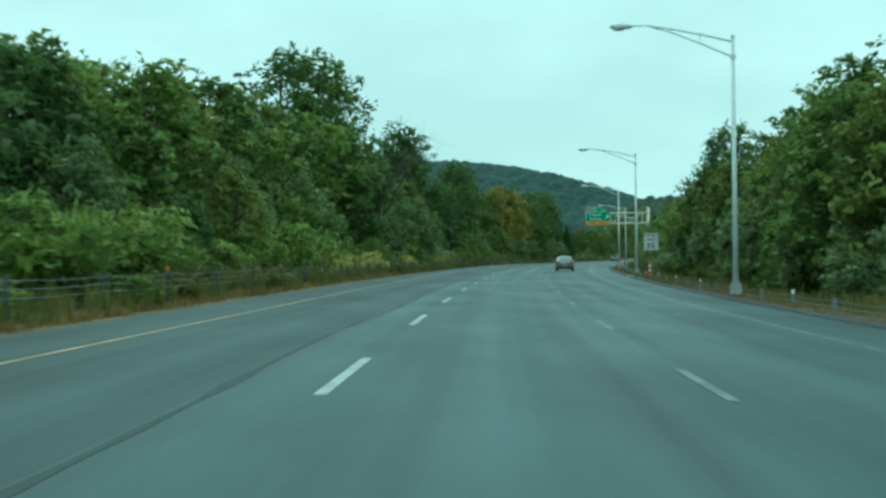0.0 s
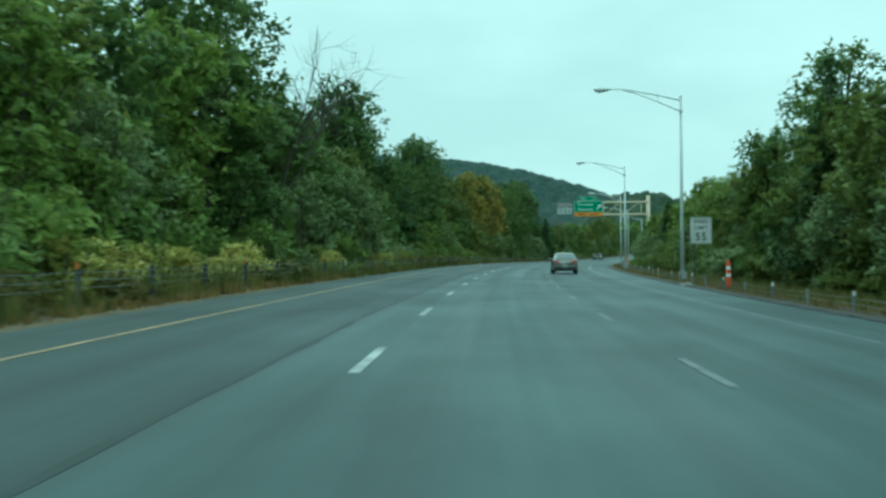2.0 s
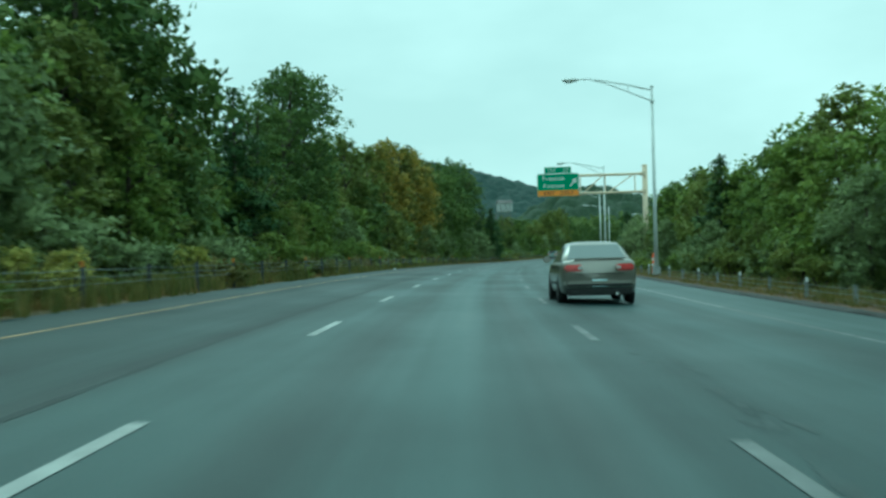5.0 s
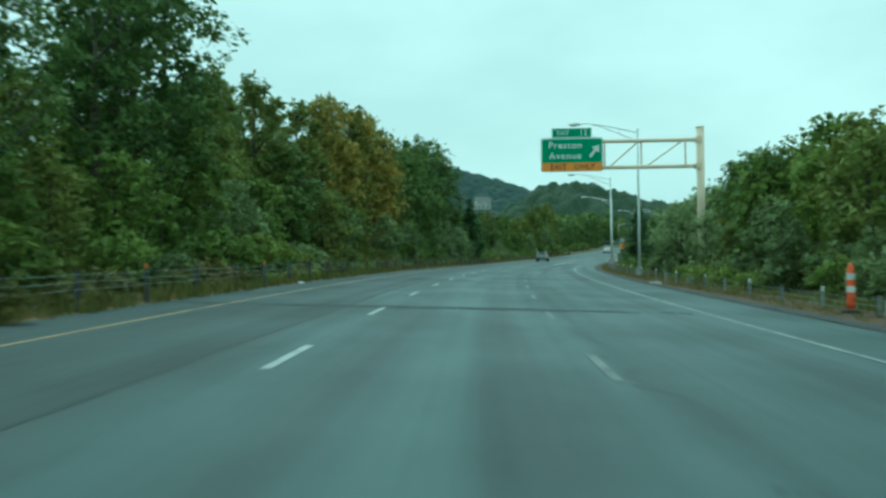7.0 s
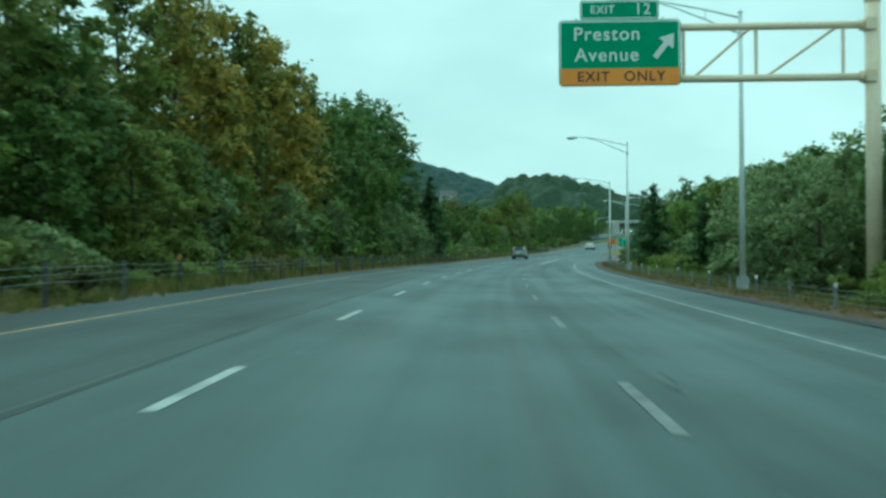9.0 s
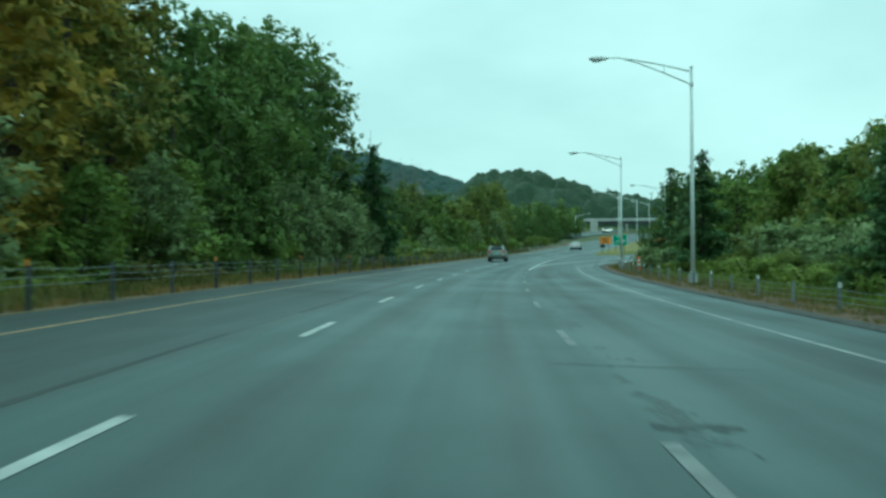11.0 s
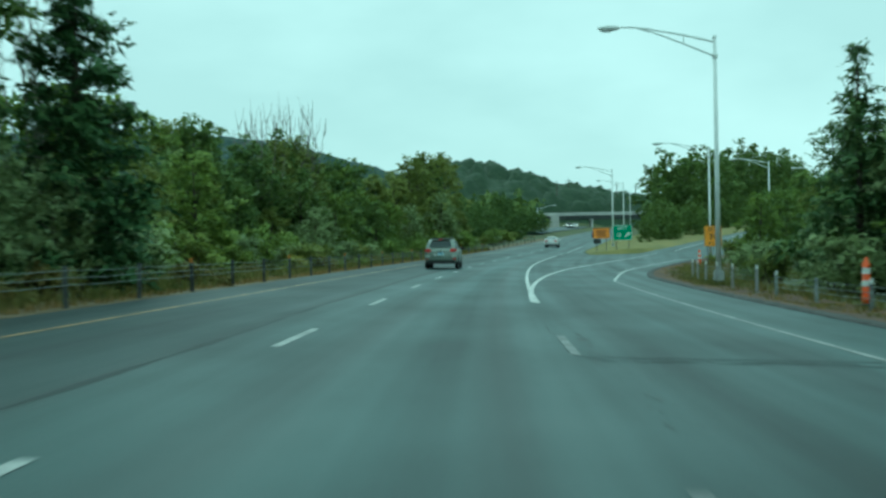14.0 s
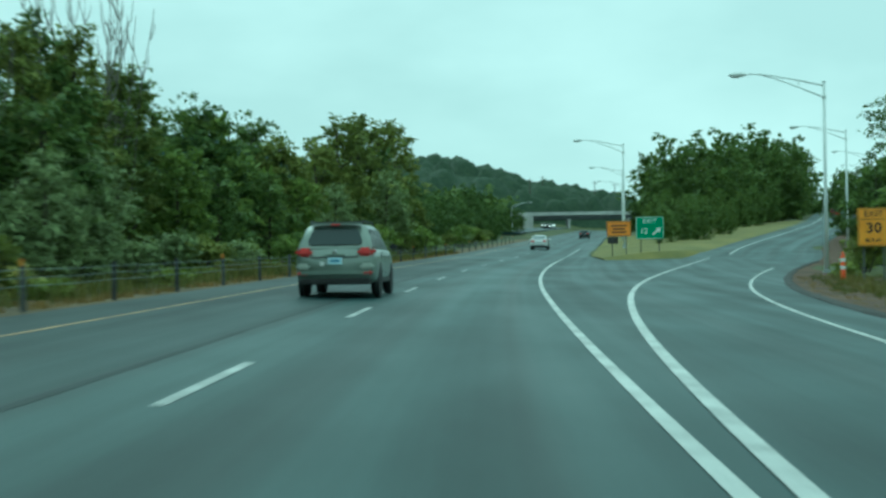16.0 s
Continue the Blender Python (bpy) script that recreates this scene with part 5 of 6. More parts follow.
def with_cores(cloud, centres, radii, rng, many=18):
    """Adds to a leaf cloud broad ragged leaf masses in the heart of each puff, so that little sky shows through."""
    v, f, soft = cloud
    cs, rs = np.repeat(np.array(centres, float), many, axis=0), np.repeat(np.array(radii, float), many, axis=0)
    m = len(cs)
    d = rng.normal(size=(m, 3))
    d /= np.linalg.norm(d, axis=1)[:, None]
    c = cs + d * rs * rng.uniform(0.05, 0.62, (m, 1))
    a = rng.normal(size=(m, 3))
    a /= np.linalg.norm(a, axis=1)[:, None]
    b = np.cross(a, d + 0.3 * rng.normal(size=(m, 3)))
    b /= np.linalg.norm(b, axis=1)[:, None]
    s = rs[:, :1] * np.minimum(rng.uniform(0.12, 0.27, (m, 1)), 0.42 / rs[:, :1])
    a, b = a * s, b * s * 0.8
    n = d + rng.normal(scale=0.2, size=(m, 3)) + np.array([0, 0, 0.3])
    n /= np.linalg.norm(n, axis=1)[:, None]
    b[np.einsum("ij,ij->i", np.cross(a, b), n) < 0] *= -1
    vv = np.stack([c - a * 0.8 - b, c + a * 1.2, c - a * 0.5 + b], 1).reshape(-1, 3)
    return np.concatenate([v, vv]), np.concatenate([f, np.arange(m * 3).reshape(-1, 3) + len(v)]), np.concatenate([soft, np.repeat(n, 3, axis=0)])


SOFT, TRIS = {}, {}


def np_mesh(name, v, f, material, soft=None):
    me = bpy.data.meshes.new(name)
    k = f.shape[1]
    me.vertices.add(len(v))
    me.vertices.foreach_set("co", np.ascontiguousarray(v, dtype=np.float32).ravel())
    me.loops.add(f.size)
    me.loops.foreach_set("vertex_index", np.ascontiguousarray(f, dtype=np.int32).ravel())
    me.polygons.add(len(f))
    me.polygons.foreach_set("loop_start", np.arange(0, f.size, k, dtype=np.int32))
    me.update(calc_edges=True)
    if soft is not None:
        SOFT[me.name], TRIS[me.name] = soft, f
        me.polygons.foreach_set("use_smooth", np.ones(len(f), dtype=bool))
        me.normals_split_custom_set_from_vertices(soft.astype(np.float32))
    me.materials.append(material)
    return me


def broadleaf(label, seed, h, spread, leaves, size, leaf, base=0.12, puffs=26, trunk=True, ragged=0.3, core=30):
    """A tree of height h: tapered trunk, limbs, and a crown of leaf puffs from base*h up."""
    rng = np.random.default_rng(seed)
    t = thing("tree", label, "tree")
    centres, radii, tips = [], [], []
    for k in range(puffs):
        zf = base + (0.97 - base) * ((k + 0.5) / puffs)
        env = math.sin(math.pi * min(max((zf - base * 0.4) / (1.06 - base * 0.4), 0.02), 1) ** 0.8) ** 0.75
        r = spread * env * rng.uniform(0.25, 0.85)
        a = k * 2.4 + rng.uniform(-0.5, 0.5)
        rr = spread * rng.uniform(0.20, 0.42) * (0.6 + 0.4 * env)
        c = (r * math.cos(a), r * math.sin(a), h * zf - rr * 0.5)
        centres.append(c)
        radii.append((rr, rr, rr * rng.uniform(0.65, 0.95)))
        tips.append(c)
    for k in range(int(puffs * ragged)):
        a, zf = rng.uniform(0, 6.28), rng.uniform(0.45, 1.0)
        env = math.sqrt(max(0.05, 1 - zf ** 3))
        r = spread * env * rng.uniform(0.8, 1.1)
        rr = spread * rng.uniform(0.10, 0.18)
        centres.append((r * math.cos(a), r * math.sin(a), h * zf))
        radii.append((rr, rr, rr * 0.9))
    v, f, soft = leaf_cloud(centres, radii, leaves, size, rng, spray=0.075 * spread + 0.32)
    if core:
        v, f, soft = with_cores((v, f, soft), centres[:puffs], radii[:puffs], rng, core)
    crown = new("crown", np_mesh("crown", v, f, LEAF[leaf], soft))
    crown.parent = t
    if trunk:
        tr = 0.012 * h + 0.06
        lean = rng.normal(scale=0.03 * h, size=2)
        bm = tube([(0, 0, -0.4), (lean[0] * 0.2, lean[1] * 0.2, h * 0.3), (lean[0] * 0.6, lean[1] * 0.6, h * 0.6), (lean[0], lean[1], h * 0.9)], [tr * 1.25, tr, tr * 0.6, tr * 0.15], 8)
        part("trunk", bm, M_BARK, t, smooth=True)
        bm = bmesh.new()
        for k in range(0, len(tips), 3):
            c = tips[k]
            z0 = max(h * 0.12, c[2] - 0.35 * math.hypot(c[0], c[1]) - 0.1 * h)
            tube([(lean[0] * z0 / h, lean[1] * z0 / h, z0), (c[0] * 0.55, c[1] * 0.55, z0 + (c[2] - z0) * 0.45), c], [tr * 0.42, tr * 0.24, tr * 0.07], 5, bm)
        part("branchwork", bm, M_BARK, t, smooth=True)
    return t


def shrub(label, seed, h, spread, leaves, size, leaf, stretch=1.0, droop=0.0):
    rng = np.random.default_rng(seed)
    s = thing("shrub", label, "shrub")
    centres, radii = [], []
    for k in range(11):
        a, r = k * 2.4, spread * rng.uniform(0.0, 0.7)
        rr = spread * rng.uniform(0.35, 0.55)
        z = rng.uniform(0.2, 0.78) * h * (1 - 0.3 * r / spread)
        centres.append((r * math.cos(a), r * math.sin(a), z))
        radii.append((rr, rr, rr * rng.uniform(0.7, 1.1) * h / (2 * spread)))
    v, f, soft = leaf_cloud(centres, radii, leaves, size, rng, stretch=stretch, droop=droop, spray=0.16 * spread + 0.08)
    v[:, 2] = np.maximum(v[:, 2], 0.02)
    crown = new("foliage", np_mesh("foliage", v, f, LEAF[leaf], soft))
    crown.parent = s
    bm = bmesh.new()
    for k in range(6):
        a = k * 1.05
        tube([(0.1 * math.cos(a), 0.1 * math.sin(a), -0.2), (0.3 * spread * math.cos(a), 0.3 * spread * math.sin(a), h * 0.35), (0.5 * spread * math.cos(a), 0.5 * spread * math.sin(a), h * 0.7)], [0.04, 0.028, 0.012], 5, bm)
    part("stemwork", bm, M_BARK, s)
    return s


def conifer(label, seed, h, spread, leaves, size, bare=0.12, ragged=1.0):
    """A cedar-like conifer: a straight trunk, whorls of drooping boughs with needle sprays."""
    rng = np.random.default_rng(seed)
    t = thing("conifer", label, "conifer")
    part("trunk", tube([(0, 0, -0.4), (0, 0, h * 0.5), (0, 0, h)], [0.02 * h, 0.012 * h, 0.015], 8), M_BARK, t, smooth=True)
    centres, radii = [], []
    bm = bmesh.new()
    n = int(h * 5.5)
    for k in range(n):
        zf = bare + (0.99 - bare) * k / n
        L = spread * (1 - zf) ** 0.75 * rng.uniform(1 - 0.6 * ragged, 1.2) + 0.12
        a = k * 2.399 + rng.uniform(-0.6, 0.6)
        z = h * zf
        tip = (L * math.cos(a), L * math.sin(a), z + rng.uniform(-0.30, 0.22) * L + 0.08)
        tube([(0, 0, z), (tip[0] * 0.6, tip[1] * 0.6, z + 0.02), tip], [0.025, 0.016, 0.006], 4, bm)
        for w in (0.35, 0.65, 0.95):
            rr = 0.16 * L + 0.10
            centres.append((tip[0] * w, tip[1] * w, z + (tip[2] - z) * w))
            radii.append((rr * 1.35, rr * 1.35, rr * rng.uniform(0.7, 1.2)))
    part("bough_work", bm, M_BARK, t)
    v, f, soft = leaf_cloud(centres, radii, leaves, size, rng, stretch=1.5, droop=0.2, spray=0.38)
    crown = new("needle_crown", np_mesh("needle_crown", v, f, LEAF["conifer"], soft))
    crown.parent = t
    return t


def bare_tree(label, seed, h, many, spread):
    """A dead tree: forked bare limbs and twigs."""
    rng = np.random.default_rng(seed)
    t = thing("dead_tree", label, "tree")
    bm = bmesh.new()

    def grow(p, d, length, r, depth):
        q = p + d * length * 0.5 + Vector(rng.normal(scale=0.05 * length, size=3))
        e = p + d * length
        tube([p, q, e], [r, r * 0.8, r * 0.55], 5, bm)
        if depth == 0:
            return
        for _ in range(many):
            nd = (d + Vector(rng.normal(scale=spread, size=3)) + Vector((0, 0, 0.12))).normalized()
            grow(e if rng.random() < 0.6 else q, nd, length * rng.uniform(0.55, 0.85), r * 0.55, depth - 1)

    grow(Vector((0, 0, -0.3)), Vector((0.06, 0.03, 1)).normalized(), h * 0.36, 0.012 * h, 5)
    part("branchwork", bm, M_BARK, t, "bare dark limbs and twigs")
    return t


def whip_tree(label, seed, h, stems):
    """A dead clump: long thin grey stems rising together, bowed outwards, with a few fine twigs."""
    rng = np.random.default_rng(seed)
    t = thing("dead_tree", label, "tree")
    for k in range(stems):
        bm = bmesh.new()
        a, out = rng.uniform(0, 6.28), rng.uniform(0.04, 0.22) * h
        hh = h * rng.uniform(0.72, 1.05)
        bow = rng.uniform(-0.3, 1.6)
        pts = []
        for i in range(9):
            w = i / 8
            r = out * (w ** 1.2 + bow * w * (1 - w))
            pts.append((r * math.cos(a + 0.5 * w) + 0.12 * rng.normal(), r * math.sin(a + 0.5 * w) + 0.12 * rng.normal(), hh * w - 0.3))
        tube(pts, [0.055 * (1 - 0.85 * i / 8) for i in range(9)], 5, bm)
        for i in (3, 4, 5, 5, 6, 6, 7, 7):
            p, b, l = pts[i], rng.uniform(0, 6.28), rng.uniform(0.6, 1.8)
            tube([p, (p[0] + 0.25 * l * math.cos(b), p[1] + 0.25 * l * math.sin(b), p[2] + 0.55 * l), (p[0] + 0.3 * l * math.cos(b), p[1] + 0.3 * l * math.sin(b), p[2] + l)], [0.022, 0.015, 0.006], 4, bm)
        part("stem", bm, M_DEADWOOD, t)
    return t


KINDS = {}


def plant(kind, x, y, z, scale=1.0, turn=0.0, tilt=0.0, label="", group=""):
    src = KINDS[kind]
    m = pose(x, y, z, tilt, 0, turn) @ Matrix.Diagonal((scale, scale, scale, 1))
    if not src[1]:
        src[1] = True
        ob = src[0]
        ob.matrix_world = m
    else:
        ob = copy_thing(src[0], pose(x, y, z, tilt, 0, turn))
        ob.scale = (scale, scale, scale)
    if label:
        ob["label"] = label
    if group:
        ob["group"] = group
    return ob


def kind(name, ob):
    KINDS[name] = [ob, False]


# each kind is built at a given height and scaled a little where it stands
kind("oak_a", broadleaf("tall green broadleaf tree behind the guide rail", 11, 16, 5.0, 4200, 0.28, "green", 0.24, 42))
kind("oak_b", broadleaf("tall dark green broadleaf tree in the roadside wood", 12, 16, 4.6, 4200, 0.28, "deep", 0.24, 42))
kind("oak_c", broadleaf("tall ragged tree with gaps in its crown", 13, 18, 4.6, 5400, 0.18, "deep", 0.38, 26, ragged=1.2, core=8))
kind("oak_f", broadleaf("dark green broadleaf tree in a distant row", 52, 16, 6.0, 2600, 0.35, "deep", 0.06, 36, core=20))
kind("vine_f", broadleaf("green roadside tree in a distant row", 53, 9, 3.6, 1800, 0.27, "green", 0.03, 26))
kind("oak_n", broadleaf("big dense green broadleaf tree at the roadside", 61, 16, 5.6, 8000, 0.205, "deep", 0.10, 48))
kind("poplar_a", broadleaf("slender olive-green poplar in the roadside wood", 62, 15, 2.9, 6000, 0.17, "olive", 0.10, 40, ragged=0.9))
kind("vine_a", broadleaf("green tree hung with vines down to the ground", 14, 9, 3.4, 4200, 0.17, "green", 0.03, 40))
kind("vine_b", broadleaf("dark tree overgrown with green creepers", 15, 9, 3.2, 4200, 0.17, "deep", 0.03, 40))
kind("olive_a", broadleaf("olive-green tree in the roadside wood", 16, 10, 3.4, 4200, 0.175, "olive", 0.04, 40))
kind("grey_a", broadleaf("grey-green willow-like tree by the road", 17, 8, 3.2, 4400, 0.15, "grey", 0.03, 40))
kind("autumn_a", broadleaf("tall tree turning orange and yellow", 18, 15, 3.6, 6500, 0.18, "autumn", 0.08, 36, ragged=0.6))
kind("shrub_a", shrub("bright green bush behind the guide rail", 21, 3.0, 1.9, 2000, 0.11, "light", 1.4))
kind("shrub_n", shrub("bright green bush with long leaves above the rail", 28, 3.2, 2.0, 4200, 0.085, "light", 1.9))
kind("shrub_m", shrub("dense green bush in front of the wood", 29, 3.2, 2.1, 4200, 0.09, "green", 1.5))
kind("shrub_b", shrub("dark green bush at the edge of the wood", 22, 3.0, 2.0, 1700, 0.12, "green"))
kind("shrub_c", shrub("grey-green bush at the roadside", 23, 3.0, 2.0, 1800, 0.11, "grey", 1.4))
kind("shrub_d", shrub("olive bush among roadside weeds", 24, 2.4, 1.7, 1600, 0.11, "olive"))
kind("shrub_y", shrub("yellowing weedy bush beside the rail", 25, 1.7, 1.3, 1700, 0.065, "yellow"))
kind("weed_a", shrub("low green weeds grown over the guide rail", 26, 1.2, 1.2, 1300, 0.06, "weed", 1.6))
kind("weed_b", shrub("low bright weeds behind the guide rail", 27, 1.3, 1.1, 1300, 0.06, "light", 1.5))
kind("cedar_a", conifer("dark pointed conifer beside the road", 31, 10, 2.9, 12000, 0.095))
kind("cedar_c", conifer("dark dense pointed conifer above the guide rail", 33, 9.1, 2.1, 13000, 0.085, 0.05, 0.45))
kind("cedar_b", conifer("ragged dark conifer with a thin top", 32, 11, 3.1, 12000, 0.095, 0.10, 1.15))
kind("bare_a", bare_tree("bare leaning tree with thin twigs", 41, 13, 3, 0.42))
kind("bare_b", whip_tree("leafless dead clump with upright thin grey stems", 42, 12.5, 11))

rnd = random.Random(7)


def put(kind_name, y, o, s=1.0, dz=-0.05, turn=None, **k):
    ax, ay = across(y)
    x, yy = line_x(y) + o * ax, y + o * ay
    return plant(kind_name, x, yy, ground_z(x, yy) + dz, s, rnd.uniform(0, 360) if turn is None else turn, **k)


HEIGHT = {"oak_a": 16, "oak_b": 16, "oak_c": 18, "vine_a": 9, "vine_b": 9, "olive_a": 10, "grey_a": 8, "autumn_a": 15, "cedar_a": 10, "cedar_b": 11, "oak_f": 16, "vine_f": 9, "oak_n": 16, "poplar_a": 15}
# tree-top height above the road along the left wood
TOPS_L = [(0, 7.8), (52, 8.8), (66, 10.3), (90, 10), (112, 10.5), (134, 10.5), (143, 11.2), (152, 9.6), (168, 8.8), (178, 8.2), (198, 8.8), (206, 10.4), (235, 10.8), (265, 11.6), (287, 12.2), (293, 7.0), (306, 7.0), (314, 8.2), (330, 8.4), (345, 8.5), (360, 8.6), (375, 8.0), (395, 8.2), (408, 9.6), (430, 10.8), (462, 10.4), (520, 10), (600, 12)]


def row(y0, y1, step, o0, o1, kinds, frac, group, lo=0.86, hi=1.1):
    y = y0
    while y < y1:
        k = rnd.choice(kinds)
        o = rnd.uniform(o0, o1)
        h = profile(TOPS_L, y) * frac * rnd.uniform(lo, hi)
        put(k, y + rnd.uniform(-0.3, 0.3) * step, o, h / HEIGHT[k], group=group)
        y += step * rnd.uniform(0.8, 1.2)


row(30, 303, 9.5, -21, -17, ["oak_a", "oak_b", "oak_b", "oak_a", "oak_c"], 1.16, "back trees of the wood", 0.88, 1.06)
row(30, 234, 8.4, -15, -12, ["vine_a", "vine_b", "oak_b", "olive_a", "oak_a"], 0.84, "trees of the wood", 0.75, 1.1)
row(30, 238, 6.4, -11.5, -9.3, ["vine_a", "vine_b", "olive_a", "grey_a", "vine_a"], 0.50, "low trees of the wood", 0.75, 1.25)
row(240, 264, 5.0, -9.8, -8.6, ["vine_a", "olive_a", "grey_a", "vine_a"], 0.34, "low trees of the wood", 0.75, 1.25)
row(265, 300, 5.4, -9.6, -8.6, ["vine_a", "olive_a", "grey_a", "vine_b"], 0.42, "low trees of the wood", 0.75, 1.25)
row(314, 430, 9.0, -17.5, -12.8, ["oak_f", "oak_b", "vine_f", "olive_a"], 1.0, "trees of the wood")
row(315, 425, 7.5, -11.8, -9.6, ["vine_a", "vine_b", "olive_a", "grey_a"], 0.55, "low trees of the wood", 0.7, 1.2)
# trees that stand out on the left
for y, o, sc in ((94, -15.5, 0.98), (100, -14.8, 1.02), (106, -14.6, 0.98)):
    put("oak_c", y, o, sc, label="tall ragged tree standing above the wood")
for y, o, kk, h in ((38, -13.5, "vine_b", 7.8), (42, -14.5, "olive_a", 8.8), (46, -14, "vine_a", 8.6), (51, -15.5, "vine_b", 9.5), (56, -14, "vine_a", 10.2), (61, -15, "olive_a", 10.8), (66, -14.2, "vine_b", 11), (71, -14.6, "vine_a", 11.2), (77, -14.2, "olive_a", 11.4), (83, -13.6, "vine_b", 11.4), (89, -13, "vine_a", 11.6), (95, -12.4, "vine_b", 11.4), (112, -13, "vine_b", 11.5), (119, -13.5, "vine_b", 11.2), (127, -13.5, "oak_b", 10.4), (133, -14.5, "oak_b", 10.6), (139, -16, "oak_b", 10.8)):
    put(kk, y, o, h / HEIGHT[kk], group="trees of the wood")
put("bare_a", 96, -9.9, 0.92, tilt=13, turn=90)
put("oak_n", 144.5, -14.4, 1.02)
put("oak_n", 149.6, -14.4, 0.98, turn=30)
put("oak_b", 157, -14.5, 0.68)
for y, o, sc in ((167, -11.8, 0.60), (178.5, -12.2, 0.66)):
    put("oak_c", y, o, sc, label="tall thin-crowned tree with sky showing through")
put("cedar_b", 163, -12.0, 0.95)
for y, o, sc in ((182.0, -12.8, 0.82), (186.2, -13.4, 0.88), (190.4, -13.2, 0.88)):
    put("oak_c", y, o, sc, label="tall thin-crowned tree standing over the roadside wood")
put("poplar_a", 201, -13.6, 0.78, turn=25, group="poplars of the wood")
for y in (206, 211, 216, 221, 226):
    put("poplar_a", y, -13.2 - rnd.uniform(0, 1.5), rnd.uniform(0.79, 0.87), group="poplars of the wood")
for y in (231, 236, 241, 246, 251, 256, 261):
    put("autumn_a", y, -11.4 - rnd.uniform(0, 1.8), rnd.uniform(0.90, 1.02), group="turning trees")
for y, o, sc in ((270, -12.5, 0.80), (277, -12, 0.84), (284, -12.5, 0.86), (289, -12, 0.90)):
    put("oak_n", y, o, sc, label="tall spreading green tree at the end of the wood")
for y, o, sc in ((296, -14.2, 0.96), (301.5, -15.0, 0.94), (306, -13.4, 0.98)):
    put("oak_c", y, o, sc, label="tall open-crowned tree with sky showing through its limbs")
put("oak_c", 331, -17, 0.5)
for y, o, sc in ((352, -13.6, 0.46), (360, -13.8, 0.53), (369, -14.2, 0.58), (380, -14.5, 0.58), (392, -15, 0.60)):
    put("oak_n", y, o, sc, label="dense green tree behind the rail beside dead stems")
for y, o, kk, h in ((405, -12.2, "olive_a", 10.6), (413, -12.6, "poplar_a", 11.4), (421, -12.4, "olive_a", 11.6), (429, -13, "poplar_a", 12.2)):
    put(kk, y, o, h / HEIGHT[kk], label="tall olive-green tree beyond the dead stems")
put("cedar_c", 305.4, -7.8, 1.0)
put("cedar_a", 300.2, -9.2, 0.62)
put("cedar_a", 303.0, -9.6, 0.70)
put("bare_b", 308.5, -9.8, 0.86, turn=40)
put("oak_c", 301.6, -11.4, 0.84, turn=200, label="tall open-crowned tree with sky showing through its limbs")
put("vine_b", 298.0, -11.2, 0.72, turn=75)
put("vine_b", 302.0, -12.6, 0.70, turn=310)
for y, o, sc, turn in ((279.5, -8.9, 0.64, 20), (286, -8.6, 0.66, 140), (292.5, -8.1, 0.56, 260), (297, -8.4, 0.60, 80)):
    put("grey_a", y, o, sc, turn=turn, label="silvery green willow-like bush behind the rail")
put("grey_a", 300, -8.2, 0.5)
put("grey_a", 304, -8.0, 0.42)
for y, o, sc in ((351, -13.0, 0.80), (355, -13.4, 0.88), (360, -12.6, 0.96), (365, -13.4, 0.98)):
    put("bare_b", y, o, sc)

for y, o, sc in ((354, -12.6, 0.55), (358.5, -12.4, 0.60), (364, -12.8, 0.57)):
    put("poplar_a", y, o, sc, label="tree stem wrapped in climbing green vines")

# closed wood, a round willow bush and yellowing weeds past the dead stems
for k, (y, o, sc) in enumerate(((336.5, -13.0, 0.50), (342.5, -14.4, 0.52), (348.5, -13.2, 0.50))):
    put("oak_n", y, o, sc, turn=70 * k, label="dense green tree behind the rail beside dead stems")
for k, (y, o, sc) in enumerate(((346.6, -8.8, 0.43), (350.6, -9.2, 0.46))):
    put("grey_a", y, o, sc, turn=50 + 120 * k, label="rounded grey-green willow bush behind the cables")
for k, (y, o, sc) in enumerate(((332.6, -7.1, 0.62), (334.8, -7.3, 0.72), (337.2, -7.4, 0.66), (339.4, -7.3, 0.70), (341.6, -7.4, 0.55))):
    put("shrub_d" if k in (1, 3) else "shrub_y", y, o, sc, turn=67 * k, group="yellow weeds at the rail")

# bushes along the left rail
y = 14.0
while y < 470:
    pick = rnd.random()
    k = ("shrub_n" if pick < 0.6 else "shrub_m") if y < 66 else "shrub_b" if pick < 0.4 else "shrub_c" if pick < 0.68 else "shrub_d" if pick < 0.92 else "shrub_a"
    put(k, y, -8.4 - rnd.uniform(0, 1.2), rnd.uniform(0.5, 1.0) * (1.1 if y < 62 else 0.9), group="bushes along the rail")
    y += rnd.uniform(2.4, 4.0) * (0.85 if y < 66 else 1.3)
for y in (61, 63.5, 66, 70, 72, 74.6, 77.5, 80, 96, 99, 118, 121, 134):
    put("shrub_y", y, -6.9 - rnd.uniform(0, 0.5), rnd.uniform(0.7, 1.05), group="yellow weeds at the rail")

# ---- right-hand side ----
TOPS_R = [(0, 8.6), (46, 8.6), (56, 9.4), (66, 8.7), (83, 8.0), (95, 8.3), (100, 7.0), (108, 8.3), (113, 7.2), (120, 6.5), (131, 6.7), (140, 6.1), (152, 6.3), (158, 5.6), (165, 6.4), (175, 5.7), (188, 6.2), (196, 6.9), (204, 6.6), (209, 5.1), (217, 5.0), (229, 5.7), (251, 5.8), (264, 6.1), (282, 5.9), (300, 6.3), (316, 6.6), (325, 6.0), (345, 6)]


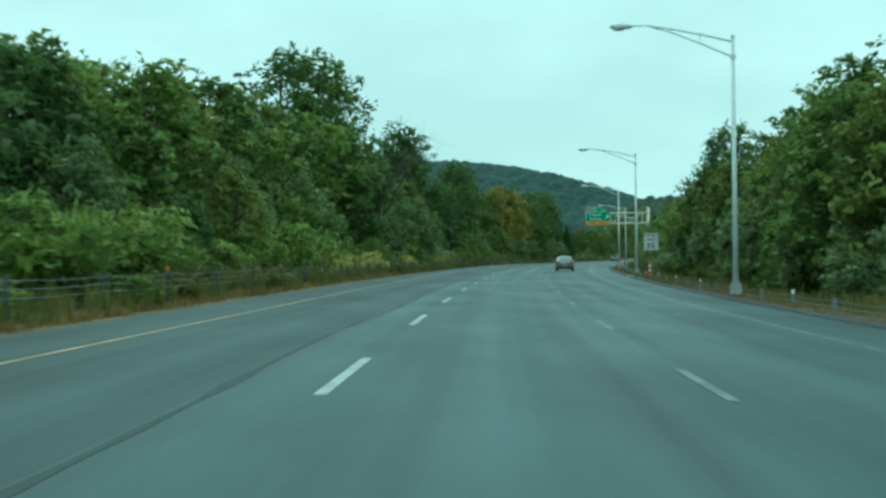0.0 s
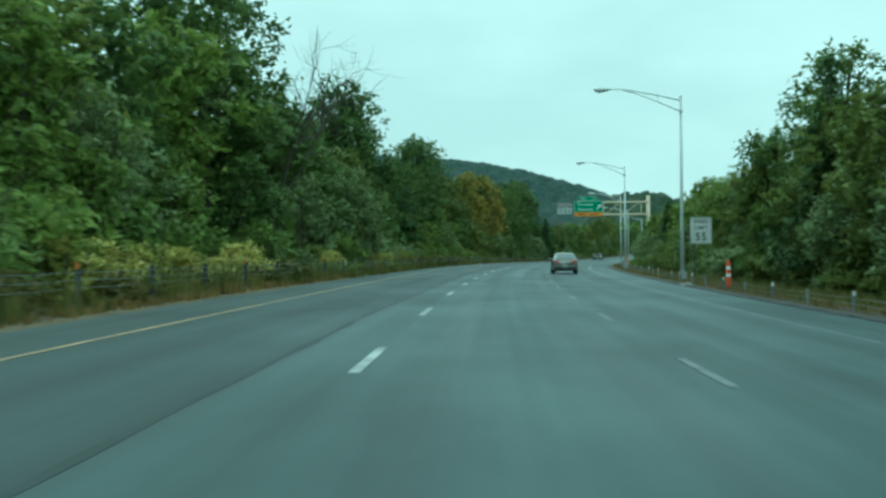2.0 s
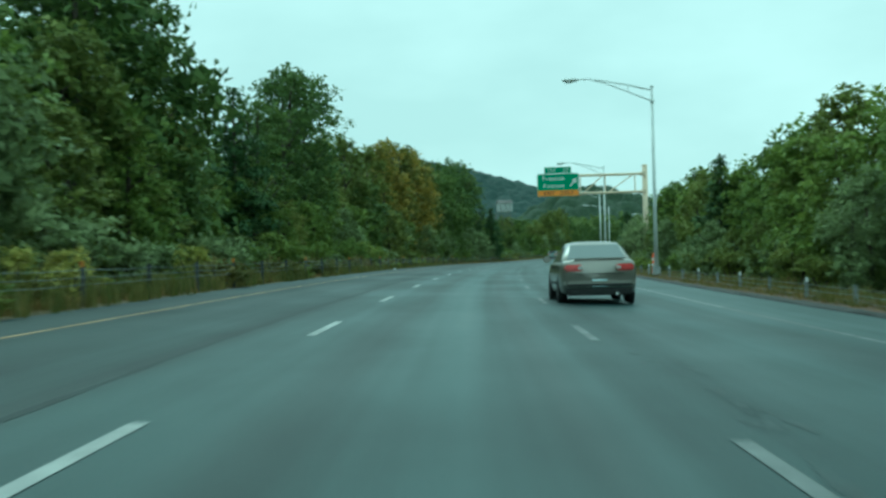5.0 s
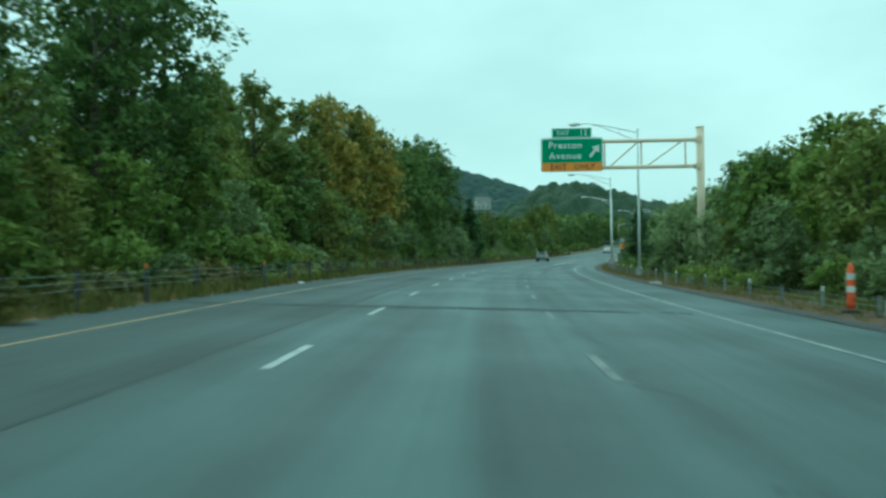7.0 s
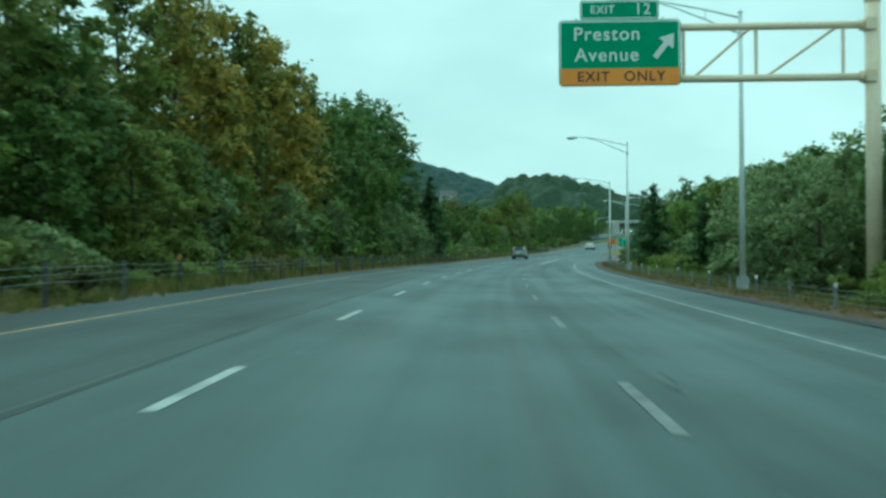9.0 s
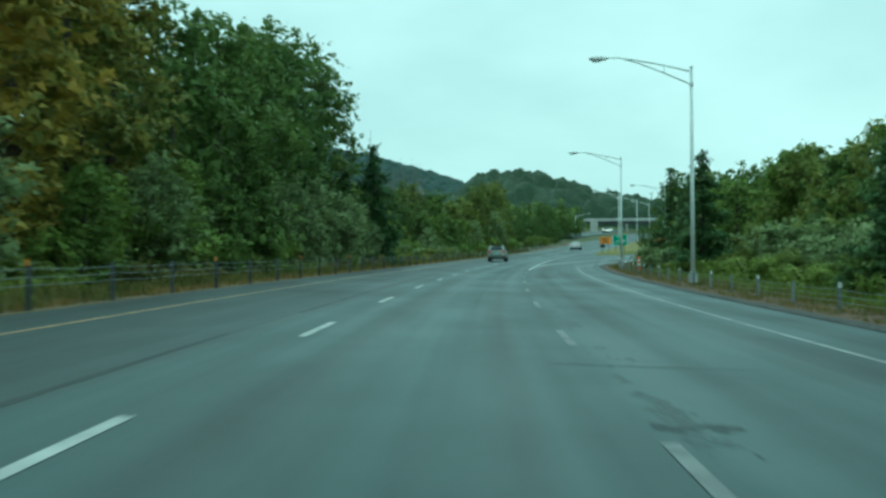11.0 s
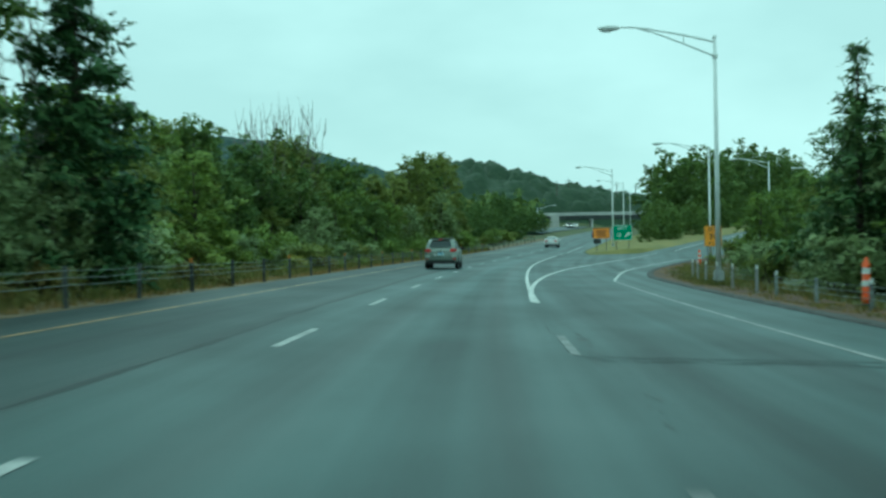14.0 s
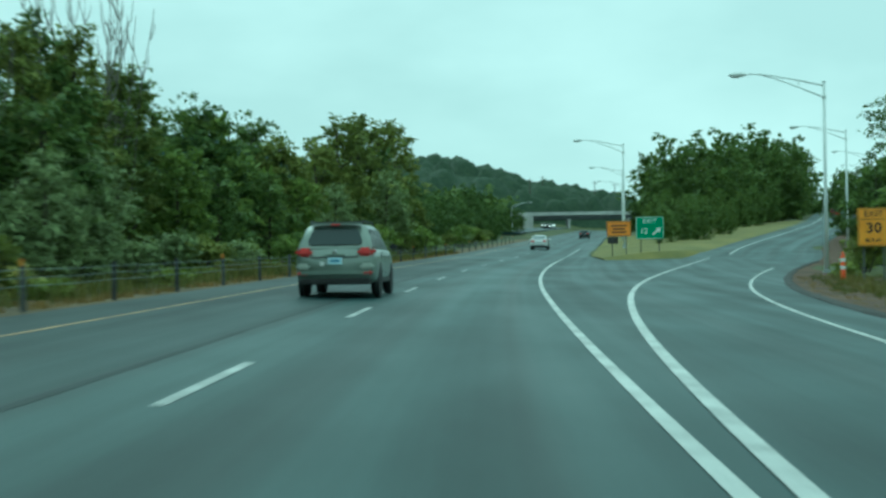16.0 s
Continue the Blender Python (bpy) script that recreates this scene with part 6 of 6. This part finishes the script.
def row_r(y0, y1, step, o0, o1, kinds, frac, group, lo=0.8, hi=1.1):
    y = y0
    while y < y1:
        k = rnd.choice(kinds)
        h = profile(TOPS_R, y) * frac * rnd.uniform(lo, hi)
        put(k, y, rnd.uniform(o0, o1), h / HEIGHT[k], group=group)
        y += step * rnd.uniform(0.8, 1.2)


row_r(40, 200, 6.0, 15.2, 16.8, ["vine_a", "olive_a", "olive_a", "vine_a", "oak_a"], 1.0, "trees across the road", 0.86, 1.05)
row_r(206, 240, 6.0, 17.2, 19.0, ["vine_a", "grey_a", "olive_a", "grey_a"], 1.14, "trees across the road", 0.78, 1.05)
row_r(46, 340, 13.0, 20, 23.5, ["oak_a", "vine_a", "oak_b", "olive_a"], 1.30, "back trees across the road", 0.85, 1.06)
row_r(40, 206, 6.4, 13.9, 15.0, ["vine_a", "grey_a", "olive_a", "grey_a", "grey_a"], 0.52, "low trees across the road", 0.7, 1.2)
row_r(245, 306, 5.2, 20.5, 23.0, ["vine_a", "vine_b", "olive_a", "oak_a", "vine_b"], 1.40, "trees across the road", 0.85, 1.06)
row_r(306, 330, 6.0, 17.2, 19.0, ["vine_b", "grey_a", "olive_a", "vine_a"], 1.14, "trees across the road", 0.78, 1.05)
row_r(210, 240, 8.0, 15.2, 16.4, ["grey_a", "vine_a", "grey_a", "olive_a"], 0.62, "low trees across the road", 0.7, 1.15)
row_r(300, 332, 6.5, 15.0, 16.4, ["grey_a", "vine_a", "grey_a", "olive_a"], 0.56, "low trees across the road", 0.7, 1.15)
y = 244.0
while y < 302:
    put("shrub_c", y, 17.6 + rnd.uniform(0, 2.4), rnd.uniform(0.85, 1.25), group="grey-green bushes behind the grass")
    put("weed_b", y + 1.2, 13.2 + rnd.uniform(0, 3.2), rnd.uniform(0.9, 1.4), group="bright weeds behind the right rail")
    y += rnd.uniform(2.4, 3.4)
put("cedar_b", 89.5, 15.0, 0.90, label="dark ragged conifer rising above the bushes")
for y, o, sc in ((47, 16.6, 0.56), (55, 17.0, 0.66), (62, 17.4, 0.66), (70, 17.6, 0.64), (78, 17.4, 0.60)):
    put("oak_n", y, o, sc, label="tall dense green tree across the road")
for y, o, sc in ((98.5, 17.6, 0.70), (104, 18.0, 0.64), (108, 15.8, 0.48), (112, 16.6, 0.48), (118.5, 17.8, 0.56)):
    put("oak_c", y, o, sc, label="tall loose-crowned tree across the road")
put("cedar_a", 166, 15.2, 0.68)
put("oak_c", 194, 15.6, 0.40)
put("oak_c", 199, 15.8, 0.41)
put("vine_b", 197, 16.8, 0.74)
for y, o, sc in ((212, 17.6, 0.50), (217.5, 18.0, 0.53), (223, 18.6, 0.50)):
    put("oak_n", y, o, sc, label="tall rounded green tree behind the gantry")
put("cedar_a", 251.5, 14.6, 0.52)
put("cedar_a", 293.5, 14.8, 0.80, label="dark pointed conifer above the roadside bushes")
put("cedar_b", 317.6, 15.0, 0.78, label="ragged dark conifer with a thin top at the exit")
put("cedar_b", 308.5, 15.6, 0.68)
put("cedar_a", 323, 16.2, 0.66)
put("oak_a", 313, 19, 0.46)
put("vine_b", 326, 18.4, 0.74)
put("autumn_a", 206, 14.9, 0.25, label="small tree turning orange across the road")
for y in (232, 238, 243):
    put("grey_a", y, 15.5, 0.70)
put("oak_c", 356, 25, 0.5)
# taller loose crowns above the row
for k, (y, kk, h) in enumerate(((126, "olive_a", 7.3), (131.5, "vine_a", 7.2), (138, "vine_a", 7.6), (145, "olive_a", 8.0), (152, "vine_a", 7.4), (158, "vine_b", 7.4), (183.5, "olive_a", 7.3), (190, "vine_a", 7.9), (197, "olive_a", 7.6))):
    put(kk, y, 17.0 + 0.3 * (k % 3), h / HEIGHT[kk], turn=95 * k, group="trees across the road")
# pale willows and bright weeds before the gantry's post
for k, (y, o, sc) in enumerate(((218.5, 14.0, 0.56), (223.5, 14.3, 0.62), (228.5, 14.6, 0.60))):
    put("grey_a", y, o, sc, turn=110 * k, label="pale grey-green willow beside the gantry")
for k in range(11):
    put("weed_b", 184 + 2.3 * k, 12.7 + 0.3 * (k % 3), 0.75 + 0.12 * (k % 4), turn=75 * k, group="bright weeds behind the right rail")
y = 30.0
while y < 334:
    k = rnd.choice(["shrub_b", "shrub_d", "shrub_c", "shrub_c", "shrub_d"])
    put(k, y, 13.4 + rnd.uniform(0, 1.6) + (3.2 if 244 < y < 300 else 0), rnd.uniform(0.45, 0.85), group="bushes across the road")
    y += rnd.uniform(3.4, 5.4)

def joined_wood(name, label, spots):
    """Far crowns of some kinds, too many to count, joined in one. spots: kind, x, y, scale."""
    vs, fs, ns, k, leaf = [], [], [], 0, None
    for kind_name, x, y, sc in spots:
        me = next(c for c in KINDS[kind_name][0].children if c.name.startswith("crown")).data
        n = len(me.vertices)
        co, soft = np.empty(n * 3, np.float32), np.array(SOFT[me.name])
        me.vertices.foreach_get("co", co)
        a = rnd.uniform(0, 6.283)
        turn = np.array(((math.cos(a), math.sin(a), 0), (-math.sin(a), math.cos(a), 0), (0, 0, 1)))
        vs.append(co.reshape(-1, 3) @ turn * sc + np.array((x, y, ground_z(x, y) - 0.1)))
        ns.append(soft @ turn)
        fs.append(TRIS[me.name] + k)
        k += n
        leaf = me.materials[0]
    ob = new(name, np_mesh(name, np.concatenate(vs), np.concatenate(fs), leaf, np.concatenate(ns)))
    return tagged(ob, label, "woods", kind="stuff")


# the dark clump between road and ramp
spots = []
for k in range(28):
    yy = 528 + 80 * ((k // 7) + rnd.random()) / 4
    x0, x1 = line_x(yy) + 14, min(RAMP_PTS, key=lambda p: abs(p.y - yy)).x - 8
    w = ((k % 7) + rnd.random()) / 7
    spots.append(("oak_f", x0 + (x1 - x0) * w, yy, rnd.uniform(16.6, 18.8) * (1 - 0.9 * max(0, abs(w - 0.5) - 0.36)) / 16))
for k in range(36):
    yy = 430 + 100 * (k + rnd.random()) / 36
    x0, x1 = 43.5 + 0.377 * (yy - 315.6), min(RAMP_PTS, key=lambda p: abs(p.y - yy)).x - 9.5
    spots.append(("oak_f", x0 + (x1 - x0) * (0.1 + 0.85 * rnd.random()), yy, rnd.uniform(5.0, 7.4) * (0.62 + 0.6 * (yy - 430) / 100) / 16))
for k in range(20):
    t = 4.1 + 0.09 * k
    c, q = ramp_at(t), ramp_at(t + 0.05)
    d = (q - c).normalized()
    o = -9 - rnd.uniform(0, 16)
    spots.append(("oak_f", c.x + d.y * o, c.y - d.x * o, rnd.uniform(0.75, 1.05)))
joined_wood("clump_woods", "dark dense trees between road and ramp", spots)
spots = []
c = ramp_at(5.99)
d = (c - ramp_at(5.9)).normalized()
for k in range(16):
    u, o = rnd.uniform(8, 24), -24 + 3.1 * k
    spots.append(("oak_f", c.x + d.x * u + d.y * o, c.y + d.y * u - d.x * o, rnd.uniform(0.7, 0.95)))
joined_wood("ramp_woods", "dark trees beyond the top of the ramp", spots)
spots = []
for k in range(18):
    t = 1.6 + 0.2 * k
    c, q = ramp_at(t), ramp_at(t + 0.05)
    d = (q - c).normalized()
    o = 9 + rnd.uniform(0, 10)
    spots.append(("vine_f", c.x + d.y * o, c.y - d.x * o, rnd.uniform(0.55, 1.0)))
joined_wood("ramp_woods", "green trees beside the ramp", spots)
spots = []
y = 432.0
while y < 540:
    ax, ay = across(y)
    for o, frac in ((-rnd.uniform(10, 12.5), 0.50), (-rnd.uniform(17, 22), 0.82)):
        spots.append(("oak_f", line_x(y) + o * ax, y + o * ay, profile(TOPS_L, y) * frac * rnd.uniform(0.86, 1.1) / 16))
    y += rnd.uniform(7, 9)
joined_wood("slope_trees", "low dark green trees along the far left verge", spots)


for y, o, kk, sc in ((368, 20.0, "vine_a", 0.62), (373, 21.5, "vine_b", 0.66), (379, 23.5, "vine_a", 0.66), (386, 26.5, "olive_a", 0.62), (393, 29, "vine_a", 0.7), (372, 27, "olive_a", 0.66), (364, 25, "grey_a", 0.66), (357, 23.5, "vine_a", 0.6), (350, 22, "olive_a", 0.55)):
    put(kk, y, o, sc, group="hedge trees beside the exit")
for x, y, top, turn in ((95.4, 405.2, 10.6, 0), (101.8, 418.8, 11.4, 120), (110.6, 436.8, 12.5, 230)):
    plant("vine_b", x, y, ground_z(x, y) - 0.1, (top - ground_z(x, y)) / 9.0, turn, label="dark creeper-grown tree beside the ramp")
for k in range(8):
    put("shrub_d" if k % 3 == 1 else "weed_b", 373 + 4.3 * k, 17.2 + 1.32 * k + 0.5 * (k % 2), 0.75 + 0.15 * (k % 3), turn=50 * k, group="low weeds between ramp and hedge")
plant("oak_c", 126, 452, ground_z(126, 452) - 0.1, 0.98, 40, label="open-crowned tree above the hedge")
for y, o in ((366, 18.6), (361, 19.2), (356, 18.8), (351, 17.8), (346, 16.8), (340, 15.8)):
    put("shrub_a", y, o, 0.5 + 0.1 * (y % 2), group="bushes beside the exit")
for k in range(74):
    y = 12 + 5.0 * k + rnd.uniform(-1, 1)
    put("weed_a" if rnd.random() < 0.6 else "weed_b", y, -6.35 + 0.5 * smooth01((y - 60) / 60) - 0.9 * smooth01((y - 180) / 60) - rnd.uniform(0, 0.8), rnd.uniform(0.55, 1.1), group="weedy bushes at the rail")


def far_wood(name, spots, label, leaf, n, seed, h=9.0, size=0.75):
    """Many distant crowns joined in one."""
    rng = np.random.default_rng(seed)
    vs, fs, ns, k = [], [], [], 0
    for x, y, z, s in spots:
        c = [(x + rng.normal() * 1.5 * s, y + rng.normal() * 1.5 * s, z + h * s * w) for w in (0.2, 0.45, 0.7)]
        r = [(3.6 * s, 3.6 * s, 0.36 * h * s), (3.4 * s, 3.4 * s, 0.34 * h * s), (2.6 * s, 2.6 * s, 0.32 * h * s)]
        v, f, soft = leaf_cloud(c, r, n, size, rng, spray=1.3)
        vs.append(v)
        fs.append(f + k)
        ns.append(soft)
        k += len(v)
    ob = new(name, np_mesh(name, np.concatenate(vs), np.concatenate(fs), LEAF[leaf], np.concatenate(ns)))
    return tagged(ob, label, "woods", kind="stuff")


def scatter(n, fx, seed, smin=0.8, smax=1.3):
    r = random.Random(seed)
    out = []
    for _ in range(n):
        x, y = fx(r)
        out.append((x, y, ground_z(x, y) - 0.5, r.uniform(smin, smax)))
    return out


def left_spot(r):
    y = r.uniform(430, 700)
    ax, ay = across(y)
    o = -r.uniform(22, 70)
    return line_x(y) + o * ax, y + o * ay


def right_spot(r):
    y = r.uniform(700, 860)
    return r.uniform(185, 330), y


def canopy(name, label, leaf, x0, x1, y0, y1, step, tall, crown, seed):
    """A closed wood seen from afar: one sheet of rounded crowns over the ground."""
    r = np.random.default_rng(seed)
    xs, ys = np.arange(x0, x1, step), np.arange(y0, y1, step)
    gx, gy = np.linspace(x0, x1, 24), np.linspace(y0, y1, 24)
    base = np.array([[ground_z(float(x), float(y)) for x in gx] for y in gy])
    rows_ = np.array([np.interp(xs, gx, line) for line in base])
    z0 = np.array([np.interp(ys, gy, rows_[:, i]) for i in range(len(xs))]).T
    X, Y = np.meshgrid(xs, ys)
    X = X + r.normal(scale=0.18 * step, size=X.shape)
    Y = Y + r.normal(scale=0.18 * step, size=Y.shape)
    top = np.zeros_like(X)
    n = int((x1 - x0) * (y1 - y0) / (crown * crown) * 0.75)
    for cx, cy, cr, ch in zip(r.uniform(x0, x1, n), r.uniform(y0, y1, n), crown * r.uniform(0.6, 1.2, n), r.uniform(0.72, 1.12, n)):
        i0, i1 = np.searchsorted(xs, (cx - cr, cx + cr))
        j0, j1 = np.searchsorted(ys, (cy - cr, cy + cr))
        d = ((X[j0:j1, i0:i1] - cx) ** 2 + (Y[j0:j1, i0:i1] - cy) ** 2) / (cr * cr)
        top[j0:j1, i0:i1] = np.maximum(top[j0:j1, i0:i1], tall * ch * np.sqrt(np.maximum(0, 1 - d)) ** 0.6)
    top = np.maximum(top, 0.5 * tall) + r.normal(scale=0.035 * tall, size=top.shape)
    edge = np.minimum(np.minimum((X - x0), (x1 - X)), np.minimum((Y - y0), (y1 - Y))) / (1.5 * crown)
    Z = z0 + np.where(edge < 0.2, -1.0, top * np.clip(edge + 0.3, 0, 1))
    ny, nx = X.shape
    v = np.stack([X, Y, Z], 2).reshape(-1, 3)
    k = np.arange(ny * nx).reshape(ny, nx)
    f = np.stack([k[:-1, :-1], k[:-1, 1:], k[1:, 1:], k[1:, :-1]], 2).reshape(-1, 4)
    ob = new(name, np_mesh(name, v, f, LEAF[leaf]))
    return tagged(ob, label, "woods", kind="stuff")


# ridge and knoll wear leaf colours with haze mixed in
canopy("hill_woods", "dense woods over the distant ridge, bluish from painted haze", "far", -150, 330, 1180, 1650, 3.6, 13, 8.5, 71)
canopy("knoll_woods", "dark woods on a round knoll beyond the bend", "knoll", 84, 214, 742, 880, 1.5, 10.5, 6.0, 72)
far_wood("slope_woods", [(x, y, z, s * (0.5 + 0.5 * smooth01((y - 520) / 120))) for x, y, z, s in scatter(280, left_spot, 3)], "woods on the slope left of the road", "deep", 400, 53, size=0.55)
far_wood("overpass_woods", scatter(160, right_spot, 4, 0.7, 1.1), "trees behind the overpass", "deep", 280, 54)


def thicket_spot(side):
    def spot(r):
        y = r.uniform(40, 420) if side < 0 else r.uniform(44, 350)
        o = -r.uniform(14, 26) if side < 0 else r.uniform(19, 29)
        ax, ay = across(y)
        return line_x(y) + o * ax, y + o * ay
    return spot


far_wood("undergrowth", scatter(330, thicket_spot(-1), 5, 0.35, 0.62), "dark tangled undergrowth below the roadside trees", "deep", 150, 55, size=0.36)
far_wood("undergrowth", scatter(260, thicket_spot(1), 6, 0.30, 0.50), "grey-green undergrowth below the trees across the road", "olive", 140, 56, size=0.33)


def verge_growth(name, label, leaf, y0, y1, n, off, hmin, hmax, seed):
    """Blades of grass and weeds in tufts along a strip."""
    rng = np.random.default_rng(seed)
    vs, fs, k = [], [], 0
    for _ in range(n):
        y = rng.uniform(y0, y1)
        p = at(y, off(rng, y), -0.02)
        blades = int(rng.integers(7, 13))
        hh = rng.uniform(hmin, hmax) * (1 - 0.4 * smooth01((y - 90) / 80)) * (0.7 + 0.6 * abs(noise.noise(Vector((y * 0.15, seed, 0)))) * 2)
        for _b in range(blades):
            a = rng.uniform(0, 6.28)
            lean = rng.uniform(0.1, 0.5) * hh
            b0 = np.array((p.x + rng.normal() * 0.10, p.y + rng.normal() * 0.10, p.z))
            w = rng.uniform(0.008, 0.022)
            side = np.array((-math.sin(a), math.cos(a), 0)) * w
            mid = b0 + np.array((math.cos(a) * lean * 0.35, math.sin(a) * lean * 0.35, hh * 0.6))
            tip = b0 + np.array((math.cos(a) * lean, math.sin(a) * lean, hh * rng.uniform(0.8, 1.1)))
            vs += [b0 - side, b0 + side, mid + side * 0.8, mid - side * 0.8, tip]
            fs += [(k, k + 1, k + 2), (k, k + 2, k + 3), (k + 3, k + 2, k + 4)]
            k += 5
    ob = new(name, np_mesh(name, np.array(vs), np.array(fs), LEAF[leaf]))
    return tagged(ob, label, "grass", kind="stuff")


verge_growth("weeds", "tall green and yellow weeds below the guide rail", "weed", 12, 420, 2800, lambda r, y: -5.75 + 0.6 * smooth01((y - 60) / 60) - 0.7 * smooth01((y - 200) / 60) - abs(r.normal()) * 0.9, 0.35, 0.85, 61)
verge_growth("dry_grass", "dry brown grass along the left pavement edge", "straw", 12, 420, 2400, lambda r, y: -5.55 - abs(r.normal()) * 0.35, 0.12, 0.32, 62)
verge_growth("weeds", "green weeds and grass behind the right guide rail", "weed", 20, 372, 2000, lambda r, y: pave_right(y) + 2.0 + abs(r.normal()) * 1.1, 0.25, 0.6, 63)
verge_growth("dry_grass", "thin dry grass on the brown verge", "straw", 20, 372, 900, lambda r, y: pave_right(y) + 0.6 + r.uniform(0, 1.4), 0.10, 0.28, 64)
verge_growth("weeds", "green weeds and low grass on the verge by the exit", "weed", 322, 374, 900, lambda r, y: pave_right(y) + 1.2 + r.uniform(0, 7.5) * smooth01((y - 318) / 25), 0.2, 0.5, 65)
verge_growth("dry_grass", "patchy low green and brown grass below the right cables", "weed", 20, 330, 1500, lambda r, y: pave_right(y) + 0.75 + abs(r.normal()) * 0.9, 0.10, 0.34, 66)
verge_growth("weeds", "tall bright grass and weeds on the open ground by the rail", "light", 240, 304, 1100, lambda r, y: 12.4 + r.uniform(0, 5.0), 0.35, 0.9, 67)
